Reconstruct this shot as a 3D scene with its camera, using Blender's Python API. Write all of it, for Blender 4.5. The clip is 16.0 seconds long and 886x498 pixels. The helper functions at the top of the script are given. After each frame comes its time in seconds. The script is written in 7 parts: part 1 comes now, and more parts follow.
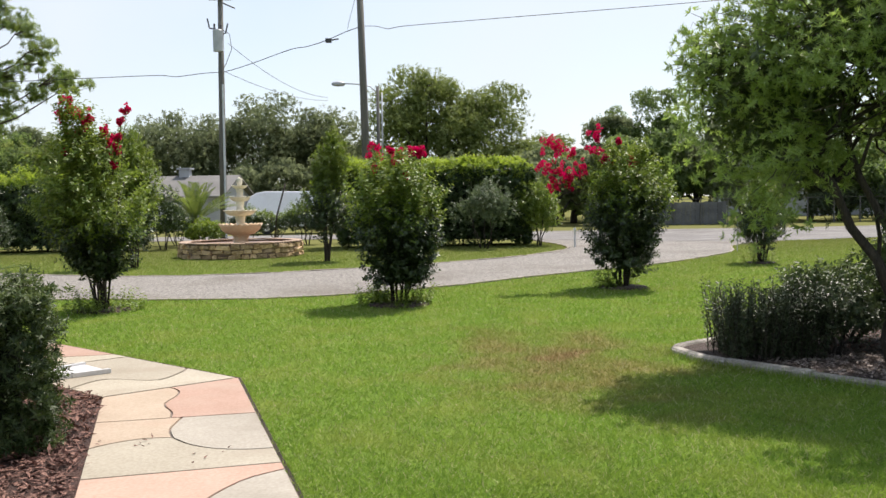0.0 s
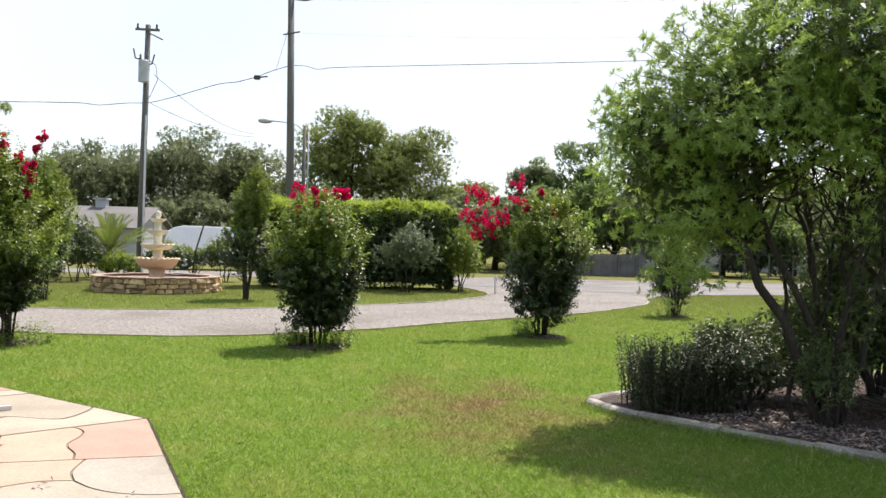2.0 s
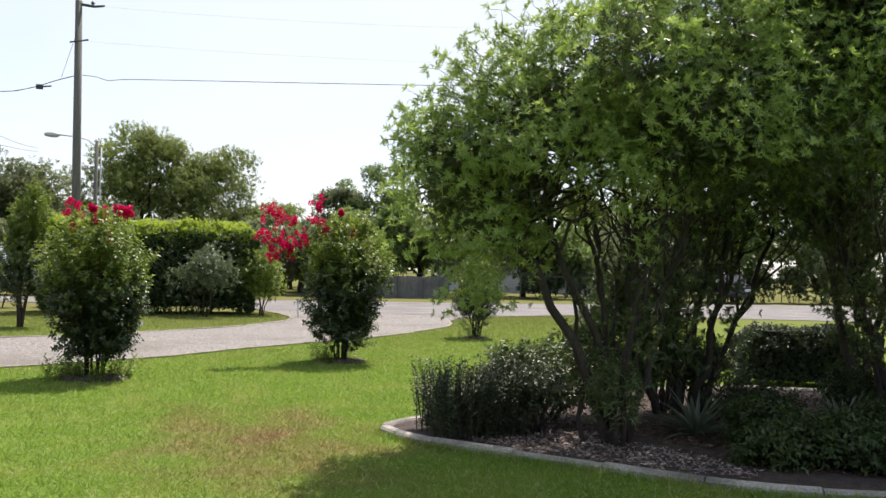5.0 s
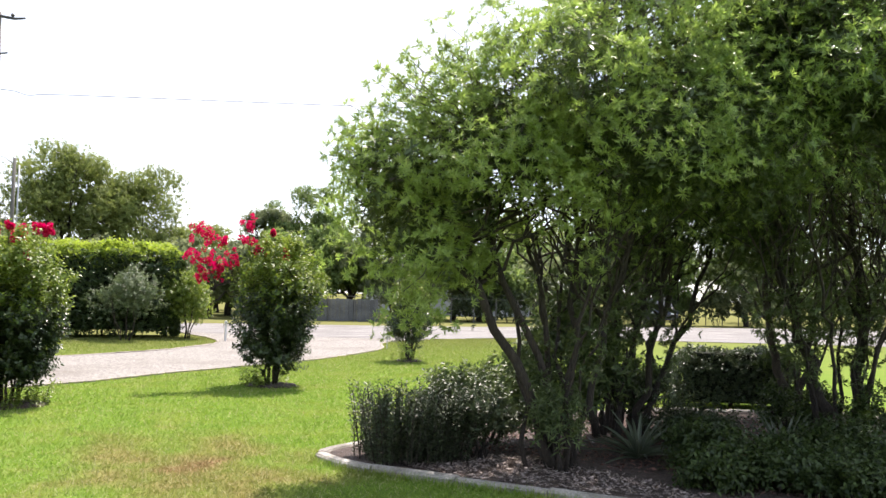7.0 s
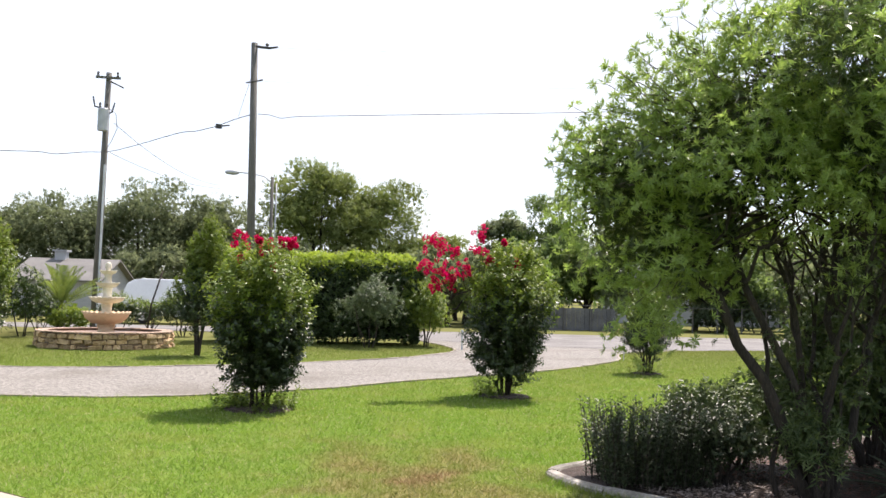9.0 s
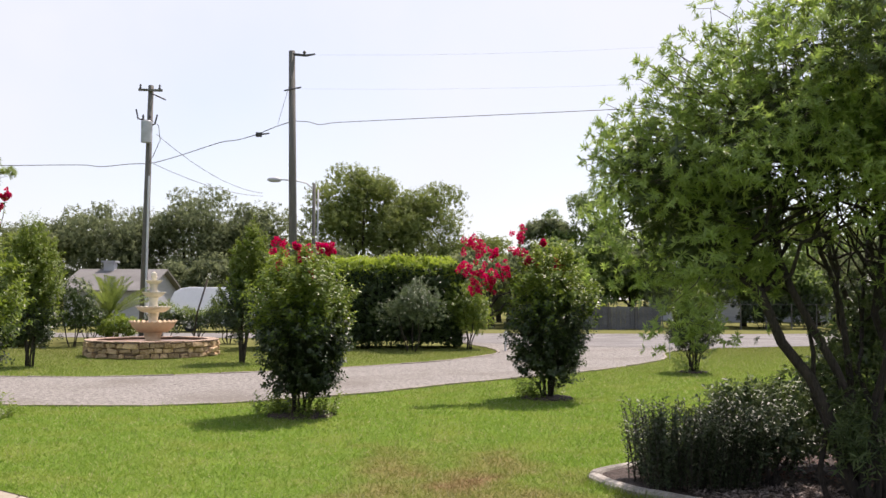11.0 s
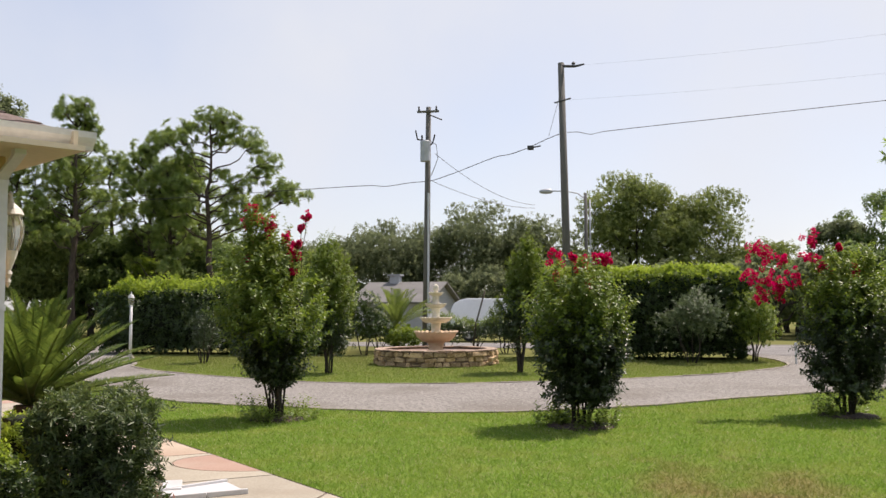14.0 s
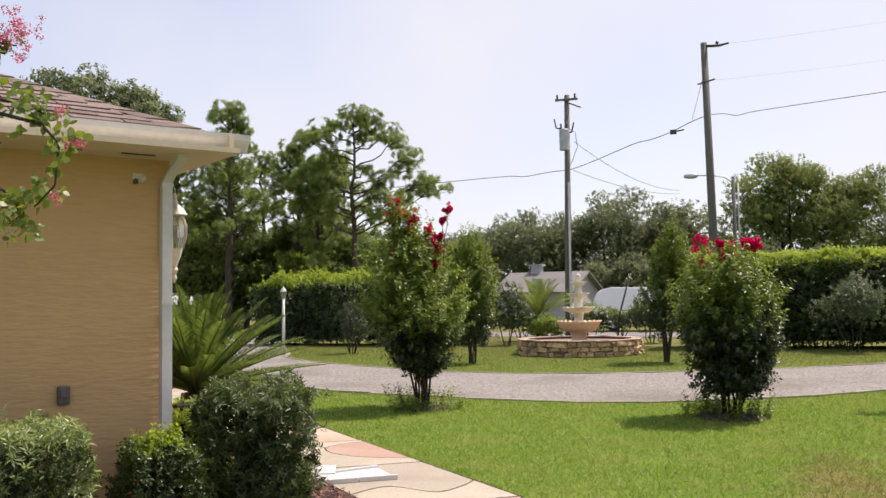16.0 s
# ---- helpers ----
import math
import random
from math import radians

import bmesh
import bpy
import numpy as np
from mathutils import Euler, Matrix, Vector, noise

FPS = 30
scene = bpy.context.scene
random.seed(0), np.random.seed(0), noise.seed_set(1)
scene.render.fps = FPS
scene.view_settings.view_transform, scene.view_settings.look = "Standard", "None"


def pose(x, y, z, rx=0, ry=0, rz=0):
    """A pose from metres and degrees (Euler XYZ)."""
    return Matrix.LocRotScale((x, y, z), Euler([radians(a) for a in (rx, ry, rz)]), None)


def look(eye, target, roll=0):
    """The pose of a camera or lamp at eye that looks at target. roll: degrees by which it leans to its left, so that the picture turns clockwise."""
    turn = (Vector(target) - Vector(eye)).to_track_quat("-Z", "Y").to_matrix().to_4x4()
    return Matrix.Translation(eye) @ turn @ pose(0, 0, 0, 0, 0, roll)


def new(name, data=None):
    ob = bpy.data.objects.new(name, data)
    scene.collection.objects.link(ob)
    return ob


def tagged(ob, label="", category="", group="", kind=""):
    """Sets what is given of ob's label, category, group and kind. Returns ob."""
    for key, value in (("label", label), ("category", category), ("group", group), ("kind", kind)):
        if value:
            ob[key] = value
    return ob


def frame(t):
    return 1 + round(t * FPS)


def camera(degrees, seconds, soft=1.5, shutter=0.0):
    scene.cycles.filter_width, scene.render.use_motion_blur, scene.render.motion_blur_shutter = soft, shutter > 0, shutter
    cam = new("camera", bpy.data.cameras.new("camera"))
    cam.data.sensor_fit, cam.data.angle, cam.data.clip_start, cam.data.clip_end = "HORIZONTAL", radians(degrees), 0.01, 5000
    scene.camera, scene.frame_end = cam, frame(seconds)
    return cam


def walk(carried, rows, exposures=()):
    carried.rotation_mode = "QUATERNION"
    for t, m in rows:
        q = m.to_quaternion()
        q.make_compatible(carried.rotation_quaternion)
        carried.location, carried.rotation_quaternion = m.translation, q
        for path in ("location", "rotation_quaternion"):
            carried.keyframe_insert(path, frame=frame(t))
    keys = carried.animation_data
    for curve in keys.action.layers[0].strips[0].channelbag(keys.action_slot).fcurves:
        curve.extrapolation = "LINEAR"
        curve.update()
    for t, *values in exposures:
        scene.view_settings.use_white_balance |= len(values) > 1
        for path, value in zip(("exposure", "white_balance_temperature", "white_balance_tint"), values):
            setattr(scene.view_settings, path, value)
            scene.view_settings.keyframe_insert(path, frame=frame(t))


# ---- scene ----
# ---- camera ----
cam = camera(52.15, 16.0)
# seconds, x, y, z, yaw, pitch, roll
PATH = [
    (0.0, -0.285, -0.706, 1.575, -4.404, -3.139, -0.934),
    (0.5, -0.283, -0.683, 1.592, -8.159, -3.430, 0.885),
    (1.0, -0.287, -0.683, 1.591, -9.325, -2.682, 1.234),
    (1.5, -0.281, -0.679, 1.589, -9.715, -2.496, 1.434),
    (2.0, -0.290, -0.713, 1.604, -9.341, -0.403, 1.472),
    (2.5, -0.307, -0.705, 1.610, -9.943, 0.843, 1.958),
    (3.0, -0.318, -0.638, 1.605, -11.557, 1.213, 1.968),
    (3.5, -0.325, -0.626, 1.582, -14.664, 2.166, 1.659),
    (4.0, -0.291, -0.564, 1.564, -19.607, 1.223, 2.222),
    (4.5, -0.156, -0.463, 1.579, -20.341, 1.215, 1.559),
    (5.0, -0.027, -0.372, 1.593, -21.333, 1.329, 1.417),
    (5.2, 0.012, -0.341, 1.602, -22.263, 2.178, 2.590),
    (7.3, -0.056, -0.072, 1.566, -25.915, 2.898, 1.400),
    (7.5, -0.067, -0.038, 1.568, -23.793, 3.001, 1.270),
    (8.0, -0.069, 0.040, 1.570, -17.484, 1.569, 0.892),
    (8.5, 0.062, 0.138, 1.587, -12.493, 2.367, 1.204),
    (8.7, 0.100, 0.152, 1.592, -11.541, 2.808, 1.442),
    (10.8, 0.232, 0.208, 1.606, -8.891, 3.382, 0.855),
    (11.0, 0.230, 0.213, 1.608, -8.132, 3.130, 0.246),
    (11.5, 0.231, 0.221, 1.615, -3.176, 2.795, 0.190),
    (12.0, 0.229, 0.194, 1.612, -0.176, 3.611, -0.095),
    (12.5, 0.184, 0.169, 1.614, 1.596, 4.195, 0.108),
    (13.0, 0.241, 0.279, 1.610, 3.008, 4.253, 0.374),
    (13.5, 0.183, 0.210, 1.612, 5.563, 3.899, 0.590),
    (14.0, 0.180, 0.227, 1.616, 8.993, 3.747, -0.129),
    (14.5, 0.193, 0.187, 1.613, 14.549, 2.720, -0.623),
    (15.0, 0.197, 0.176, 1.609, 17.387, 2.926, -0.839),
    (15.5, 0.196, 0.167, 1.611, 18.608, 3.190, -1.231),
    (16.0, 0.196, 0.166, 1.611, 17.917, 3.225, -0.839),
]
# seconds, stops, kelvin, tint
EXPOSURES = [(0, 0.36, 6600, 16), (0.8, 0.42, 6600, 17), (2.0, 0.58, 6650, 18), (3.0, 0.48, 6600, 17), (3.5, 0.5, 6600, 17), (5.2, 0.48, 6650, 19), (7.3, 1.13, 6650, 20), (8.0, 1.08, 6650, 20), (8.7, 0.84, 6650, 20), (11, 0.38, 6800, 24), (12.5, 0.30, 6850, 24), (13.5, 0.17, 6850, 21), (16, 0.31, 6950, 25)]
walk(cam, [(t, pose(x, y, z, 90 + p, 0, yaw) @ pose(0, 0, 0, 0, 0, r)) for t, x, y, z, yaw, p, r in PATH],
     exposures=EXPOSURES)

# ---- light: high hazy sun ahead of the camera and to its right ----
SUN = Vector((0.62, 0.72, 1.62)).normalized()
world = bpy.data.worlds.new("sky")
scene.world = world
world.use_nodes = True
wn = world.node_tree.nodes
sky = wn.new("ShaderNodeTexSky")
sky.sky_type = "NISHITA"
sky.sun_disc = False
sky.sun_elevation = math.asin(SUN.z)
sky.sun_rotation = math.atan2(SUN.x, SUN.y)
sky.air_density, sky.dust_density, sky.ozone_density = 1.0, 1.0, 1.0
wn["Background"].inputs["Strength"].default_value = 0.145
haze = wn.new("ShaderNodeMix")
haze.data_type = "RGBA"
wc, wt, wr = wn.new("ShaderNodeTexCoord"), wn.new("ShaderNodeTexNoise"), wn.new("ShaderNodeMapRange")
wt.inputs["Scale"].default_value, wt.inputs["Detail"].default_value = 1.4, 6
wr.inputs[1].default_value, wr.inputs[2].default_value, wr.inputs[3].default_value, wr.inputs[4].default_value = 0.36, 0.66, 0.28, 0.92
world.node_tree.links.new(wc.outputs["Generated"], wt.inputs["Vector"])
world.node_tree.links.new(wt.outputs[0], wr.inputs[0])
# the haze glows round the sun and fades towards the far side of the sky
wd, wg, wm = wn.new("ShaderNodeVectorMath"), wn.new("ShaderNodeMapRange"), wn.new("ShaderNodeMath")
wd.operation, wm.operation, wg.interpolation_type = "DOT_PRODUCT", "MULTIPLY", "SMOOTHSTEP"
wd.inputs[1].default_value = SUN
wg.inputs[1].default_value, wg.inputs[2].default_value, wg.inputs[3].default_value = -0.8, 0.35, 0.2
world.node_tree.links.new(wc.outputs["Generated"], wd.inputs[0])
world.node_tree.links.new(wd.outputs["Value"], wg.inputs[0])
world.node_tree.links.new(wr.outputs[0], wm.inputs[0])
world.node_tree.links.new(wg.outputs[0], wm.inputs[1])
world.node_tree.links.new(wm.outputs[0], haze.inputs[0])
haze.inputs[7].default_value = (4.55, 5.12, 5.42, 1)
world.node_tree.links.new(sky.outputs[0], haze.inputs[6])
world.node_tree.links.new(haze.outputs[2], wn["Background"].inputs["Color"])
sun = new("sun", bpy.data.lights.new("sun", "SUN"))
sun.data.energy, sun.data.angle, sun.data.color = 5.2, radians(0.6), (1.0, 0.95, 0.86)
sun.matrix_world = look((30, 40, 60), Vector((30, 40, 60)) - SUN)


# ---- materials ----
def mat(name, a, b, rough=0.8, scale=3.0, fine=40.0, bump=0.3, depth=0.01, metal=0.0, vary=0.15, stain=None, stain_scale=0.6, stretch=None, spec=0.5, lo=0.75, hi=1.25):
    """Two base colours mixed by a coarse and a fine noise, relief from the fine one, stains at a larger scale."""
    m = bpy.data.materials.new(name)
    m.use_nodes = True
    nt = m.node_tree
    n, l = nt.nodes, nt.links
    bsdf = n["Principled BSDF"]
    geo = n.new("ShaderNodeNewGeometry")
    src = geo.outputs["Position"]
    if stretch:
        mp = n.new("ShaderNodeMapping")
        mp.inputs["Scale"].default_value = stretch
        l.new(src, mp.inputs[0])
        src = mp.outputs[0]
    n1, n2 = n.new("ShaderNodeTexNoise"), n.new("ShaderNodeTexNoise")
    n1.inputs["Scale"].default_value, n2.inputs["Scale"].default_value = scale, fine
    n1.inputs["Detail"].default_value, n2.inputs["Detail"].default_value = 4, 3
    l.new(src, n1.inputs["Vector"]), l.new(src, n2.inputs["Vector"])
    add = n.new("ShaderNodeMath")
    add.operation = "ADD"
    l.new(n1.outputs[0], add.inputs[0]), l.new(n2.outputs[0], add.inputs[1])
    ramp = n.new("ShaderNodeMapRange")
    ramp.inputs[1].default_value, ramp.inputs[2].default_value = lo, hi
    l.new(add.outputs[0], ramp.inputs[0])
    mix = n.new("ShaderNodeMix")
    mix.data_type = "RGBA"
    mix.inputs[6].default_value, mix.inputs[7].default_value = (*a, 1), (*b, 1)
    l.new(ramp.outputs[0], mix.inputs[0])
    col = mix.outputs[2]
    info = n.new("ShaderNodeObjectInfo")
    hsv = n.new("ShaderNodeHueSaturation")
    vr = n.new("ShaderNodeMapRange")
    vr.inputs[3].default_value, vr.inputs[4].default_value = 1 - vary, 1 + vary
    l.new(info.outputs["Random"], vr.inputs[0]), l.new(vr.outputs[0], hsv.inputs["Value"])
    l.new(col, hsv.inputs["Color"])
    col = hsv.outputs[0]
    if stain:
        n3 = n.new("ShaderNodeTexNoise")
        n3.inputs["Scale"].default_value = stain_scale
        n3.inputs["Detail"].default_value = 5
        l.new(geo.outputs["Position"], n3.inputs["Vector"])
        r3 = n.new("ShaderNodeMapRange")
        r3.inputs[1].default_value, r3.inputs[2].default_value, r3.inputs[4].default_value = 0.5, 0.72, 0.8
        l.new(n3.outputs[0], r3.inputs[0])
        mx = n.new("ShaderNodeMix")
        mx.data_type = "RGBA"
        mx.inputs[7].default_value = (*stain, 1)
        l.new(r3.outputs[0], mx.inputs[0]), l.new(col, mx.inputs[6])
        col = mx.outputs[2]
    l.new(col, bsdf.inputs["Base Color"])
    bsdf.inputs["Roughness"].default_value, bsdf.inputs["Metallic"].default_value = rough, metal
    bsdf.inputs["Specular IOR Level"].default_value = spec
    bp = n.new("ShaderNodeBump")
    bp.inputs["Strength"].default_value, bp.inputs["Distance"].default_value = bump, depth
    l.new(n2.outputs[0], bp.inputs["Height"]), l.new(bp.outputs[0], bsdf.inputs["Normal"])
    return m


def leaf(name, a, b, c, glow=0.35, rough=0.45, through_gain=1.6, spec=0.4, hue=0.485):
    """Foliage: each leaf takes its own tone between a and b, whole clumps drift to c; part of the light goes through."""
    def dull(q, k=0.13):
        y = 0.3 * q[0] + 0.6 * q[1] + 0.1 * q[2]
        return tuple(v + (y - v) * k for v in q)
    a, b, c = (dull(q) if q[1] > q[0] else q for q in (a, b, c))
    m = bpy.data.materials.new(name)
    m.use_nodes = True
    nt = m.node_tree
    n, l = nt.nodes, nt.links
    bsdf, out = n["Principled BSDF"], n["Material Output"]
    geo = n.new("ShaderNodeNewGeometry")
    mix = n.new("ShaderNodeMix")
    mix.data_type = "RGBA"
    mix.inputs[6].default_value, mix.inputs[7].default_value = (*a, 1), (*b, 1)
    l.new(geo.outputs["Random Per Island"], mix.inputs[0])
    n1 = n.new("ShaderNodeTexNoise")
    n1.inputs["Scale"].default_value = 1.3
    l.new(geo.outputs["Position"], n1.inputs["Vector"])
    r = n.new("ShaderNodeMapRange")
    r.inputs[1].default_value, r.inputs[2].default_value, r.inputs[4].default_value = 0.45, 0.7, 0.7
    l.new(n1.outputs[0], r.inputs[0])
    mx = n.new("ShaderNodeMix")
    mx.data_type = "RGBA"
    mx.inputs[7].default_value = (*c, 1)
    l.new(r.outputs[0], mx.inputs[0]), l.new(mix.outputs[2], mx.inputs[6])
    l.new(mx.outputs[2], bsdf.inputs["Base Color"])
    bsdf.inputs["Roughness"].default_value = rough
    bsdf.inputs["Specular IOR Level"].default_value = spec
    tr = n.new("ShaderNodeBsdfTranslucent")
    hs = n.new("ShaderNodeHueSaturation")
    hs.inputs["Value"].default_value, hs.inputs["Saturation"].default_value, hs.inputs["Hue"].default_value = through_gain, 1.1, hue
    l.new(mx.outputs[2], hs.inputs["Color"]), l.new(hs.outputs[0], tr.inputs["Color"])
    ms = n.new("ShaderNodeMixShader")
    ms.inputs[0].default_value = glow
    l.new(bsdf.outputs[0], ms.inputs[1]), l.new(tr.outputs[0], ms.inputs[2])
    l.new(ms.outputs[0], out.inputs["Surface"])
    return m


def lawn_material(name, blades):
    """Green turf with straw-brown thin spots in the open middle of the lawn; blades let light through."""
    k = 1.38 if blades else 0.82
    tones = [tuple(k * v for v in q) for q in ((0.089, 0.166, 0.014), (0.170, 0.266, 0.030), (0.182, 0.232, 0.036))]
    m = leaf(name, *tones, glow=0.46 if blades else 0.0, rough=0.9 if blades else 1.0, spec=0.05 if blades else 0.0, through_gain=1.2, hue=0.495)
    nt = m.node_tree
    n, l = nt.nodes, nt.links
    bsdf = n["Principled BSDF"]
    geo = [x for x in n if x.bl_idname == "ShaderNodeNewGeometry"][0]
    sock = bsdf.inputs["Base Color"].links[0].from_socket
    dist = n.new("ShaderNodeVectorMath")
    dist.operation = "DISTANCE"
    mp = n.new("ShaderNodeMapping")
    mp.inputs["Scale"].default_value = (0.95, 0.50, 0.0)
    mp.inputs["Rotation"].default_value = (0, 0, 0.15)
    dist.inputs[1].default_value = (0.0, 0.0, 0)
    mp.inputs["Location"].default_value = (0.0, 0.0, 0)
    sub = n.new("ShaderNodeVectorMath")
    sub.operation = "SUBTRACT"
    sub.inputs[1].default_value = (1.50, 7.85, 0)
    l.new(geo.outputs["Position"], sub.inputs[0]), l.new(sub.outputs[0], mp.inputs[0]), l.new(mp.outputs[0], dist.inputs[0])
    ns = n.new("ShaderNodeTexNoise")
    ns.inputs["Scale"].default_value, ns.inputs["Detail"].default_value = 1.6, 6
    l.new(geo.outputs["Position"], ns.inputs["Vector"])
    a = n.new("ShaderNodeMath")
    a.operation = "MULTIPLY_ADD"
    a.inputs[1].default_value, a.inputs[2].default_value = 3.2, -1.6
    l.new(ns.outputs[0], a.inputs[0])
    s = n.new("ShaderNodeMath")
    s.operation = "ADD"
    l.new(dist.outputs["Value"], s.inputs[0]), l.new(a.outputs[0], s.inputs[1])
    r = n.new("ShaderNodeMapRange")
    r.inputs[1].default_value, r.inputs[2].default_value = -0.5, 1.35
    r.inputs[3].default_value, r.inputs[4].default_value = 0.90, 0.0
    l.new(s.outputs[0], r.inputs[0])
    mx = n.new("ShaderNodeMix")
    mx.data_type = "RGBA"
    mx.inputs[7].default_value = (0.200, 0.116, 0.074, 1)
    l.new(r.outputs[0], mx.inputs[0]), l.new(sock, mx.inputs[6])
    first = mx
    if blades:
        # scattered pale dry blades
        rs_, st_ = n.new("ShaderNodeMapRange"), n.new("ShaderNodeMix")
        st_.data_type = "RGBA"
        rs_.inputs[1].default_value, rs_.inputs[2].default_value, rs_.inputs[4].default_value = 0.88, 0.92, 0.85
        l.new(geo.outputs["Random Per Island"], rs_.inputs[0]), l.new(rs_.outputs[0], st_.inputs[0])
        st_.inputs[7].default_value = (0.42, 0.41, 0.23, 1)
        l.new(mx.outputs[2], st_.inputs[6])
        mx = st_
    # drier grass on the island and the verge beyond the road
    sep, vr = n.new("ShaderNodeSeparateXYZ"), n.new("ShaderNodeMapRange")
    l.new(geo.outputs["Position"], sep.inputs[0]), l.new(sep.outputs["Y"], vr.inputs[0])
    vr.inputs[1].default_value, vr.inputs[2].default_value, vr.inputs[4].default_value = 13.0, 34.0, 0.85
    mv = n.new("ShaderNodeMix")
    mv.data_type = "RGBA"
    mv.inputs[7].default_value = (0.150, 0.142, 0.060, 1)
    l.new(vr.outputs[0], mv.inputs[0]), l.new(mx.outputs[2], mv.inputs[6])
    for link in list(sock.links):
        if link.to_node != first:
            to = link.to_socket
            l.new(mv.outputs[2], to)
    return m


M_TURF = lawn_material("turf", False)
M_BLADE = lawn_material("grass_blade", True)
M_GRAVEL = mat("gravel", (0.112, 0.105, 0.094), (0.270, 0.255, 0.230), 0.92, 14, 30, 0.8, 0.02, stain=(0.142, 0.126, 0.105), stain_scale=0.45, lo=0.8, hi=1.2, spec=0.2)
M_STONECHIP = mat("gravel_stone", (0.19, 0.18, 0.162), (0.45, 0.43, 0.40), 0.9, 30, 11, lo=0.85, hi=1.15, spec=0.2)
M_ASPHALT = mat("asphalt", (0.165, 0.158, 0.150), (0.27, 0.26, 0.245), 0.92, 0.8, 60, 0.5, 0.01, stain=(0.125, 0.118, 0.108), stain_scale=0.55, spec=0.25, stretch=(0.6, 1.8, 1), lo=0.85, hi=1.15)
M_EDGING = mat("concrete_edging", (0.20, 0.175, 0.145), (0.34, 0.30, 0.25), 0.9, 3, 40, stain=(0.12, 0.105, 0.08), stain_scale=1.5)
# dirt stains deepened and concrete darkened to stand in for shade as well
M_KERB = mat("bed_kerb_concrete", (0.19, 0.175, 0.145), (0.40, 0.375, 0.33), 0.9, 4, 50, 0.7, 0.02, stain=(0.06, 0.052, 0.040), stain_scale=1.3)
M_MULCH = mat("mulch", (0.028, 0.014, 0.010), (0.10, 0.050, 0.038), 0.95, 12, 60, 1.0, 0.03)
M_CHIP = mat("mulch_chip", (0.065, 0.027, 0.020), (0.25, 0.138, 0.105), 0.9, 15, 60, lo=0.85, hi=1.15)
M_CHIPSUN = mat("sunlit_bleached_chip", (0.13, 0.10, 0.085), (0.37, 0.31, 0.275), 0.85, 15, 80, lo=0.85, hi=1.15)
M_CREAM = mat("cream_slab", (0.298, 0.266, 0.205), (0.395, 0.360, 0.286), 0.85, 1.2, 45, 0.3, 0.004, stain=(0.265, 0.215, 0.16), stain_scale=1.1, spec=0.3, lo=0.75, hi=1.25, vary=0.07)
M_PEACH = mat("peach_slab", (0.36, 0.232, 0.175), (0.435, 0.30, 0.235), 0.85, 1.5, 45, 0.3, 0.004, stain=(0.385, 0.30, 0.235), stain_scale=1.6, spec=0.3)
M_TAN = mat("tan_slab", (0.325, 0.258, 0.188), (0.405, 0.33, 0.252), 0.85, 1.8, 45, 0.3, 0.004, stain=(0.38, 0.27, 0.20), stain_scale=1.5, spec=0.3)
M_DARKSOIL = mat("dark_soil", (0.025, 0.018, 0.012), (0.06, 0.045, 0.03), 1.0)
M_GROUT = mat("grout", (0.13, 0.105, 0.085), (0.23, 0.19, 0.155), 0.95)
M_WALL = mat("tan_stucco", (0.53, 0.338, 0.165), (0.59, 0.380, 0.188), 0.85, 1.0, 8, 0.42, 0.020, stretch=(1, 1, 6), stain=(0.52, 0.335, 0.165), stain_scale=0.8)
M_WHITE = mat("white_painted_metal", (0.56, 0.56, 0.56), (0.64, 0.64, 0.635), 0.45, 2, 30, 0.05, 0.003, stain=(0.46, 0.45, 0.44), stain_scale=1.6, vary=0.06)
M_SOFFIT = mat("cream_soffit", (0.60, 0.50, 0.36), (0.66, 0.56, 0.42), 0.6, 2, 30, 0.05, 0.003)
M_SHINGLE = mat("brown_shingle", (0.135, 0.103, 0.088), (0.245, 0.195, 0.172), 0.95, 5, 120, 0.8, 0.006, vary=0.22, spec=0.2)
M_STONE = mat("fountain_stone", (0.28, 0.18, 0.085), (0.58, 0.43, 0.265), 0.9, 5, 22, 1.0, 0.03, vary=0.42)
M_MORTAR = mat("dark_mortar", (0.125, 0.085, 0.058), (0.20, 0.14, 0.10), 0.95)
M_BOWL = mat("cast_stone_bowl", (0.66, 0.46, 0.28), (0.74, 0.58, 0.40), 0.8, 3, 40, 0.3, 0.01, stain=(0.50, 0.36, 0.22), stain_scale=3)
M_BOWLTOP = mat("pale_cast_stone", (0.64, 0.575, 0.45), (0.75, 0.70, 0.58), 0.8, 3, 40, 0.3, 0.01, stain=(0.47, 0.40, 0.28), stain_scale=4)
M_WATER = mat("basin_bed", (0.16, 0.09, 0.06), (0.30, 0.19, 0.13), 0.4, 4, 40)
M_POLE = mat("weathered_pole_wood", (0.085, 0.082, 0.075), (0.15, 0.145, 0.13), 0.9, 3, 40, 0.6, 0.01, stretch=(8, 8, 0.6))
M_STEEL = mat("galvanised_steel", (0.38, 0.40, 0.42), (0.52, 0.54, 0.56), 0.5, 4, 40, 0.1, 0.002, metal=0.3)
M_DARK = mat("dark_fitting", (0.03, 0.03, 0.035), (0.06, 0.06, 0.065), 0.6)
M_WIRE = mat("cable", (0.05, 0.05, 0.05), (0.08, 0.08, 0.08), 0.7)
M_BARK = mat("dark_bark", (0.022, 0.018, 0.014), (0.058, 0.046, 0.036), 0.95, 6, 30, 1.0, 0.02, stretch=(3, 3, 0.7))
M_PINEBARK = mat("pine_bark", (0.035, 0.026, 0.020), (0.10, 0.075, 0.058), 0.95, 5, 25, 1.0, 0.03, stretch=(3, 3, 0.7))
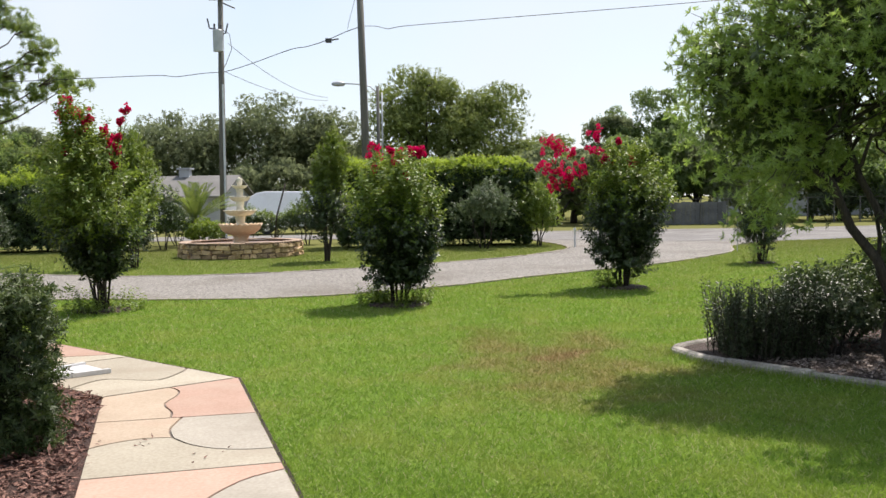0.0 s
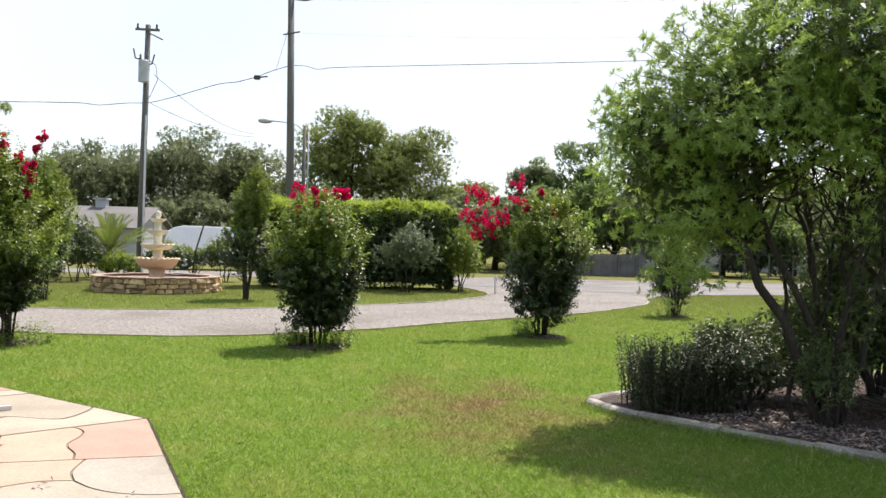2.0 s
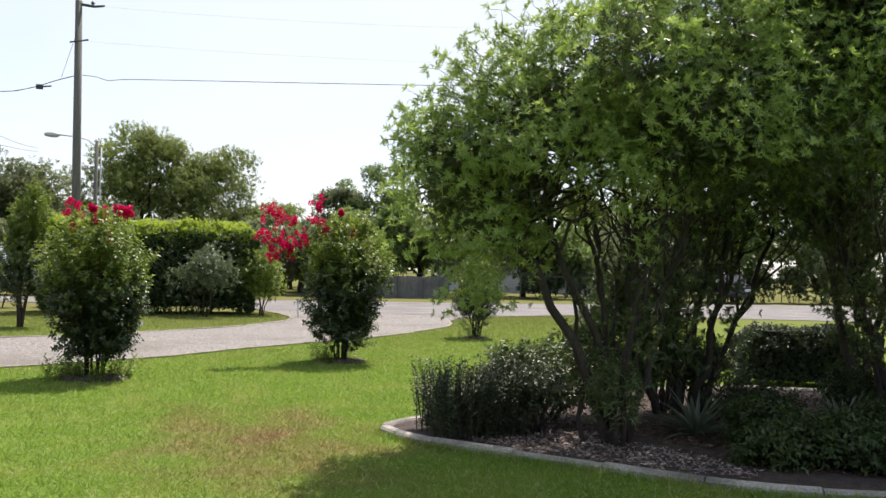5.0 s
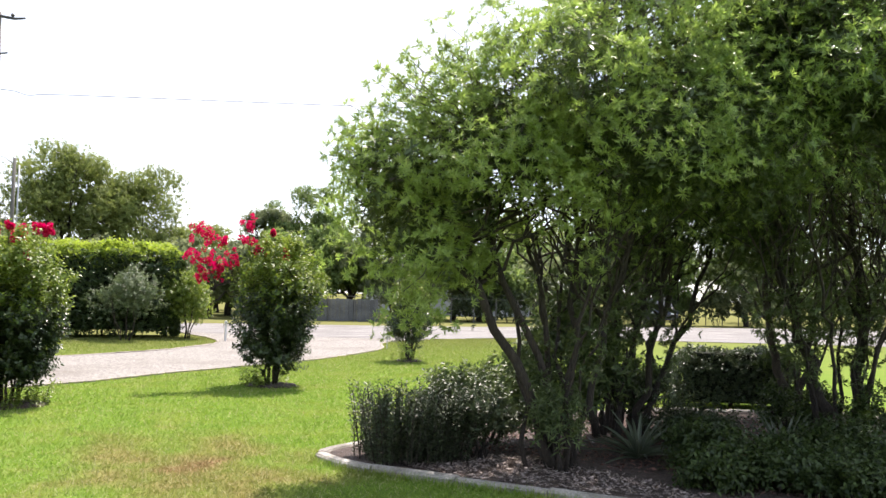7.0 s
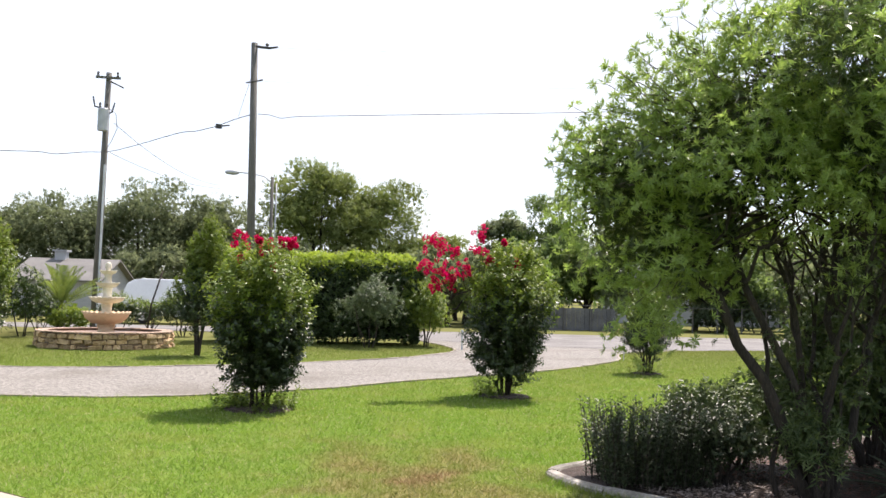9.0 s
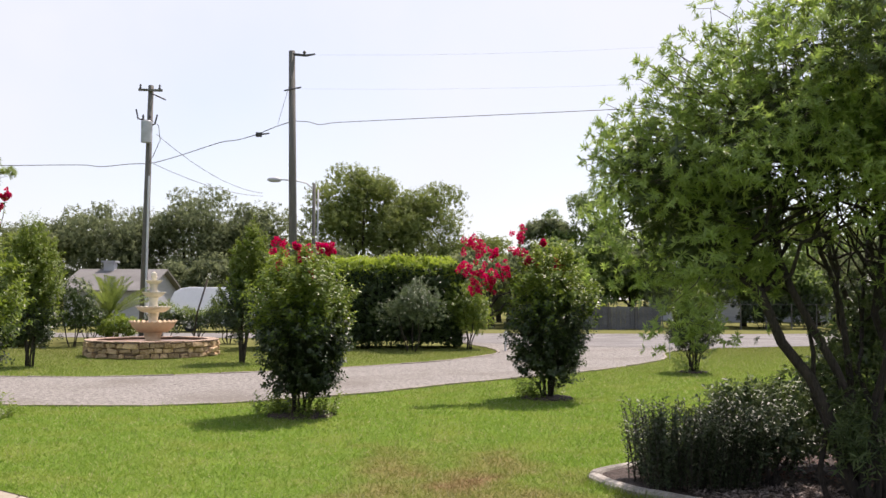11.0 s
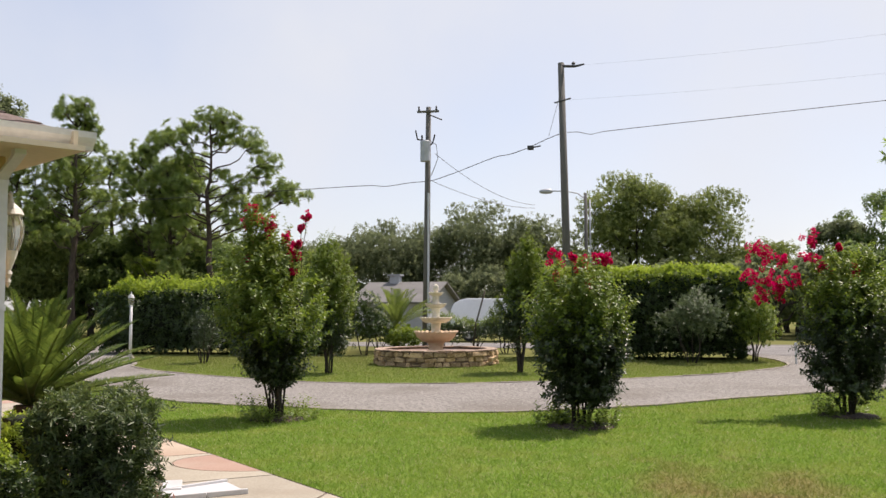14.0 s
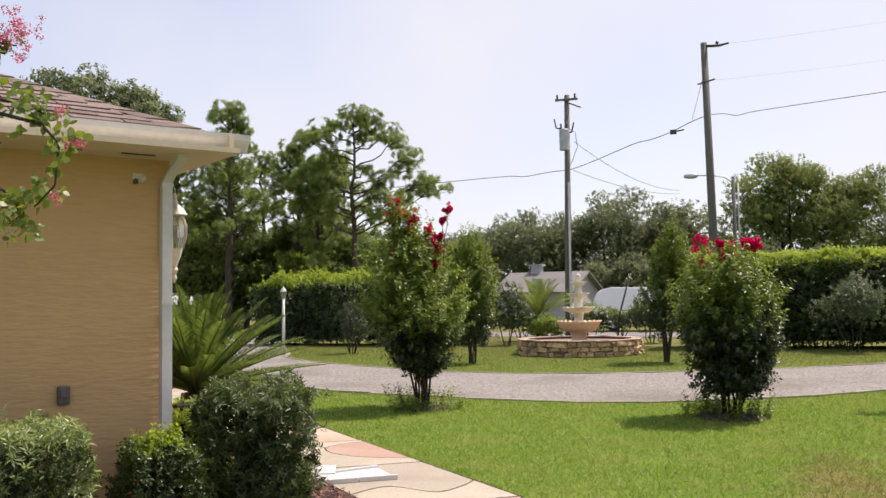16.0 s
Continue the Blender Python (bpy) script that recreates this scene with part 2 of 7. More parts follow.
M_VANWHITE = mat("white_vehicle_paint", (0.72, 0.73, 0.74), (0.78, 0.79, 0.80), 0.25, 1, 10, 0.0)
M_SUVPAINT = mat("dark_vehicle_paint", (0.012, 0.014, 0.018), (0.02, 0.022, 0.028), 0.2, 1, 10, 0.0)
M_GLASS = mat("tinted_vehicle_glass", (0.02, 0.025, 0.03), (0.03, 0.035, 0.04), 0.08, 1, 10, 0.0)
M_TYRE = mat("tyre_rubber", (0.012, 0.012, 0.012), (0.025, 0.025, 0.025), 0.85)
M_CHROME = mat("wheel_alloy", (0.5, 0.5, 0.5), (0.6, 0.6, 0.6), 0.3, metal=0.9)
M_REDLIGHT = mat("red_lamp_plastic", (0.35, 0.01, 0.01), (0.45, 0.02, 0.02), 0.25)
# roof darkened and white siding greyed to stand in for tree shade
M_ROOFGREY = mat("grey_roof", (0.13, 0.127, 0.12), (0.19, 0.186, 0.175), 0.9, 1, 20)
M_HOUSEWHITE = mat("white_siding", (0.35, 0.365, 0.40), (0.43, 0.445, 0.48), 0.8, 1, 20, stretch=(1, 1, 8))
M_FENCE = mat("grey_fence_board", (0.065, 0.067, 0.07), (0.125, 0.127, 0.128), 0.85, 2, 20)
M_LANTERN = mat("cream_lantern_metal", (0.60, 0.565, 0.48), (0.68, 0.645, 0.565), 0.5)
M_LANTERNGLASS = mat("frosted_lantern_glass", (0.55, 0.54, 0.46), (0.68, 0.66, 0.58), 0.15, 3, 30, 0.05, 0.002)
M_OUTLET = mat("grey_plastic", (0.07, 0.06, 0.06), (0.11, 0.10, 0.10), 0.5)
M_FLOWER = leaf("crimson_blossom", (0.42, 0.010, 0.042), (0.64, 0.040, 0.105), (0.50, 0.018, 0.055), glow=0.35, rough=0.7, spec=0.1)
M_PINKFLOWER = leaf("pink_blossom", (0.42, 0.09, 0.14), (0.62, 0.22, 0.26), (0.48, 0.14, 0.17), glow=0.4, rough=0.7, spec=0.1)
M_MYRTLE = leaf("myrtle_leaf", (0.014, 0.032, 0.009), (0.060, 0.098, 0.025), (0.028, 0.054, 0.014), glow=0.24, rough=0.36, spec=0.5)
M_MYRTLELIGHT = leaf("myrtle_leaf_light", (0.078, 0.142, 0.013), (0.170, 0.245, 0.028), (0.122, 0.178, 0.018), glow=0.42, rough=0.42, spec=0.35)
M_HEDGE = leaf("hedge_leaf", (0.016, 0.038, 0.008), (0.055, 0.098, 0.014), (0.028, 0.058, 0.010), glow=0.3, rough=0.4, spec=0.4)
M_HEDGETOP = leaf("bright_hedge_leaf", (0.125, 0.205, 0.014), (0.225, 0.315, 0.028), (0.165, 0.24, 0.02), through_gain=1.9, glow=0.5, rough=0.5, spec=0.3)
M_CORE = mat("hedge_shade_core", (0.006, 0.010, 0.004), (0.014, 0.02, 0.008), 1.0)
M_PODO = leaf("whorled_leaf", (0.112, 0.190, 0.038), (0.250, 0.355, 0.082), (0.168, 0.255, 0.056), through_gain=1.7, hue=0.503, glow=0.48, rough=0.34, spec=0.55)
# wide tone range stands in for sky gleam and sun on the leaves
M_PODOMID = leaf("clipped_whorled_leaf", (0.085, 0.140, 0.034), (0.300, 0.395, 0.125), (0.175, 0.250, 0.066), glow=0.42, rough=0.32, spec=0.5)
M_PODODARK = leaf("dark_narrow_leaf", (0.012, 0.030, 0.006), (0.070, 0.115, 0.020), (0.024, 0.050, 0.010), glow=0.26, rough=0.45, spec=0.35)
M_PODOLIT = leaf("lit_whorled_leaf", (0.196, 0.288, 0.048), (0.318, 0.420, 0.086), (0.232, 0.328, 0.056), through_gain=1.55, hue=0.502, glow=0.46, rough=0.36, spec=0.5)
# oak and far leaves brightened and made more translucent in place of distant haze
M_OAK = leaf("oak_leaf", (0.100, 0.132, 0.062), (0.176, 0.214, 0.102), (0.124, 0.158, 0.076), glow=0.55, rough=0.7, spec=0.15)
M_BROAD = leaf("broad_tree_leaf", (0.102, 0.146, 0.034), (0.198, 0.260, 0.064), (0.160, 0.205, 0.044), glow=0.42, rough=0.6, spec=0.2)
M_FARGREEN = leaf("far_tree_leaf", (0.065, 0.116, 0.029), (0.145, 0.217, 0.051), (0.087, 0.145, 0.043), glow=0.52, rough=0.6, spec=0.25)
M_NEEDLE = leaf("pine_needle", (0.085, 0.155, 0.030), (0.260, 0.350, 0.072), (0.165, 0.240, 0.045), glow=0.44, rough=0.5, spec=0.3)
M_PALM = leaf("palm_frond", (0.11, 0.18, 0.03), (0.20, 0.27, 0.05), (0.20, 0.25, 0.05), glow=0.3, rough=0.4, spec=0.4)
M_SAGO = leaf("sago_frond", (0.045, 0.100, 0.014), (0.135, 0.205, 0.030), (0.095, 0.150, 0.024), glow=0.40, rough=0.35, spec=0.45)
M_AGAVE = leaf("spiky_leaf", (0.06, 0.085, 0.05), (0.13, 0.16, 0.10), (0.09, 0.12, 0.07), glow=0.15, rough=0.4)
M_UPRIGHT = leaf("upright_dark_leaf", (0.022, 0.042, 0.016), (0.075, 0.105, 0.042), (0.040, 0.064, 0.025), glow=0.22, rough=0.46, spec=0.35)
M_SILVER = leaf("silver_green_leaf", (0.052, 0.088, 0.036), (0.125, 0.172, 0.072), (0.082, 0.120, 0.050), glow=0.35, rough=0.4, spec=0.35)

M_SHADELEAF = leaf("shaded_whorled_leaf", (0.036, 0.064, 0.015), (0.100, 0.148, 0.034), (0.064, 0.100, 0.022), glow=0.28, rough=0.4, spec=0.4)
M_BEDMULCH = mat("weathered_mulch", (0.032, 0.022, 0.017), (0.105, 0.074, 0.058), 0.95, 12, 60, 1.0, 0.03)
M_LANTERNGLASS.node_tree.nodes["Principled BSDF"].inputs["Transmission Weight"].default_value = 0.75
M_LANTERNGLASS.node_tree.nodes["Principled BSDF"].inputs["IOR"].default_value = 1.15
M_TWIG = mat("grey_twig_bark", (0.07, 0.06, 0.048), (0.15, 0.13, 0.105), 0.9, 6, 30)
M_GLOSSY = leaf("glossy_bush_leaf", (0.035, 0.068, 0.018), (0.130, 0.185, 0.052), (0.070, 0.115, 0.030), glow=0.3, rough=0.46, spec=0.35)
M_CAP = mat("cap_stone", (0.26, 0.185, 0.13), (0.42, 0.31, 0.235), 0.9, 5, 30, 0.8, 0.02, vary=0.2)
M_GREYSLAB = mat("grey_cream_slab", (0.29, 0.264, 0.218), (0.38, 0.350, 0.294), 0.85, 1.2, 45, 0.3, 0.004, stain=(0.25, 0.222, 0.18), stain_scale=1.4, spec=0.3, vary=0.07)


# ---- mesh helpers ----
UP = np.array([0.0, 0.0, 1.0])


def unit(a):
    return a / np.maximum(np.linalg.norm(a, axis=-1, keepdims=True), 1e-9)


class Geo:
    """Gathers vertices and faces of one mesh."""

    def __init__(self):
        self.v, self.f, self.n = [], [], 0

    def add(self, verts, faces):
        verts = np.asarray(verts, float).reshape(-1, 3)
        self.v.append(verts)
        self.f.extend([tuple(int(i) + self.n for i in f) for f in faces])
        self.n += len(verts)
        return self

    def box(self, cx, cy, cz, sx, sy, sz, rz=0.0, taper=1.0):
        c, s = math.cos(rz), math.sin(rz)
        vs = []
        for z, k in ((-0.5, 1.0), (0.5, taper)):
            for x, y in ((-0.5, -0.5), (0.5, -0.5), (0.5, 0.5), (-0.5, 0.5)):
                px, py = x * sx * k, y * sy * k
                vs.append((cx + c * px - s * py, cy + s * px + c * py, cz + z * sz))
        return self.add(vs, [(3, 2, 1, 0), (4, 5, 6, 7), (0, 1, 5, 4), (1, 2, 6, 5), (2, 3, 7, 6), (3, 0, 4, 7)])

    def tube(self, pts, radii, sides=7, caps=True):
        pts = np.asarray(pts, float)
        n = len(pts)
        d = unit(np.gradient(pts, axis=0))
        ref = np.array([1.0, 0.0, 0.0]) if abs(d[0][0]) < 0.8 else np.array([0.0, 1.0, 0.0])
        vs = []
        for p, t, r in zip(pts, d, radii):
            a = unit(np.cross(t, ref))
            b = np.cross(t, a)
            for k in range(sides):
                w = 2 * math.pi * k / sides
                vs.append(p + r * (math.cos(w) * a + math.sin(w) * b))
        fs = [(i * sides + k, i * sides + (k + 1) % sides, (i + 1) * sides + (k + 1) % sides, (i + 1) * sides + k)
              for i in range(n - 1) for k in range(sides)]
        if caps:
            fs += [tuple(range(sides - 1, -1, -1)), tuple((n - 1) * sides + k for k in range(sides))]
        return self.add(vs, fs)

    def lathe(self, profile, sides=24, cx=0.0, cy=0.0, scallop=None):
        """profile: rows of (radius, height); scallop: {row: (amount, count)} waves that row's rim."""
        vs = []
        for i, (r, z) in enumerate(profile):
            for k in range(sides):
                w = 2 * math.pi * k / sides
                rr, zz = r, z
                if scallop and i in scallop:
                    am, ct = scallop[i]
                    zz += am * math.cos(ct * w)
                    rr += am * 0.6 * math.cos(ct * w)
                vs.append((cx + rr * math.cos(w), cy + rr * math.sin(w), zz))
        fs = [(i * sides + k, i * sides + (k + 1) % sides, (i + 1) * sides + (k + 1) % sides, (i + 1) * sides + k)
              for i in range(len(profile) - 1) for k in range(sides)]
        fs += [tuple(range(sides - 1, -1, -1)), tuple((len(profile) - 1) * sides + k for k in range(sides))]
        return self.add(vs, fs)

    def prism(self, outline, z0, z1):
        n = len(outline)
        vs = [(x, y, z0) for x, y in outline] + [(x, y, z1) for x, y in outline]
        return self.add(vs, [tuple(range(n - 1, -1, -1)), tuple(range(n, 2 * n))] +
                        [(i, (i + 1) % n, n + (i + 1) % n, n + i) for i in range(n)])

    def mesh(self, name, smooth=False, bevel=0.0):
        me = bpy.data.meshes.new(name)
        v = np.concatenate(self.v) if self.v else np.zeros((0, 3))
        me.from_pydata(v.tolist(), [], self.f)
        if bevel:
            bm = bmesh.new()
            bm.from_mesh(me)
            bmesh.ops.bevel(bm, geom=[e for e in bm.edges if e.calc_face_angle(0) > 0.5], offset=bevel, segments=2, affect="EDGES", profile=0.6)
            bm.to_mesh(me)
            bm.free()
        if smooth:
            me.polygons.foreach_set("use_smooth", [True] * len(me.polygons))
        me.update()
        return me


def leaf_mesh(name, pos, way, nrm, length, width, fold=0.18, droop=0.12):
    """One mesh of many separate folded leaves, each two triangles."""
    n = len(pos)
    length = np.broadcast_to(np.asarray(length, float), (n,))[:, None]
    width = np.broadcast_to(np.asarray(width, float), (n,))[:, None]
    side = unit(np.cross(way, nrm))
    v = np.empty((n, 4, 3), np.float32)
    mid = pos + way * length * 0.45 + nrm * width * fold
    v[:, 0] = pos
    v[:, 1] = mid + side * width * 0.5
    v[:, 2] = pos + way * length - nrm * length * droop
    v[:, 3] = mid - side * width * 0.5
    base = np.arange(n, dtype=np.int32)[:, None] * 4
    tri = np.stack([base + np.array([0, 1, 2], np.int32), base + np.array([0, 2, 3], np.int32)], 1).reshape(-1)
    me = bpy.data.meshes.new(name)
    me.vertices.add(n * 4)
    me.vertices.foreach_set("co", v.reshape(-1))
    me.loops.add(n * 6)
    me.loops.foreach_set("vertex_index", tri)
    me.polygons.add(n * 2)
    me.polygons.foreach_set("loop_start", np.arange(0, n * 6, 3, dtype=np.int32))
    me.polygons.foreach_set("loop_total", np.full(n * 2, 3, np.int32))
    me.update(calc_edges=True)
    me.validate()
    return me


def oval_mesh(name, pos, way, nrm, length, width, fold=0.12, droop=0.1):
    """Leaves with a rounded outline, six corners each, for plants close to the camera."""
    n = len(pos)
    length = np.broadcast_to(np.asarray(length, float), (n,))[:, None]
    width = np.broadcast_to(np.asarray(width, float), (n,))[:, None]
    side = unit(np.cross(way, nrm))
    v = np.empty((n, 8, 3), np.float32)
    v[:, 0] = pos
    for k, (u, w) in enumerate(((0.22, 0.36), (0.52, 0.5), (0.82, 0.30))):
        mid = pos + way * length * u - nrm * length * droop * u * u
        v[:, 1 + k] = mid + side * width * w + nrm * width * fold
        v[:, 7 - k] = mid - side * width * w + nrm * width * fold
    v[:, 4] = pos + way * length - nrm * length * droop
    faces = (np.arange(n)[:, None, None] * 8 + np.array([(0, 1, 7, 7), (1, 2, 6, 7), (2, 3, 5, 6), (3, 4, 5, 5)])[None]).reshape(-1, 4).tolist()
    me = bpy.data.meshes.new(name)
    me.from_pydata(v.reshape(-1, 3).tolist(), [], [f[:3] if f[2] == f[3] else f for f in faces])
    me.update()
    return me


def blade_mesh(name, pos, way, nrm, length, width):
    """Grass blades of one triangle each."""
    n = len(pos)
    side = unit(np.cross(way, nrm))
    v = np.empty((n, 3, 3), np.float32)
    v[:, 0] = pos + side * width[:, None] * 0.5
    v[:, 1] = pos - side * width[:, None] * 0.5
    v[:, 2] = pos + way * length[:, None]
    me = bpy.data.meshes.new(name)
    me.vertices.add(n * 3)
    me.vertices.foreach_set("co", v.reshape(-1))
    me.loops.add(n * 3)
    me.loops.foreach_set("vertex_index", np.arange(n * 3, dtype=np.int32))
    me.polygons.add(n)
    me.polygons.foreach_set("loop_start", np.arange(0, n * 3, 3, dtype=np.int32))
    me.polygons.foreach_set("loop_total", np.full(n, 3, np.int32))
    me.update(calc_edges=True)
    return me


def merge(sets):
    return [np.concatenate([s[i] for s in sets]) for i in range(5)]


def put(name, me, material, parent=None, label="", at=None):
    if material and not me.materials:
        me.materials.append(material)
    ob = new(name, me)
    if parent:
        ob.parent = parent
    if at is not None:
        ob.matrix_basis = at
    if label:
        ob["label"] = label
    return ob


def part(name, geo, material, parent, label="", smooth=False, bevel=0.0, at=None):
    return put(name, geo.mesh(name, smooth, bevel), material, parent, label, at)


def thing(name, label, category, x=0.0, y=0.0, z=0.0, rz=0.0, group="", kind=""):
    ob = new(name)
    ob.empty_display_size = 0.2
    ob.matrix_basis = pose(x, y, z, 0, 0, rz)
    return tagged(ob, label, category, group, kind)


def rand_dirs(n, rng):
    return unit(rng.normal(size=(n, 3)))


def twig_leaves(P, D, L, per, ll, lw, rng, spread=0.65, start=0.0, face=None):
    """Leaves set round twigs that start at P and run along D for L."""
    n = len(P)
    j = (np.arange(per) + 0.5) / per
    j = start + (1 - start) * j
    L = np.broadcast_to(np.asarray(L, float), (n,))
    pos = P[:, None] + D[:, None] * (L[:, None] * j[None])[..., None]
    ax = unit(np.cross(D, rng.normal(size=(n, 3))))
    bx = np.cross(D, ax)
    w = np.arange(per)[None] * 2.4 + rng.uniform(0, 6.28, (n, 1)) + rng.normal(0, 0.3, (n, per))
    rad = ax[:, None] * np.cos(w)[..., None] + bx[:, None] * np.sin(w)[..., None]
    way = unit(D[:, None] * (1 - spread) + rad * spread + rng.normal(0, 0.12, (n, per, 3)))
    nr = D[:, None] + 0.5 * UP + rng.normal(0, 0.35, (n, per, 3))
    if face is not None:
        nr = nr + face[:, None]
    nr = unit(nr - (nr * way).sum(-1, keepdims=True) * way)
    m = n * per
    sc = rng.uniform(0.7, 1.2, m)
    return pos.reshape(m, 3), way.reshape(m, 3), nr.reshape(m, 3), ll * sc, lw * sc


def lumps(n, centre, radii, rng, size=(0.2, 0.4), low=-0.5, shell=0.75):
    """n ellipsoid clumps over the outside of a large ellipsoid: rows of centre and radius."""
    d = rand_dirs(n * 4, rng)
    d = d[d[:, 2] > low][:n]
    k = rng.uniform(shell, 1.0, (len(d), 1))
    return np.asarray(centre) + d * k * np.asarray(radii), rng.uniform(*size, len(d))


def clump_twigs(centres, sizes, per, rng, out=0.55, lift=0.3, squash=0.8):
    """Twig starts and directions spread over each clump, pointing outwards and up."""
    n = len(centres)
    d = rand_dirs(n * per, rng)
    c = np.repeat(centres, per, 0)
    s = np.repeat(sizes, per)[:, None]
    k = rng.uniform(0.35, 1.0, (n * per, 1)) ** 0.5
    off = d * s * k
    off[:, 2] *= squash
    P = c + off
    D = unit(d * out + UP * lift + rng.normal(0, 0.35, d.shape))
    return P, D


def wavy(a, b, k, n, rng):
    """A slightly crooked path of n points from a to b."""
    t = np.linspace(0, 1, n)[:, None]
    p = np.asarray(a, float) * (1 - t) + np.asarray(b, float) * t
    j = rng.normal(0, k, (n, 3))
    j[0] = 0
    j[-1] *= 0.3
    return p + j


# ---- kinds of plants ----
def stems_part(owner, starts, tips, r0, r1, rng, material, name="stem", crook=0.03, n=6):
    for a, b in zip(starts, tips):
        g = Geo()
        g.tube(wavy(a, b, crook, n, rng), np.linspace(r0, r1, n), 6)
        part(name, g, material, owner, smooth=True)


def blossom_set(centres, size, rng, per=70):
    n = len(centres)
    d = rand_dirs(n * per, rng)
    c = np.repeat(np.asarray(centres, float), per, 0)
    s = np.repeat(np.broadcast_to(size, (n,)), per)[:, None]
    stretch = np.array([1, 1, 1.35])
    p = c + d * s * stretch * rng.uniform(0.4, 1, (n * per, 1))
    way = unit(np.cross(d, rng.normal(size=d.shape)) + d * 0.5)
    nr = unit(d - (d * way).sum(1, keepdims=True) * way)
    return p, way, nr, np.full(n * per, 0.04), np.full(n * per, 0.036)


def crape_myrtle(x, y, h, w, label, seed, profile, flowers=(), fill=1500, shoots=70, per=11, foot=0.3, light=0.4, stems=9, suckers=60, lean=(0, 0),
                 mats=None, ll=0.052, lw=0.031, group="flowering shrubs", name="crape_myrtle", category="shrub", whip=0.16, stem_r=0.019):
    """A many-stemmed shrub. profile: rows of (share of the height, share of the half width); leafy twigs fill it in uneven clusters."""
    rng = np.random.default_rng(seed)
    t = thing(name, label, category, x, y, group=group)
    ks, rs = [p[0] for p in profile], [p[1] for p in profile]
    low = ks[0]
    tilt = np.array([lean[0], lean[1], 0.0])

    def spot(k, a, q):
        r = np.interp(k, ks, rs) * w * 0.5 * q
        return np.stack([np.cos(a) * r, np.sin(a) * r, k * h], 1) + tilt * (k ** 1.3)[:, None]
    # twigs in clusters through the crown, thinner towards the bare foot
    n = fill * 5
    k, a, q = rng.uniform(low, 1.0, n), rng.uniform(0, 6.283, n), rng.uniform(0, 1, n) ** 0.42
    r = np.interp(k, ks, rs)
    P = spot(k, a, q)
    wob = np.array([noise.noise(Vector(p) * (3.4 / w) + Vector((seed, 0, 0))) for p in P])
    ok = (rng.uniform(0, 1, n) < r ** 1.2) & (wob > -0.17 + 0.12 * (k < low + 0.10)) & (rng.uniform(0, 1, n) < 0.55 + 1.6 * (k - low)) & (rng.uniform(0, 1, n) < 1.5 - k)
    P, k, a, q = P[ok][:fill], k[ok][:fill], a[ok][:fill], q[ok][:fill]
    m = len(P)
    away = np.stack([np.cos(a), np.sin(a), np.zeros(m)], 1)
    D = unit(away * (0.55 * q)[:, None] + UP * 0.62 + rng.normal(0, 0.36, (m, 3)))
    L = rng.uniform(0.10, 0.24, m)
    # straight leafy shoots that fan out from the stems and break the outline
    k2 = low + 0.05 + (1.0 - low) * rng.uniform(0.08, 1.0, shoots) ** 0.8
    a2, q2 = rng.uniform(0, 6.283, shoots), rng.uniform(0.50, 1.14, shoots)
    tip = spot(np.minimum(k2, 1.0), a2, q2) + UP * (np.maximum(k2 - 1.0, 0) * h + whip * h * (k2 > 0.7) * rng.uniform(0, 0.6, shoots))[:, None]
    foot2 = spot(low * 0.5 + k2 * 0.42, a2 + rng.normal(0, 0.4, shoots), q2 * 0.30)
    run = tip - foot2
    long = np.linalg.norm(run, axis=1)
    D2 = run / long[:, None]
    s2 = twig_leaves(foot2 + run * 0.30, D2, long * 0.74, 30, ll, lw, rng, spread=0.72)
    side = rng.uniform(0.35, 0.98, (shoots, 4))
    P4 = (foot2[:, None] + run[:, None] * side[..., None]).reshape(-1, 3)
    D4 = unit(np.repeat(D2, 4, 0) + rng.normal(0, 0.45, (shoots * 4, 3)))
    s4 = twig_leaves(P4, D4, rng.uniform(0.10, 0.22, shoots * 4), 9, ll * 0.9, lw * 0.9, rng)
    sets = merge([twig_leaves(P, D, L, per, ll, lw, rng), s2, s4])
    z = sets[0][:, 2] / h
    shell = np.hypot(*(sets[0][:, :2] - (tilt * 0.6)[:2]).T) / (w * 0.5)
    # fresh upper and outer leaves also lightened for sun, lower ones darkened for shade
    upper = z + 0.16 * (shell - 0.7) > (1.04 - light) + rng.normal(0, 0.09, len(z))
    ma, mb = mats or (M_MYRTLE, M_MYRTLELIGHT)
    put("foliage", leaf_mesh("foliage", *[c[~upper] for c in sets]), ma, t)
    put("upper_foliage", leaf_mesh("upper_foliage", *[c[upper] for c in sets]), mb, t, "fresh leaves on the upper shoots, lightened further as sunlit")
    ang = np.arange(stems) * 6.283 / stems + rng.uniform(-0.3, 0.3, stems)
    for b in ang:
        e = spot(np.array([rng.uniform(0.5, 0.8)]), np.array([b]), np.array([rng.uniform(0.25, 0.75)]))[0]
        f = np.array([foot * 0.42 * math.cos(b), foot * 0.42 * math.sin(b), 0.0]) * rng.uniform(0.4, 1.0)
        p = wavy(f, e, 0.022, 7, rng)
        p[1:-1, :2] -= (e[:2] - f[:2]) * 0.10
        g = Geo()
        g.tube(p, np.linspace(stem_r, 0.006, 7), 6)
        st = part("stem", g, M_BARK, t, smooth=True)
        for i in (2, 3, 4):
            g = Geo()
            tip = p[i] + unit(np.array([math.cos(b + rng.normal(0, 1)), math.sin(b + rng.normal(0, 1)), 1.1])) * rng.uniform(0.25, 0.5)
            g.tube(wavy(p[i], tip, 0.015, 4, rng), np.linspace(0.007, 0.003, 4), 5)
            part("twig", g, M_BARK, st, smooth=True)
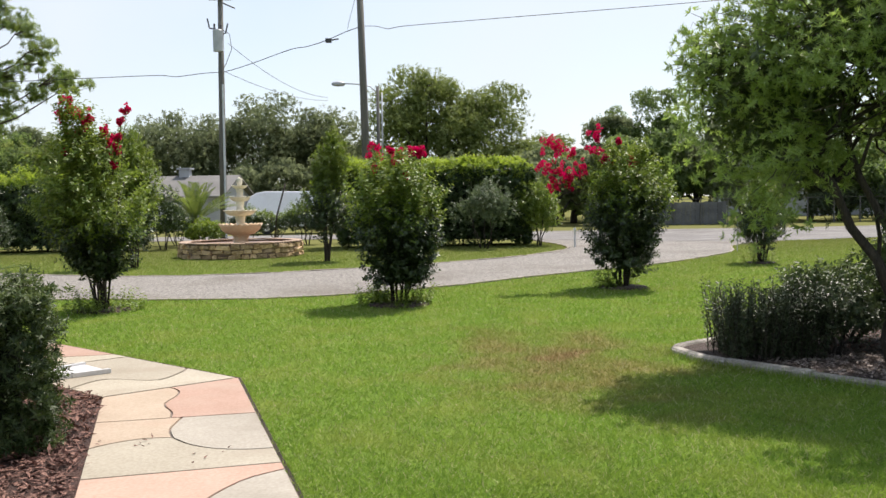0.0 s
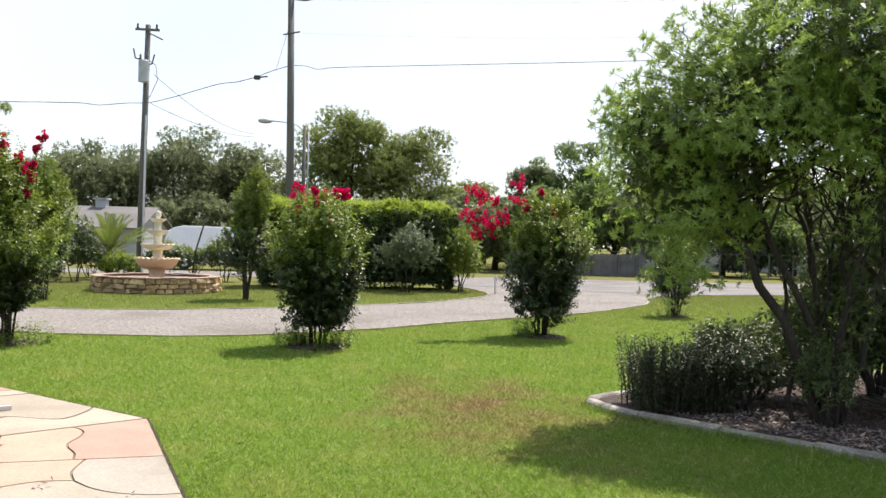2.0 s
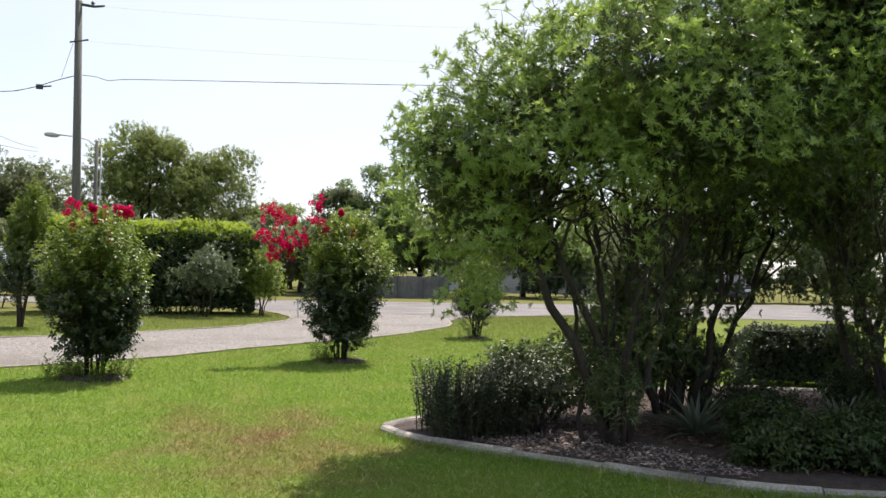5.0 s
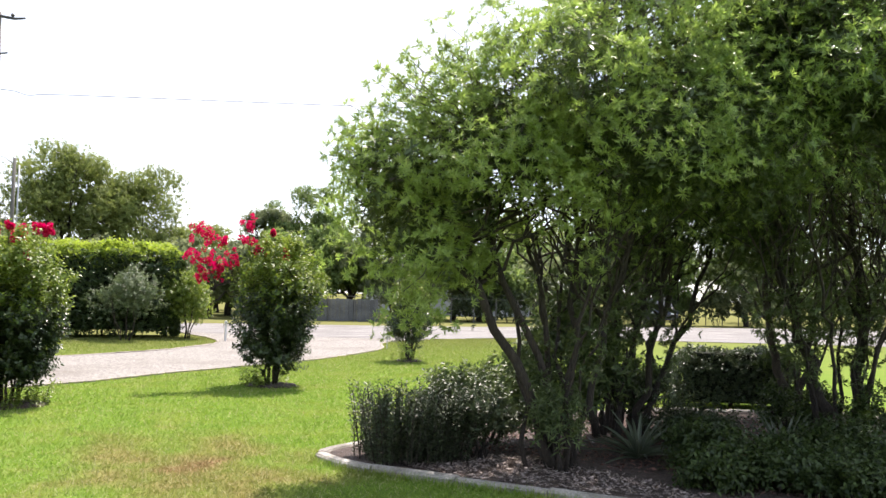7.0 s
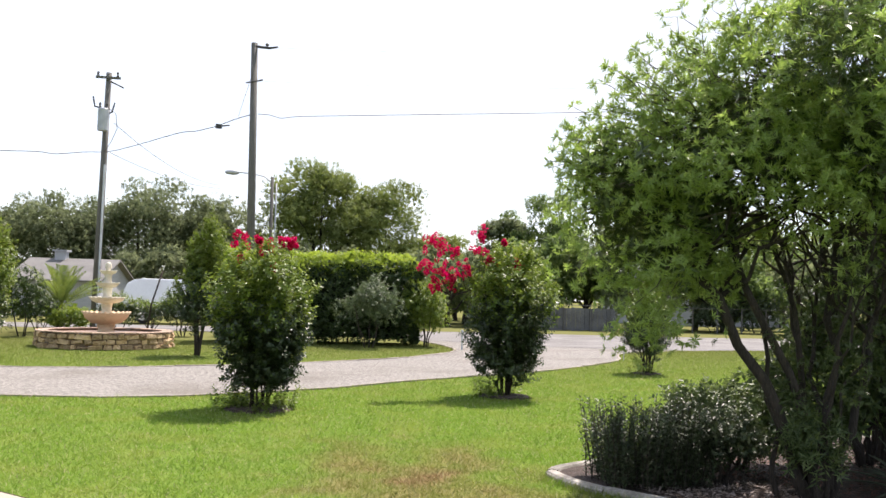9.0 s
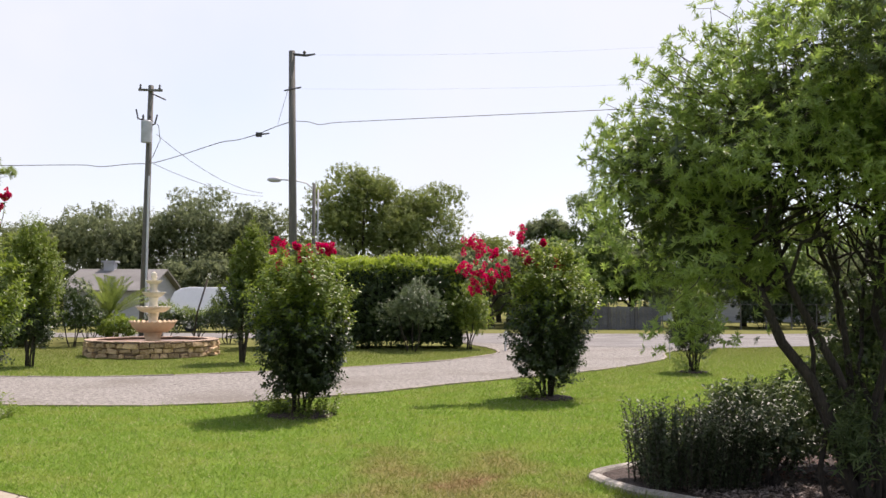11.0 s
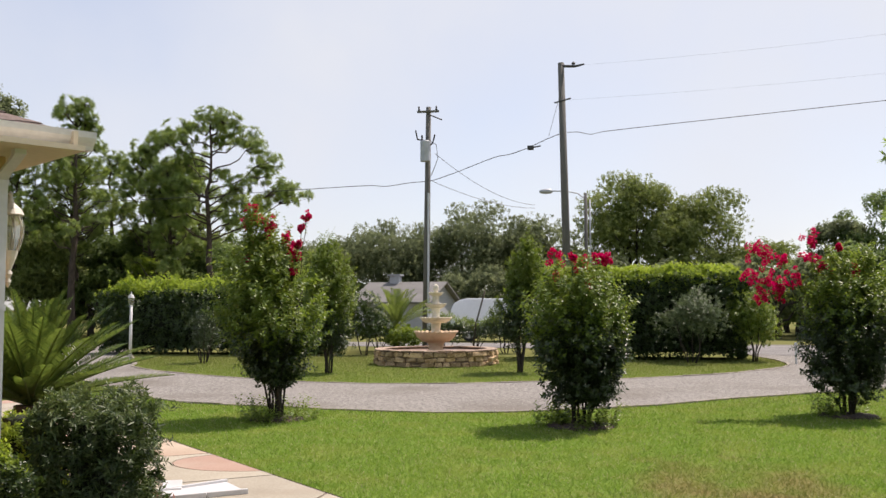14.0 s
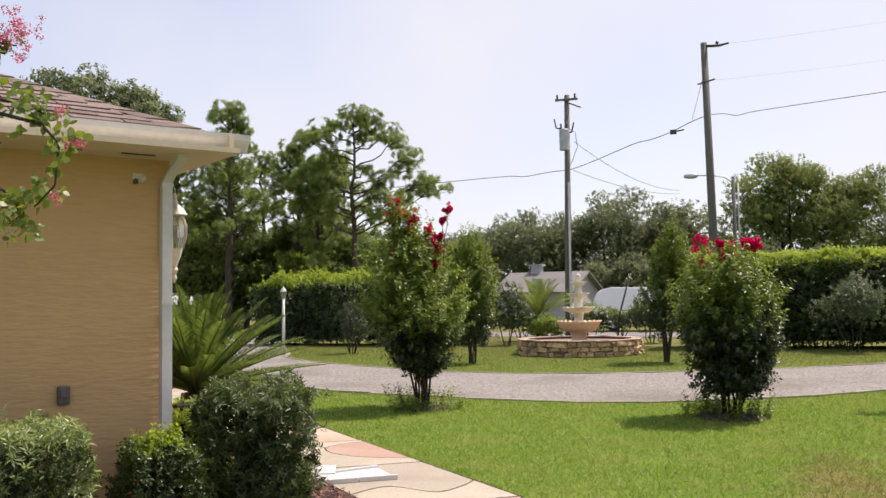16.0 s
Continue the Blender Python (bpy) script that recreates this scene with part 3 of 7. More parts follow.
    for fx, fy, fz, fs in flowers:
        c = np.array([fx, fy, fz]) + rng.normal(0, fs * 0.62, (rng.integers(9, 14), 3)) * (1, 1, 1.2)
        put("blossom", leaf_mesh("blossom", *blossom_set(c, fs * rng.uniform(0.2, 0.48, len(c)), rng, 20)), M_FLOWER, t, "crimson blossom panicle")
        g = Geo()
        g.tube(wavy((fx * 0.75, fy * 0.7, h * 0.72), (fx, fy, fz - fs * 0.4), 0.01, 5, rng), np.linspace(0.008, 0.004, 5), 5)
        part("flower_stalk", g, M_BARK, t)
        u = rng.uniform(0.3, 0.95, 7)[:, None]
        q = np.array([fx * 0.75, fy * 0.7, h * 0.72]) * (1 - u) + np.array([fx, fy, fz - fs * 0.4]) * u
        put("stalk_leaves", leaf_mesh("stalk_leaves", *twig_leaves(q, unit(UP + rng.normal(0, 0.5, (7, 3))), 0.06, 4, ll * 0.8, lw * 0.8, rng)), mb, t)
    if suckers:
        a = rng.choice(rng.uniform(0, 6.28, 5), suckers) + rng.normal(0, 0.35, suckers)
        q = foot * rng.uniform(0.5, 1.75, suckers)
        P3 = np.stack([q * np.cos(a), q * np.sin(a), np.zeros(suckers)], 1)
        D3 = unit(np.stack([np.cos(a) * 0.3, np.sin(a) * 0.3, np.ones(suckers)], 1) + rng.normal(0, 0.15, (suckers, 3)))
        put("sucker_growth", leaf_mesh("sucker_growth", *twig_leaves(P3, D3, rng.uniform(0.10, 0.40, suckers), 13, 0.05, 0.03, rng)), mb, t, "fresh shoots round the foot")["kind"] = "stuff"
    return t


def bush(name, label, category, x, y, radii, seed, materials, twigs=900, per=10, ll=0.05, lw=0.03, clumps=36, low=-0.35, group="", lift=0.4, stems=5, z0=None, twig=(0.1, 0.22)):
    """A round shrub of leafy clumps on a few stems."""
    rng = np.random.default_rng(seed)
    t = thing(name, label, category, x, y, group=group)
    rx, ry, rz = radii
    cz = rz * 0.95 if z0 is None else z0
    c, s = lumps(clumps, (0, 0, cz), (rx * 0.8, ry * 0.8, rz * 0.8), rng, (0.22 * min(radii), 0.40 * min(radii)), low, 0.5)
    s = s * 1.1
    P, D = clump_twigs(c, s, twigs // len(c) + 1, rng, 0.7, lift)
    sets = twig_leaves(P, D, rng.uniform(*twig, len(P)), per, ll, lw, rng)
    keep = sets[0][:, 2] > 0.02
    sets = [a[keep] for a in sets]
    # top leaves take the second colour, usually lighter in place of sunlight
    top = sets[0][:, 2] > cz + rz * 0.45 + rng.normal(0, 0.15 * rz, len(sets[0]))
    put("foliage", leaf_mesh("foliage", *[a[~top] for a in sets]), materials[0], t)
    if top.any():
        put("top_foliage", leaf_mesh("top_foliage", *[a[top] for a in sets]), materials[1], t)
    ang = rng.uniform(0, 6.28, stems)
    stems_part(t, [(0.12 * rx * math.cos(a), 0.12 * ry * math.sin(a), 0) for a in ang],
               [(0.5 * rx * math.cos(a), 0.5 * ry * math.sin(a), cz + 0.2 * rz) for a in ang], 0.02, 0.008, rng, M_BARK)
    return t


def clipped_hedge(name, label, x, y, sx, sy, h, seed, rz=0.0, density=330, ll=0.07, lw=0.04, top_material=None, side_material=None, rough=0.08, per=7, twig=(0.08, 0.2), z_low=0.12, category="hedge", round_r=0.25, top_band=0.16, lump=1.7, sprigs=0.0, sink=0.10):
    """A box-clipped hedge: a near-black core for the inner shade and an uneven skin of leafy twigs, sunlight on top put
    into a brighter leaf colour.
    """
    rng = np.random.default_rng(seed)
    t = thing(name, label, category, x, y, rz=rz)
    # near-black block added inside, stopping light and standing in for inner shade
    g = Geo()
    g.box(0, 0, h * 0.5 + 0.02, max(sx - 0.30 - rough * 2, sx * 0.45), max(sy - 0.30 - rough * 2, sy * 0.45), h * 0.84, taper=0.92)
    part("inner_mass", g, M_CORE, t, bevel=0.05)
    area = [sx * h, sx * h, sy * h, sy * h, sx * sy]
    P, N = [], []
    for k, a in enumerate(area):
        m = int(a * density)
        u, v = rng.uniform(-0.5, 0.5, m), rng.uniform(0, 1, m)
        if k < 2:
            s = -1 if k == 0 else 1
            p = np.stack([u * sx, np.full(m, s * sy / 2), z_low + v * (h - z_low)], 1)
            nn = np.tile((0.0, s, 0.15), (m, 1))
        elif k < 4:
            s = -1 if k == 2 else 1
            p = np.stack([np.full(m, s * sx / 2), u * sy, z_low + v * (h - z_low)], 1)
            nn = np.tile((s, 0.0, 0.15), (m, 1))
        else:
            p = np.stack([u * sx, (v - 0.5) * sy, np.full(m, h)], 1)
            nn = np.tile((0.0, 0.0, 1.0), (m, 1))
        P.append(p), N.append(nn)
    P, N = np.concatenate(P), np.concatenate(N)
    # round the shoulders and roughen the skin
    for ax, half in ((0, sx / 2), (1, sy / 2)):
        e = np.clip((np.abs(P[:, ax]) - (half - round_r)) / round_r, 0, 1)
        zt = np.clip((P[:, 2] - (h - round_r)) / round_r, 0, 1)
        k = np.maximum(0, np.sqrt(e ** 2 + zt ** 2) - 1) * round_r
        P[:, 2] -= k * 0.75
        P[:, ax] -= np.sign(P[:, ax]) * k * 0.75
    wob = np.array([noise.noise(Vector((px * lump + seed, py * lump, pz * lump))) for px, py, pz in P])
    P += N * (wob[:, None] * rough * 1.6 + rng.normal(0, rough * 0.4, (len(P), 1)))
    D = unit(N * 0.6 + UP * 0.45 + rng.normal(0, 0.4, P.shape))
    P = P - D * sink
    # top leaves get the brighter material in place of sunlight, sides the dark one
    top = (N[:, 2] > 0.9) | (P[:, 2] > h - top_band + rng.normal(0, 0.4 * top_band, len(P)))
    # noise-picked clusters on the sides take the top's lit colour too
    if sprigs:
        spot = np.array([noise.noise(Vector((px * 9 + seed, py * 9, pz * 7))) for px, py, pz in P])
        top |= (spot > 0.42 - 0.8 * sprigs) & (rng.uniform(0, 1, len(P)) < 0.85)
    L = rng.uniform(*twig, len(P))
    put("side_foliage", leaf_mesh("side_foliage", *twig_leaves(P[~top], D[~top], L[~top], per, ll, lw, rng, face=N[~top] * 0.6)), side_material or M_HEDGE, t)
    put("top_foliage", leaf_mesh("top_foliage", *twig_leaves(P[top], D[top], L[top], per, ll, lw, rng)), top_material or M_HEDGETOP, t, "clipped-top leaves, any brighter colour standing in for sunlight")
    rngs = np.random.default_rng(seed + 1)
    k = max(3, int(sx * 1.2))
    xs = np.linspace(-sx / 2 + 0.2, sx / 2 - 0.2, k)
    stems_part(t, [(a, 0, 0) for a in xs], [(a, 0, h * 0.4) for a in xs], 0.035, 0.02, rngs, M_BARK, "trunk", n=3)
    return t


def far_tree(label, x, y, h, radii, seed, material, trunk=0.3, clumps=110, twigs=26, per=5, leaf_size=0.22, low=-0.55, name="tree", category="tree", forks=6, group="", gaps=1.0, bark=None, cz=None, lobes=15):
    """A broad-leaved tree: trunk, limbs and a crown of domed lobes, each set with leafy clumps."""
    rng = np.random.default_rng(seed)
    t = thing(name, label, category, x, y, group=group)
    rx, ry, rz = radii
    cz = h - rz if cz is None else cz
    g = Geo()
    g.tube(wavy((0, 0, 0), (rng.normal(0, 0.2), rng.normal(0, 0.2), cz), 0.08, 6, rng), np.linspace(trunk, trunk * 0.55, 6), 8)
    part("trunk", g, bark or M_BARK, t, smooth=True)
    small = min(rx, rz)
    lc, lr = lumps(lobes, (0, 0, cz), (rx * 0.70, ry * 0.70, rz * 0.72), rng, (0.26 * small, 0.46 * small), low, 0.72)
    lc, lr = np.concatenate([lc, [(0, 0, cz + 0.1 * rz)]]), np.concatenate([lr, [0.55 * small]])
    which = rng.choice(len(lc), clumps, p=lr ** 2 / (lr ** 2).sum())
    d = rand_dirs(clumps, rng)
    d[:, 2] = np.where(d[:, 2] < -0.35, -d[:, 2], d[:, 2])
    c = lc[which] + d * lr[which][:, None] * rng.uniform(0.7, 1.0, (clumps, 1)) * (1, 1, 0.82)
    s = rng.uniform(0.12, 0.21, clumps) * small * gaps
    for i in rng.choice(len(lc), min(forks, len(lc)), False):
        g = Geo()
        g.tube(wavy((0, 0, rng.uniform(0.35, 0.8) * cz), lc[i], 0.15, 6, rng), np.linspace(trunk * 0.4, trunk * 0.08, 6), 6)
        part("limb", g, bark or M_BARK, t, smooth=True)
    P, D = clump_twigs(c, s, twigs, rng, 0.8, 0.35, 0.7)
    sets = twig_leaves(P, D, rng.uniform(0.12, 0.34, len(P)), per, leaf_size, leaf_size * 0.62, rng, spread=0.7)
    put("crown", leaf_mesh("crown", *sets), material, t)
    return t


def pine(label, x, y, h, seed, spread=3.0, low=0.45, name="pine_tree", lean=0.0, trunk=0.22, crook=0.10, limbs=26, pads=(), tuft=15):
    """A tall pine: bare lower trunk, crooked limbs and round brushes of long needles in pads at their ends.
    pads: rows of (sideways, depth, height, half width) for limbs of their own shape."""
    rng = np.random.default_rng(seed)
    t = thing(name, label, "tree", x, y, group="pines")
    g = Geo()
    spine = wavy((0, 0, 0), (lean, 0, h * 0.95), crook, 10, rng)
    g.tube(spine, np.linspace(trunk, 0.04, 10), 8)
    part("trunk", g, M_PINEBARK, t, smooth=True)
    rows = list(pads)
    for i in range(limbs):
        k = low + (1 - low) * (i + rng.uniform(0, 1)) / limbs
        a = rng.uniform(0, 6.28)
        reach = spread * (1.0 - 0.72 * max(0, (k - 0.55) / 0.45)) * rng.uniform(0.35, 1.0)
        rows.append((math.cos(a) * reach + lean * k, math.sin(a) * reach, k * h + 0.2 * reach, rng.uniform(0.3, 0.55)))
    P, D = [], []
    for px, py, pz, half in rows:
        reach = math.hypot(px - lean * pz / h, py)
        zb = min(max(pz - 0.45 * reach - 0.2, 0.3 * h), h * 0.93)
        base = np.array([np.interp(zb, spine[:, 2], spine[:, j]) for j in range(3)])
        tip = np.array([px, py, pz])
        path = wavy(base, tip, 0.07, 6, rng)
        path[2:4, 2] -= 0.12
        g = Geo()
        g.tube(path, np.linspace(0.05, 0.015, 6), 5)
        limb = part("limb", g, M_PINEBARK, t, smooth=True)
        m = max(3, int(tuft * (half / 0.45) ** 1.6 * rng.uniform(0.8, 1.3)))
        off = rand_dirs(m, rng) * rng.uniform(0.65, 1.05, (m, 1)) * half * (1.2, 1.2, 0.72)
        for o in off:
            P.append(tip + o)
            D.append(unit(o / half * 0.75 + UP * 0.45 + rng.normal(0, 0.3, 3)))
        g = Geo()
        for o in off[::2]:
            g.tube([path[-2], path[-2] * 0.4 + (tip + o) * 0.6 - (0, 0, 0.05), tip + o], [0.012, 0.009, 0.005], 4)
        part("branchlet", g, M_PINEBARK, limb)
    P, D = np.array(P), np.array(D)
    sets = twig_leaves(P, D, np.full(len(P), 0.09), 60, 0.25, 0.024, rng, spread=0.78)
    put("needles", leaf_mesh("needles", *sets, fold=0.0, droop=0.03), M_NEEDLE, t)
    return t


def frond_set(base, way, length, rng, pairs=46, leaflet=0.22, wide=0.02, arch=0.6, vee=0.5, start=0.15):
    """Leaflets on both sides of one arching rib; returns the leaf arrays and the rib's path."""
    way = unit(np.asarray(way, float))
    s = np.linspace(0, 1, 12)
    flat = unit(way * (1, 1, 0))
    path = np.asarray(base) + np.outer(s, way) * length
    path[:, 2] -= arch * length * s ** 2 * 0.5
    path += np.outer(s ** 2, flat) * length * 0.1
    u = np.linspace(start, 1, pairs)
    p = np.stack([np.interp(u, s, path[:, j]) for j in range(3)], 1)
    tan = unit(np.gradient(p, axis=0))
    side = unit(np.cross(tan, UP))
    nr = np.cross(side, tan)
    sets = []
    ln = leaflet * np.sin(np.clip(u * 0.9 + 0.12, 0, 1) * math.pi) ** 0.5 * rng.uniform(0.9, 1.1, pairs)
    for sgn in (-1, 1):
        w = unit(side * sgn * 0.75 + tan * 0.5 + nr * vee + rng.normal(0, 0.06, p.shape))
        n2 = unit(nr - (nr * w).sum(1, keepdims=True) * w)
        sets.append((p, w, n2, ln, np.full(pairs, wide)))
    return merge(sets), path


def frond_plant(name, label, x, y, trunk_h, trunk_r, fronds, length, material, seed, arch=0.6, leaflet=0.22, wide=0.02, pairs=46, up=(0.15, 1.2), z=0.0, vee=0.5):
    rng = np.random.default_rng(seed)
    t = thing(name, label, "palm", x, y, z)
    g = Geo()
    prof = [(trunk_r * (1.15 - 0.1 * (i % 2)), trunk_h * i / 9) for i in range(10)]
    g.lathe(prof, 14)
    part("trunk", g, M_BARK, t, "shaggy dark brown trunk")
    for i in range(fronds):
        a = i * 2.4 + rng.uniform(-0.2, 0.2)
        e = up[0] + (up[1] - up[0]) * ((i + 0.5) / fronds) + rng.normal(0, 0.06)
        w = (math.cos(a) * math.cos(e), math.sin(a) * math.cos(e), math.sin(e))
        sets, path = frond_set((0, 0, trunk_h), w, length * rng.uniform(0.85, 1.1), rng, pairs, leaflet, wide, arch, vee)
        f = put("frond", leaf_mesh("frond", *sets, fold=0.05, droop=0.06), material, t)
        g = Geo()
        g.tube(path, np.linspace(0.014, 0.004, len(path)), 5)
        part("rib", g, material, f)
    return t


def rosette_plant(name, label, x, y, n, length, width, material, seed, z=0.05):
    rng = np.random.default_rng(seed)
    t = thing(name, label, "plant", x, y, z, group="spiky plants")
    for i in range(n):
        a = i * 2.4
        e = 0.25 + 1.0 * (i / n) + rng.normal(0, 0.08)
        w = np.array([math.cos(a) * math.cos(e), math.sin(a) * math.cos(e), math.sin(e)])
        s = np.linspace(0, 1, 7)
        p = np.outer(s, w) * length * rng.uniform(0.8, 1.1)
        p[:, 2] -= 0.25 * length * s ** 2
        side = unit(np.cross(w, UP))
        half = width * 0.5 * (1 - s ** 2.2)[:, None] + 0.002
        up = np.cross(side, w)
        vs = np.concatenate([p - side * half + up * half * 0.4, p - up * 0.006, p + side * half + up * half * 0.4])
        fs = []
        for k in range(6):
            fs += [(k, k + 1, 8 + k, 7 + k), (7 + k, 8 + k, 15 + k, 14 + k)]
        g = Geo()
        g.add(vs, fs)
        part("blade", g, material, t)
    return t


# ---- ground, drive, road ----
def smooth_line(pts, n=80):
    """A Catmull-Rom curve through plan points, resampled evenly."""
    p = np.asarray(pts, float)
    p = np.concatenate([[2 * p[0] - p[1]], p, [2 * p[-1] - p[-2]]])
    out = []
    for i in range(1, len(p) - 2):
        for t in np.linspace(0, 1, 14, endpoint=False):
            a, b, c, d = p[i - 1:i + 3]
            out.append(0.5 * (2 * b + (c - a) * t + (2 * a - 5 * b + 4 * c - d) * t * t + (3 * b - a - 3 * c + d) * t ** 3))
    out.append(p[-2])
    out = np.array(out)
    s = np.concatenate([[0], np.cumsum(np.linalg.norm(np.diff(out, axis=0), axis=1))])
    u = np.linspace(0, s[-1], n)
    return np.stack([np.interp(u, s, out[:, j]) for j in range(2)], 1)


DRIVE_NEAR = smooth_line([(-26, 40), (-19, 31), (-14, 23.2), (-11.3, 19.6), (-7.2, 15.4), (-5.5, 14.8), (-3.2, 14.25), (-1.3, 14.3), (0.9, 15.4), (3.1, 17.3), (5.8, 19.3), (7.7, 21.2), (9.6, 23.6), (10.9, 26.6), (13.5, 28.6)], 120)
DRIVE_FAR = smooth_line([(-21.5, 40), (-16.2, 31), (-13.1, 25.6), (-12.4, 24.0), (-10.6, 22.2), (-8.5, 20.8), (-5.9, 19.5), (-3.4, 19.3), (-1.1, 20.1), (1.3, 21.5), (3.3, 23.0), (4.4, 24.4), (5.4, 25.9), (5.9, 28.2), (5.6, 33)], 120)
ROAD_NEAR = smooth_line([(-60, 38), (-26, 39), (-10, 38), (2, 35.5), (8.5, 30.5), (13.2, 28.6), (18, 29.4), (26, 26.5), (40, 20), (75, 5)], 90)
ROAD_FAR = smooth_line([(-60, 43), (-26, 43), (-10, 42.5), (2, 41.5), (12.6, 40.8), (21, 40), (36, 42), (50, 40), (70, 34), (100, 20)], 90)
WALK_OUT = [(-9.4, 15.25), (-1.50, 7.37), (-0.71, 4.08), (1.1, -3.6)]
WALK_IN = [(-10.3, 14.4), (-2.49, 6.70), (-1.93, 4.30), (-0.1, -3.9)]


def inside(poly, P):
    """Which of the plan points P lie in the polygon."""
    x, y = P[:, 0], P[:, 1]
    hit = np.zeros(len(P), bool)
    n = len(poly)
    for i in range(n):
        (x1, y1), (x2, y2) = poly[i], poly[(i + 1) % n]
        c = ((y1 > y) != (y2 > y)) & (x < (x2 - x1) * (y - y1) / ((y2 - y1) if y2 != y1 else 1e-9) + x1)
        hit ^= c
    return hit


KERB_LINE = smooth_line([(2.72, 8.10), (2.76, 7.75), (2.94, 7.34), (3.25, 6.90), (3.58, 6.46), (3.88, 6.05), (4.13, 5.68), (4.55, 5.18), (5.2, 4.72), (6.6, 4.2), (8.6, 4.1), (10.6, 5.0), (11.4, 7.0), (10.6, 8.9), (9.1, 9.72), (8.3, 10.0), (6.5, 10.0), (4.6, 9.35), (3.3, 8.6), (2.86, 8.32), (2.72, 8.10)], 110)
DRIVE_POLY = list(map(tuple, DRIVE_NEAR)) + list(map(tuple, DRIVE_FAR[::-1]))
ROAD_POLY = list(map(tuple, ROAD_NEAR)) + list(map(tuple, ROAD_FAR[::-1]))
WALK_POLY = WALK_OUT + WALK_IN[::-1]
HOUSE_U = np.array([0.587, 0.810])   # along the near wall, towards its corner
HOUSE_N = np.array([0.810, -0.587])  # out of the near wall
CORNER = np.array([-3.13, 4.96])
MULCH_POLY = [tuple(CORNER - 5 * HOUSE_U - 0.1 * HOUSE_N), (-0.98, 0.0), (-1.922, 4.302), (-2.482, 6.705), (-5.6, 9.80), tuple(CORNER - 4.2 * HOUSE_N)]

# ground: one sheet out to the horizon, finer near the camera
g = Geo()
xs = np.concatenate([[-1500, -400, -120], np.arange(-60, 61, 3.0), [120, 400, 1500]])
ys = np.concatenate([[-1500, -300, -60], np.arange(-12, 61, 3.0), [120, 400, 1500]])
vs = []
for yy in ys:
    for xx in xs:
        vs.append((xx, yy, 0.0))
w = len(xs)
g.add(vs, [(j * w + i, j * w + i + 1, (j + 1) * w + i + 1, (j + 1) * w + i) for j in range(len(ys) - 1) for i in range(w - 1)])
ground = part("ground", g, M_TURF, None)
tagged(ground, "mown green lawn with a thin brown patch", "lawn", kind="structure")


def strip(a, b, z):
    g = Geo()
    n = len(a)
    g.add([(x, y, z) for x, y in a] + [(x, y, z) for x, y in b], [(i, i + 1, n + i + 1, n + i) for i in range(n - 1)])
    return g


drive = part("driveway", strip(DRIVE_NEAR, DRIVE_FAR, 0.012), M_GRAVEL, None)
tagged(drive, "pale grey gravel driveway curving round a lawn island", "driveway", kind="structure")
road = part("road", strip(ROAD_NEAR, ROAD_FAR, 0.02), M_ASPHALT, None)
tagged(road, "sun-bleached grey asphalt road with worn patches", "road", kind="structure")


def edging(line, name, label):
    t = thing(name, label, "edging", kind="structure")
    rng = random.Random(4)
    s = 0.0
    d = np.linalg.norm(np.diff(line, axis=0), axis=1)
    cum = np.concatenate([[0], np.cumsum(d)])
    L = 0.95
    g = Geo()
    g.box(0, 0, 0, L * 0.985, 0.075, 0.085)
    me = g.mesh("edging_stone", bevel=0.012)
    me.materials.append(M_EDGING)
    while s + L < cum[-1]:
        a = [np.interp(s, cum, line[:, j]) for j in range(2)]
        b = [np.interp(s + L, cum, line[:, j]) for j in range(2)]
        ob = put("edging_stone", me, None, t)
        ob.matrix_basis = pose((a[0] + b[0]) / 2, (a[1] + b[1]) / 2, -0.012 + rng.uniform(-0.006, 0.006), rng.uniform(-2, 2), rng.uniform(-0.6, 0.6),
                               math.degrees(math.atan2(b[1] - a[1], b[0] - a[0])) + rng.uniform(-0.8, 0.8))
        s += L
    return t


edging(DRIVE_NEAR[12:], "drive_edging", "weathered concrete edging along the gravel drive")
edging(DRIVE_FAR[8:], "drive_edging", "weathered concrete edging round the lawn island")

# loose stones on the drive
rng = np.random.default_rng(11)
P = np.stack([rng.uniform(-13, 12, 26000), rng.uniform(13.5, 26, 26000)], 1)
P = P[inside(DRIVE_POLY, P)][:2600]
m = len(P)
r = rng.uniform(0.006, 0.013, (m, 1))
octa = np.array([(1, 0, 0), (0, 1, 0), (-1, 0, 0), (0, -1, 0), (0, 0, 0.8), (0, 0, -0.5)])
V = np.concatenate([P, np.full((m, 1), 0.018)], 1)[:, None] + octa[None] * r[:, None] * rng.uniform(0.7, 1.3, (m, 6, 1))
F = np.array([(0, 1, 4), (1, 2, 4), (2, 3, 4), (3, 0, 4)])
me = bpy.data.meshes.new("loose_gravel")
me.from_pydata(V.reshape(-1, 3).tolist(), [], (np.arange(m)[:, None, None] * 6 + F[None]).reshape(-1, 3).tolist())
tagged(put("loose_gravel", me, M_STONECHIP), "loose pale gravel stones on the drive", "gravel", kind="stuff")


def on_lawn(P):
    return ~(inside(DRIVE_POLY, P) | inside(WALK_POLY, P) | inside(list(map(tuple, KERB_LINE)), P) | inside(MULCH_POLY, P) | inside(ROAD_POLY, P))


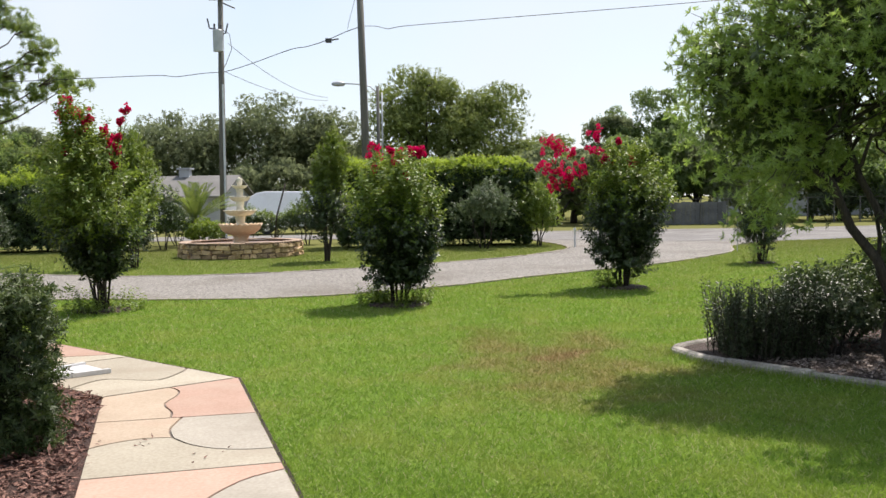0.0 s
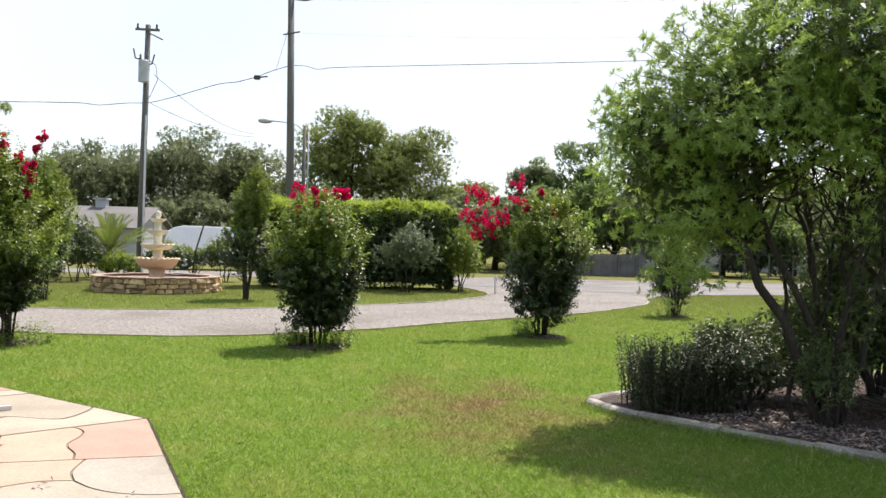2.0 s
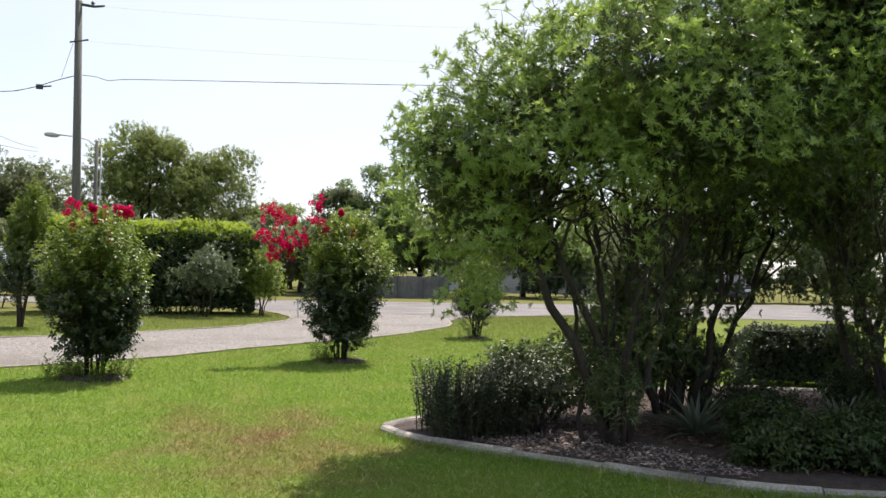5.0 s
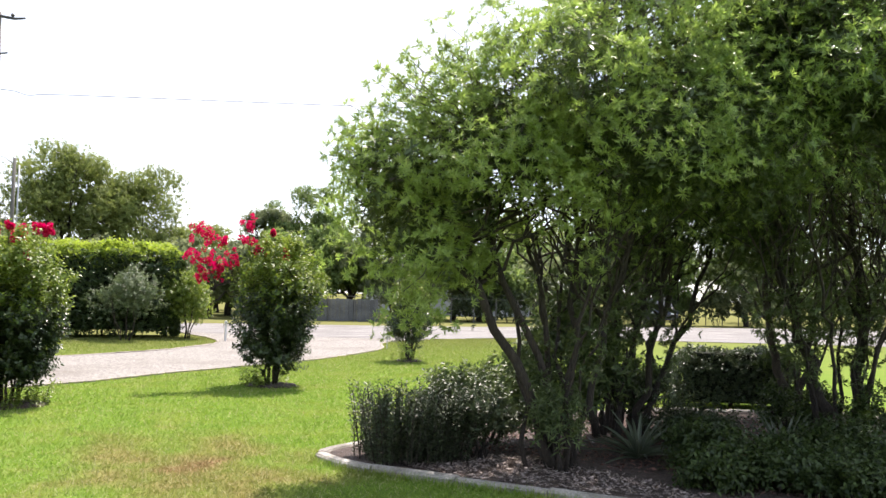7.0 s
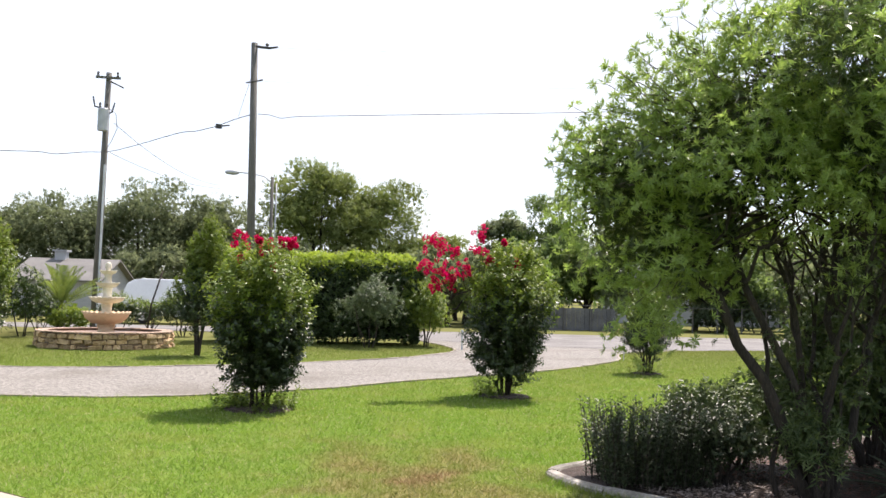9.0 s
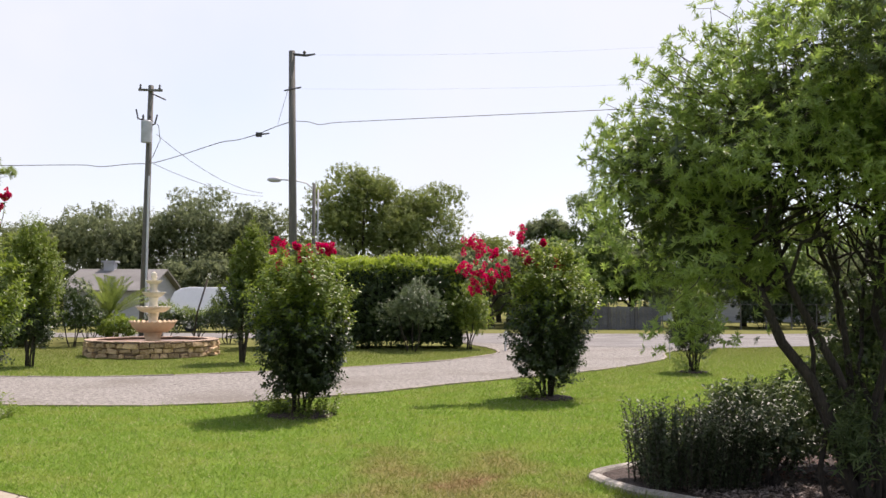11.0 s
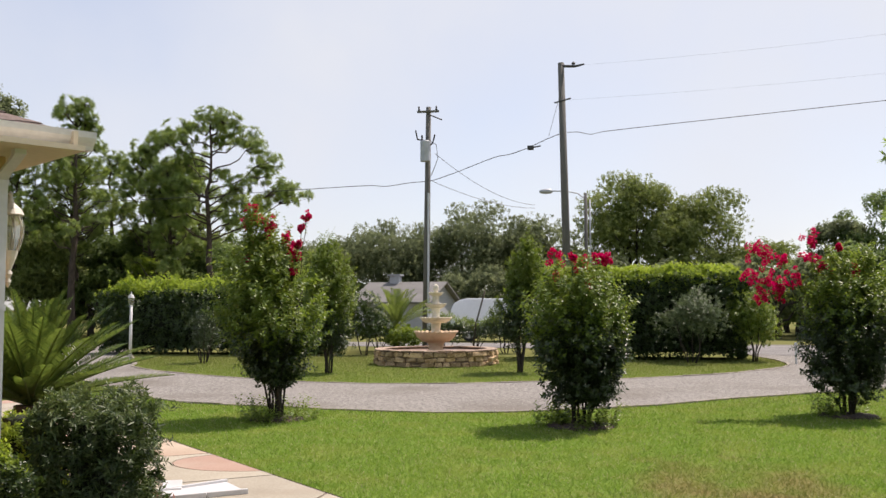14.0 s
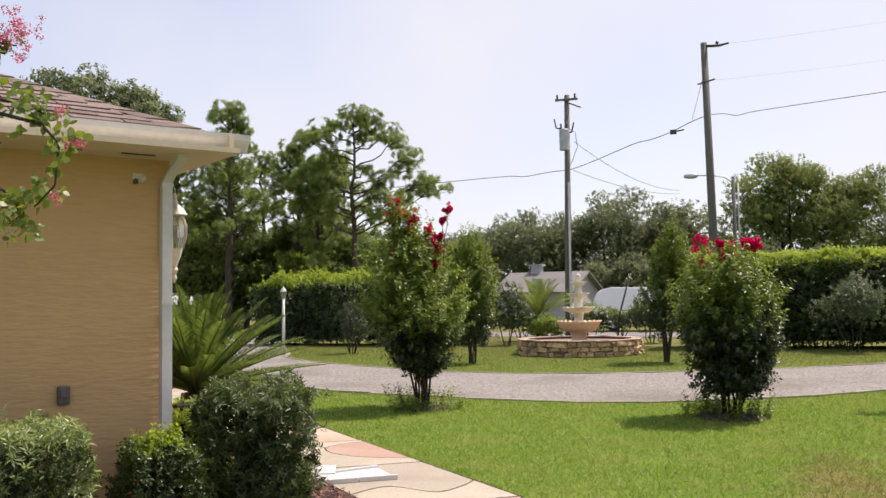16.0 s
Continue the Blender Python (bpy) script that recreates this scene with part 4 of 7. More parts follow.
def scatter_lawn(n, seed):
    """Blades thin out and widen smoothly with the distance from the walk."""
    rng = np.random.default_rng(seed)
    y = 3.4 + 27 * rng.uniform(0, 1, n) ** 2.1
    x = rng.uniform(-1, 1, n) * (4.5 + 0.55 * y) + 0.02 * y
    P = np.stack([x, y], 1)
    P = P[on_lawn(P)]
    n = len(P)
    far = np.hypot(P[:, 0], P[:, 1])
    pos = np.concatenate([P, np.zeros((n, 1))], 1)
    way = unit(np.stack([rng.normal(0, 1.0, n), rng.normal(0, 1.0, n), np.ones(n)], 1))
    nr = rand_dirs(n, rng)
    nr = unit(nr - (nr * way).sum(1, keepdims=True) * way)
    h = (0.040 + 0.0005 * far) * rng.uniform(0.4, 1.5, n)
    w = (0.0044 + 0.00038 * far) * rng.uniform(0.7, 1.3, n)
    ob = put("lawn_grass", blade_mesh("lawn_grass", pos, way, nr, h, w), M_BLADE)
    return tagged(ob, "short green mown grass blades of the lawn", "grass", kind="stuff")


scatter_lawn(900000, 1)

# ---- walkway of tinted slabs ----
walkway = thing("walkway", "garden walk of cream and peach tinted concrete slabs with dark joints", "path", kind="structure")
g = Geo()
n = len(WALK_OUT)
g.add([(x, y, z) for z in (-0.05, 0.016) for x, y in WALK_OUT + WALK_IN],
      [(2 * n + i, 2 * n + n + i, 2 * n + n + i + 1, 2 * n + i + 1) for i in range(n - 1)] +
      [(i, 2 * n + i, 2 * n + i + 1, i + 1) for i in range(n - 1)] + [(n + i + 1, 3 * n + i + 1, 3 * n + i, n + i) for i in range(n - 1)])
part("joint_bed", g, M_GROUT, walkway, "dark joint mortar")
g = Geo()
edge = np.array(WALK_OUT)
off = edge + np.array([(0.014, 0.015), (0.020, 0.007), (0.021, 0.005), (0.021, 0.005)])
g.add([(x, y, 0.010) for x, y in edge] + [(x, y, 0.022) for x, y in off], [(i, i + 1, n + i + 1, n + i) for i in range(n - 1)])
part("soil_edge", g, M_DARKSOIL, walkway, "dark cut soil along the lawn edge")


def slab(quad, cut, colours, gap=0.017):
    """A panel of the walk split by a wandering joint. quad: inner start, outer start, outer end, inner end."""
    a, b, c, d = [np.array(q, float) for q in quad]

    def at(u, v):  # u across, v along
        return (a * (1 - u) + b * u) * (1 - v) + (d * (1 - u) + c * u) * v
    e = gap / 1.2
    e2 = gap / 1.35
    u = [p[0] for p in cut]
    pts = smooth_line(cut, 16)
    first = [(e, e2)] + [(1 - e, e2)] if cut[0][0] <= 0.01 else [(e, e2)]
    lo = -gap * 0.6
    if cut[0][0] <= 0.01:      # joint runs from side to side
        one = [(e, e2), (1 - e, e2)] + [(min(max(x, e), 1 - e), y + lo) for x, y in pts[::-1]]
        two = [(min(max(x, e), 1 - e), y - lo) for x, y in pts] + [(1 - e, 1 - e2), (e, 1 - e2)]
    else:                      # joint runs from end to end
        one = [(e, e2)] + [(x + lo, min(max(y, e2), 1 - e2)) for x, y in pts] + [(e, 1 - e2)]
        two = [(x - lo, min(max(y, e2), 1 - e2)) for x, y in pts] + [(1 - e, 1 - e2), (1 - e, e2)]
        one = one[::1]
    for poly, col in ((one, colours[0]), (two, colours[1])):
        g = Geo()
        out = [tuple(at(x, y)) for x, y in poly]
        area = sum(out[i][0] * out[(i + 1) % len(out)][1] - out[(i + 1) % len(out)][0] * out[i][1] for i in range(len(out)))
        g.prism(out if area > 0 else out[::-1], 0.0, 0.028)
        part("slab", g, col, walkway)


def lerp(p, q, k):
    return (p[0] + (q[0] - p[0]) * k, p[1] + (q[1] - p[1]) * k)


def slab_pieces(quad, pieces, gap=0.018):
    """A panel of the walk laid in several pieces. Each piece: an outline in shares across and along the panel, and its material."""
    a, b, c, d = [np.array(q, float) for q in quad]
    for poly, col in pieces:
        p = np.array([(a * (1 - u) + b * u) * (1 - v) + (d * (1 - u) + c * u) * v for u, v in poly])
        x, y = p[:, 0], p[:, 1]
        if np.sum(x * np.roll(y, -1) - np.roll(x, -1) * y) < 0:
            p = p[::-1]
        e = unit(np.roll(p, -1, 0) - p)
        nrm = np.stack([-e[:, 1], e[:, 0]], 1)
        m = unit(nrm + np.roll(nrm, 1, 0))
        k = np.clip((m * nrm).sum(1, keepdims=True), 0.4, 1)
        g = Geo()
        g.prism([tuple(q) for q in p + m * gap * 0.5 / k], 0.0, 0.028)
        part("slab", g, col, walkway)


def bend(*pts):
    return [tuple(q) for q in smooth_line(pts, 14)]


# leg towards the camera, from the bend
leg = [lerp(WALK_IN[1], WALK_IN[2], k) for k in (0, 0.36, 0.93)] + [lerp(WALK_IN[2], WALK_IN[3], k) for k in (0.15, 0.33, 0.5, 0.66, 0.82, 1.0)]
leg_o = [lerp(WALK_OUT[1], WALK_OUT[2], k) for k in (0, 0.42, 0.82)] + [lerp(WALK_OUT[2], WALK_OUT[3], k) for k in (0.10, 0.27, 0.45, 0.63, 0.82, 1.0)]
CUTS = [([(0.42, 0.0), (0.55, 0.25), (0.60, 0.4), (0.40, 0.62), (0.48, 0.85), (0.45, 1.0)], (M_TAN, M_PEACH)),
        ([(0.0, 0.45), (0.2, 0.36), (0.42, 0.34), (0.46, 0.52), (0.65, 0.62), (0.85, 0.55), (1.0, 0.5)], (M_CREAM, M_CREAM)),
        ([(0.0, 0.72), (0.3, 0.70), (0.5, 0.45), (0.72, 0.25), (1.0, 0.12)], (M_PEACH, M_CREAM)),
        ([(0.0, 0.5), (0.4, 0.42), (0.7, 0.6), (1.0, 0.5)], (M_CREAM, M_TAN)),
        ([(0.5, 0.0), (0.45, 0.4), (0.6, 0.7), (0.5, 1.0)], (M_PEACH, M_CREAM)),
        ([(0.0, 0.4), (0.5, 0.55), (1.0, 0.45)], (M_TAN, M_CREAM)),
        ([(0.0, 0.5), (0.4, 0.42), (0.7, 0.6), (1.0, 0.5)], (M_CREAM, M_PEACH)),
        ([(0.0, 0.4), (0.5, 0.55), (1.0, 0.45)], (M_TAN, M_CREAM))]
ARC = bend((0.47, 0.0), (0.53, 0.14), (0.52, 0.32), (0.44, 0.50), (0.43, 0.64), (0.47, 0.82), (0.46, 1.0))
STEM = bend((0.53, 0.0), (0.49, 0.12), (0.45, 0.26), (0.46, 0.42))
SWEEP = bend((0.46, 0.42), (0.55, 0.57), (0.68, 0.68), (0.85, 0.74), (1.0, 0.75))
LEFTARC = bend((0.0, 0.52), (0.12, 0.45), (0.30, 0.40), (0.46, 0.42))
LOBE = bend((0.36, 1.0), (0.42, 0.74), (0.56, 0.44), (0.78, 0.20), (1.0, 0.10))
for i in range(len(leg) - 1):
    quad = (leg[i], leg_o[i], leg_o[i + 1], leg[i + 1])
    if i == 0:
        slab_pieces(quad, [([(0, 0)] + ARC + [(0, 1)], M_TAN), (ARC + [(1, 1), (1, 0)], M_PEACH)])
    elif i == 1:
        slab_pieces(quad, [([(0, 0)] + STEM + LEFTARC[-2::-1], M_TAN), (STEM + SWEEP[1:] + [(1, 0)], M_GREYSLAB), (LEFTARC + SWEEP[1:] + [(1, 1), (0, 1)], M_CREAM)])
    elif i == 2:
        slab_pieces(quad, [([(0, 0), (0, 1)] + LOBE + [(1, 0)], M_PEACH), (LOBE + [(1, 1)], M_GREYSLAB)])
    else:
        cut, cols = CUTS[i % len(CUTS)]
        slab(quad, cut, cols)
# leg past the house towards the drive
ks = [0, 0.165, 0.31, 0.42, 0.53, 0.64, 0.76, 0.88, 1.0]
CUTS2 = [([(0.0, 0.30), (0.35, 0.42), (0.55, 0.22), (0.8, 0.30), (1.0, 0.42)], (M_CREAM, M_CREAM)),
         ([(0.0, 0.30), (0.25, 0.62), (0.5, 0.72), (0.8, 0.5), (1.0, 0.35)], (M_PEACH, M_CREAM)),
         ([(0.5, 0.0), (0.35, 0.3), (0.55, 0.6), (0.45, 1.0)], (M_CREAM, M_TAN)),
         ([(0.0, 0.4), (0.5, 0.6), (1.0, 0.4)], (M_CREAM, M_PEACH))]
OVAL = bend((1.0, 0.16), (0.80, 0.22), (0.60, 0.36), (0.50, 0.56), (0.56, 0.76), (0.76, 0.88), (1.0, 0.92))
for i in range(8):
    cut, cols = CUTS2[i % 4]
    quad = (lerp(WALK_IN[1], WALK_IN[0], ks[i]), lerp(WALK_OUT[1], WALK_OUT[0], ks[i]), lerp(WALK_OUT[1], WALK_OUT[0], ks[i + 1]), lerp(WALK_IN[1], WALK_IN[0], ks[i + 1]))
    if i == 1:
        slab_pieces(quad, [(OVAL, M_PEACH), ([(0, 0), (1, 0)] + OVAL + [(1, 1), (0, 1)], M_CREAM)])
    else:
        slab(quad, cut, cols)

# splash trough and block at the edge of the walk
sp = thing("splash_block", "cracked white concrete splash trough lying on the walk", "splash block", -3.13, 7.75, 0.028, 45)
g = Geo()
g.prism([(-0.33, -0.14), (0.30, -0.25), (0.33, 0.24), (-0.33, 0.16)], 0.0, 0.022)
part("base", g, M_WHITE, sp, bevel=0.005)
for ends in (((-0.33, -0.16), (-0.04, -0.208)), ((-0.032, -0.206), (0.31, -0.268)), ((-0.33, 0.175), (0.34, 0.258)), ((-0.345, -0.15), (-0.345, 0.165))):
    (xa, ya), (xb, yb) = ends
    k = 0.016 / math.hypot(xb - xa, yb - ya)
    nx, ny = -(yb - ya) * k, (xb - xa) * k
    g = Geo()
    g.prism([(xa - nx, ya - ny), (xb - nx, yb - ny), (xb + nx, yb + ny), (xa + nx, ya + ny)], 0.0, 0.044)
    part("side_rim", g, M_WHITE, sp, bevel=0.006)
sb = thing("stone_block", "small white concrete block lying behind the splash trough", "block", -3.47, 7.90, 0.0, -66)
g = Geo()
g.box(0, 0, 0.033, 0.40, 0.17, 0.066)
part("block", g, M_WHITE, sb, bevel=0.01)
# leaf litter blown onto the walk
rng = np.random.default_rng(15)
for (cx, cy, k) in ((-1.28, 4.83, 5), (-1.90, 5.2, 8)):
    pos = np.stack([cx + rng.normal(0, 0.05 + 0.01 * k, k), cy + rng.normal(0, 0.04 + 0.008 * k, k), np.full(k, 0.034)], 1)
    way = unit(np.stack([rng.normal(size=k), rng.normal(size=k), rng.normal(0, 0.15, k)], 1))
    nr = unit(UP + rng.normal(0, 0.3, (k, 3)))
    nr = unit(nr - (nr * way).sum(1, keepdims=True) * way)
    tagged(put("leaf_litter", leaf_mesh("leaf_litter", pos, way, nr, rng.uniform(0.025, 0.055, k), rng.uniform(0.010, 0.018, k), 0.3, -0.1), M_CHIP), "dry brown leaf litter on the walk", "leaf litter", kind="stuff")


# ---- mulch and planting beds ----
def bed(outline, name, label, z=0.02, material=M_MULCH):
    g = Geo()
    g.prism(outline, -0.02, z)
    return tagged(part(name, g, material, None), label, "mulch bed", kind="structure")


def chips(name, label, poly, n, seed, material, z=0.025, size=0.05):
    rng = np.random.default_rng(seed)
    P = np.array(poly)
    Q = np.stack([rng.uniform(P[:, 0].min(), P[:, 0].max(), n), rng.uniform(P[:, 1].min(), P[:, 1].max(), n)], 1)
    Q = Q[inside(poly, Q)]
    n = len(Q)
    way = unit(np.stack([rng.normal(size=n), rng.normal(size=n), rng.normal(0, 0.25, n)], 1))
    nr = unit(UP + rng.normal(0, 0.45, (n, 3)))
    nr = unit(nr - (nr * way).sum(1, keepdims=True) * way)
    pos = np.concatenate([Q, rng.uniform(z, z + 0.02, (n, 1))], 1)
    ob = put(name, leaf_mesh(name, pos, way, nr, size * rng.uniform(0.5, 1.5, n), size * 0.3 * rng.uniform(0.5, 1.4, n), 0.15, 0), material)
    return tagged(ob, label, "mulch", kind="stuff")


bed(MULCH_POLY, "house_bed", "reddish-brown bark mulch bed along the house wall")
chips("bark_mulch", "reddish-brown bark mulch chips by the walk", [(-3.6, 6.6), (-2.4, 3.0), (-1.68, 3.0), (-1.945, 4.27), (-2.50, 6.68), (-2.96, 7.14), (-3.9, 8.05)], 12500, 5, M_CHIP, 0.025, 0.068)
kerb_poly = list(map(tuple, KERB_LINE))
bed(kerb_poly, "tree_bed", "weathered bark mulch bed under the trees", 0.04, M_BEDMULCH)
# pale chips at the kerb, dark ones behind: sun flecks and shade in colour
chips("bark_mulch", "bleached bark mulch chips along the bed kerb, coloured as sunlit", [(3.1, 7.6), (3.4, 6.9), (4.0, 6.1), (4.7, 5.3), (5.0, 5.4), (4.9, 6.2), (4.5, 7.3), (3.9, 7.9)], 4600, 6, M_CHIPSUN, 0.045, 0.055)
chips("bark_mulch", "bark mulch chips under the trees, shade put into their dark colour", [(4.6, 7.4), (5.6, 5.2), (6.5, 4.5), (9, 4.6), (9.8, 8), (8, 9.5), (5, 9), (3.9, 7.9)], 12000, 7, M_CHIP, 0.045, 0.055)

kerb = thing("bed_kerb", "rounded grey-white concrete kerb round the planting bed", "kerb", kind="structure")
d = np.linalg.norm(np.diff(KERB_LINE, axis=0), axis=1)
cum = np.concatenate([[0], np.cumsum(d)])
seg = 0.82
for i in range(int(cum[-1] / seg)):
    u = np.linspace(i * seg + 0.006, (i + 1) * seg - 0.006, 7)
    c = np.stack([np.interp(u, cum, KERB_LINE[:, j]) for j in range(2)], 1)
    tan = unit(np.gradient(c, axis=0))
    nrm = np.stack([tan[:, 1], -tan[:, 0]], 1)
    kh = 0.9 + 0.12 * math.sin(i * 2.3)
    prof = [(-0.064, -0.03), (-0.062, 0.046 * kh), (-0.042, 0.070 * kh), (0.0, 0.080 * kh), (0.042, 0.070 * kh), (0.062, 0.046 * kh), (0.064, -0.03)]
    vs = [(*(c[k] + nrm[k] * a), z) for k in range(7) for a, z in prof]
    fs = [(k * 7 + j, k * 7 + j + 1, (k + 1) * 7 + j + 1, (k + 1) * 7 + j) for k in range(6) for j in range(6)]
    fs += [tuple(range(6, -1, -1)), tuple(42 + j for j in range(7))]
    g = Geo()
    g.add(vs, fs)
    part("kerb_stone", g, M_KERB, kerb, smooth=False)

# longer blades that the mower misses, leaning on the kerb
rng = np.random.default_rng(88)
u = rng.uniform(0, 9.5, 5200)
c = np.stack([np.interp(u, cum, KERB_LINE[:, j]) for j in range(2)], 1)
c2 = np.stack([np.interp(u + 0.05, cum, KERB_LINE[:, j]) for j in range(2)], 1)
tan = unit(c2 - c)
out = np.stack([tan[:, 1], -tan[:, 0]], 1)
pos = np.concatenate([c + out * rng.uniform(0.058, 0.17, (len(u), 1)), np.zeros((len(u), 1))], 1)
way = unit(UP + np.concatenate([-out * 0.35, np.zeros((len(u), 1))], 1) + rng.normal(0, 0.33, (len(u), 3)))
nr = rng.normal(size=(len(u), 3))
nr = unit(nr - (nr * way).sum(1, keepdims=True) * way)
ob = put("edge_grass", blade_mesh("edge_grass", pos, way, nr, rng.uniform(0.04, 0.10, len(u)), rng.uniform(0.004, 0.008, len(u))), M_BLADE)
tagged(ob, "longer unmown green grass against the bed kerb", "grass", kind="stuff")

# ---- house ----
DEG = math.degrees(math.atan2(HOUSE_U[1], HOUSE_U[0]))
# local frame of the house: +x towards the corner along the near wall, -y out of the near wall; origin at the corner
house = thing("house", "single-storey tan stucco house with a brown shingle hip roof", "house", *CORNER, 0, DEG)
EAVE, OV = 2.44, 0.25
g = Geo()
g.box(-4.5, 0.10, 1.255, 9.0, 0.2, 2.51)
part("wall", g, M_WALL, house)
g = Geo()
g.box(-0.10, 5.2, 1.255, 0.2, 10.0, 2.51)
part("wall", g, M_WALL, house)
g = Geo()
g.box(-4.55, 5.2, 1.26, 8.88, 9.98, 2.50)
part("inner_block", g, M_WALL, house)
g = Geo()
g.box(-4.5 + OV / 2, 4.9, 2.512, 9.0 + OV, 10.6 + OV - 0.05, 0.03)
part("soffit", g, M_SOFFIT, house)
# vent slots of the soffit
for k in range(14):
    g = Geo()
    g.box(-0.25 - k * 0.42, -0.18, 2.494, 0.20, 0.016, 0.008)
    part("soffit_vent", g, M_DARK, house)
g = Geo()
g.box(-4.5 + OV / 2, -OV + 0.01, 2.565, 9.0 + OV, 0.025, 0.12)
part("fascia", g, M_SOFFIT, house)
g = Geo()
g.box(OV - 0.012, 4.9, 2.565, 0.025, 10.6, 0.12)
part("fascia", g, M_SOFFIT, house)


def gutter_profile(along, length, x0):
    """An ogee gutter, open at the top, run along an axis."""
    prof = [(0, 0.0), (0.075, 0.0), (0.085, 0.025), (0.105, 0.05), (0.12, 0.075), (0.125, 0.115), (0.113, 0.115), (0.108, 0.078), (0.09, 0.05), (0.07, 0.012), (0.004, 0.012), (0, 0.115)]
    g = Geo()
    m = len(prof)
    if along == "x":
        vs = [(x, -OV - a, 2.535 + z * 0.87) for x in (x0, x0 + length) for a, z in prof]
        g.add(vs, [(j, (j + 1) % m, m + (j + 1) % m, m + j) for j in range(m)] + [tuple(range(m - 1, -1, -1)), tuple(range(m, 2 * m))])
    else:
        vs = [(OV + a, y, 2.535 + z * 0.87) for y in (x0, x0 + length) for a, z in prof]
        g.add(vs, [(m + j, m + (j + 1) % m, (j + 1) % m, j) for j in range(m)] + [tuple(range(m)), tuple(range(2 * m - 1, m - 1, -1))])
    return g


part("gutter", gutter_profile("x", 9.0 + OV + 0.12, -9.0), M_WHITE, house, "white ogee gutter")
part("gutter", gutter_profile("y", 10.0 + OV, -OV), M_WHITE, house, "white ogee gutter")
# downspout: elbow out of the gutter, then straight down beside the corner
spout = Geo()


def rect_tube(g, pts, sx, sy):
    vs = []
    for p in pts:
        for a, b in ((-1, -1), (1, -1), (1, 1), (-1, 1)):
            vs.append((p[0] + a * sx / 2, p[1] + b * sy / 2, p[2]))
    n = len(pts)
    g.add(vs, [(i * 4 + (k + 1) % 4, i * 4 + k, (i + 1) * 4 + k, (i + 1) * 4 + (k + 1) % 4) for i in range(n - 1) for k in range(4)] + [(0, 1, 2, 3), tuple((n - 1) * 4 + k for k in (3, 2, 1, 0))])


rect_tube(spout, [(-0.035, -OV - 0.05, 2.54), (-0.035, -OV - 0.05, 2.47), (-0.035, -OV + 0.0, 2.445), (-0.035, -0.085, 2.385), (-0.035, -0.036, 2.35), (-0.035, -0.036, 1.2), (-0.035, -0.036, 0.12)], 0.062, 0.055)
part("downspout", spout, M_WHITE, house, "white square downspout")
for z in (2.34, 1.62, 0.75):
    g = Geo()
    g.box(-0.035, -0.036, z, 0.072, 0.064, 0.026)
    part("downspout_band", g, M_WHITE, house)
# hip roof
TAN = math.tan(radians(23.5))
LX, LY = -9.4, 10.5
Z0 = 2.60

g = Geo()
k = 4.6
a = (OV + 0.05, -OV - 0.05)
c1 = (OV + 0.05, LY)
b1 = (LX, -OV - 0.05)
g.add([(*a, Z0), (*b1, Z0), (*c1, Z0), (a[0] - k, a[1] + k, Z0 + TAN * k), (LX, a[1] + k, Z0 + TAN * k), (a[0] - k, LY, Z0 + TAN * k)],
      [(1, 0, 3, 4), (0, 2, 5, 3)])
part("roof", g, M_SHINGLE, house)
# shingle courses of the near slope as single tabs, and ridge caps along the hip
gs = Geo()
gs.add([(-0.149, 0, 0.016), (0.149, 0, 0.016), (0.149, 0.17, 0.0), (-0.149, 0.17, 0.0), (-0.149, 0.004, -0.012), (0.149, 0.004, -0.012)], [(0, 1, 2, 3), (4, 5, 1, 0)])
shingle_me = gs.mesh("shingle")
shingle_me.materials.append(M_SHINGLE)
rs = random.Random(3)
tilt = math.degrees(math.atan(TAN))
course = 0.112
roof_ob = bpy.data.objects["roof"]
count = 0
rest = Geo()
for i in range(32):
    dy = i * course * math.cos(math.atan(TAN))
    y = -OV - 0.06 + dy
    xmax = OV + 0.06 - dy
    x = xmax - 0.34 - 0.10 * rs.random()
    while x > -4.6:
        z = Z0 + TAN * dy + 0.010 + 0.004 * rs.random()
        if count < 300 and x > -3.4:
            ob = put("shingle", shingle_me, None, roof_ob)
            ob.matrix_basis = pose(x, y, z, tilt + 1.2, rs.uniform(-0.4, 0.4), 0)
            count += 1
        else:
            mrow = pose(x, y, z, tilt + 1.2, 0, 0)
            rest.add([tuple(mrow @ Vector(v)) for v in gs.v[0]], gs.f)
        x -= 0.306
for i in range(18):
    for j in range(14):
        dx = i * course * 0.95
        xx = OV + 0.06 - dx
        yy = -OV - 0.06 + dx + 0.36 + j * 0.306
        mrow = pose(xx, yy, Z0 + TAN * dx + 0.012, 0, 0, 90) @ pose(0, 0, 0, tilt + 1.2, 0, 0)
        rest.add([tuple(mrow @ Vector(v)) for v in gs.v[0]], gs.f)
tagged(part("shingle_rest", rest, M_SHINGLE, roof_ob), kind="stuff")
for i in range(24):
    q = i * 0.15
    x, y = OV + 0.05 - q, -OV - 0.05 + q
    z = Z0 + TAN * q + 0.010
    e, w = 0.19, 0.17
    g = Geo()
    g.add([(x - w, y, z + 0.014), (x, y, z + 0.018), (x, y + w, z + 0.014), (x - w - e, y + e, z + 0.006 + TAN * e), (x - e, y + e, z + 0.008 + TAN * e), (x - e, y + w + e, z + 0.006 + TAN * e)],
          [(0, 1, 4, 3), (1, 2, 5, 4)])
    part("hip_cap", g, M_SHINGLE, roof_ob)
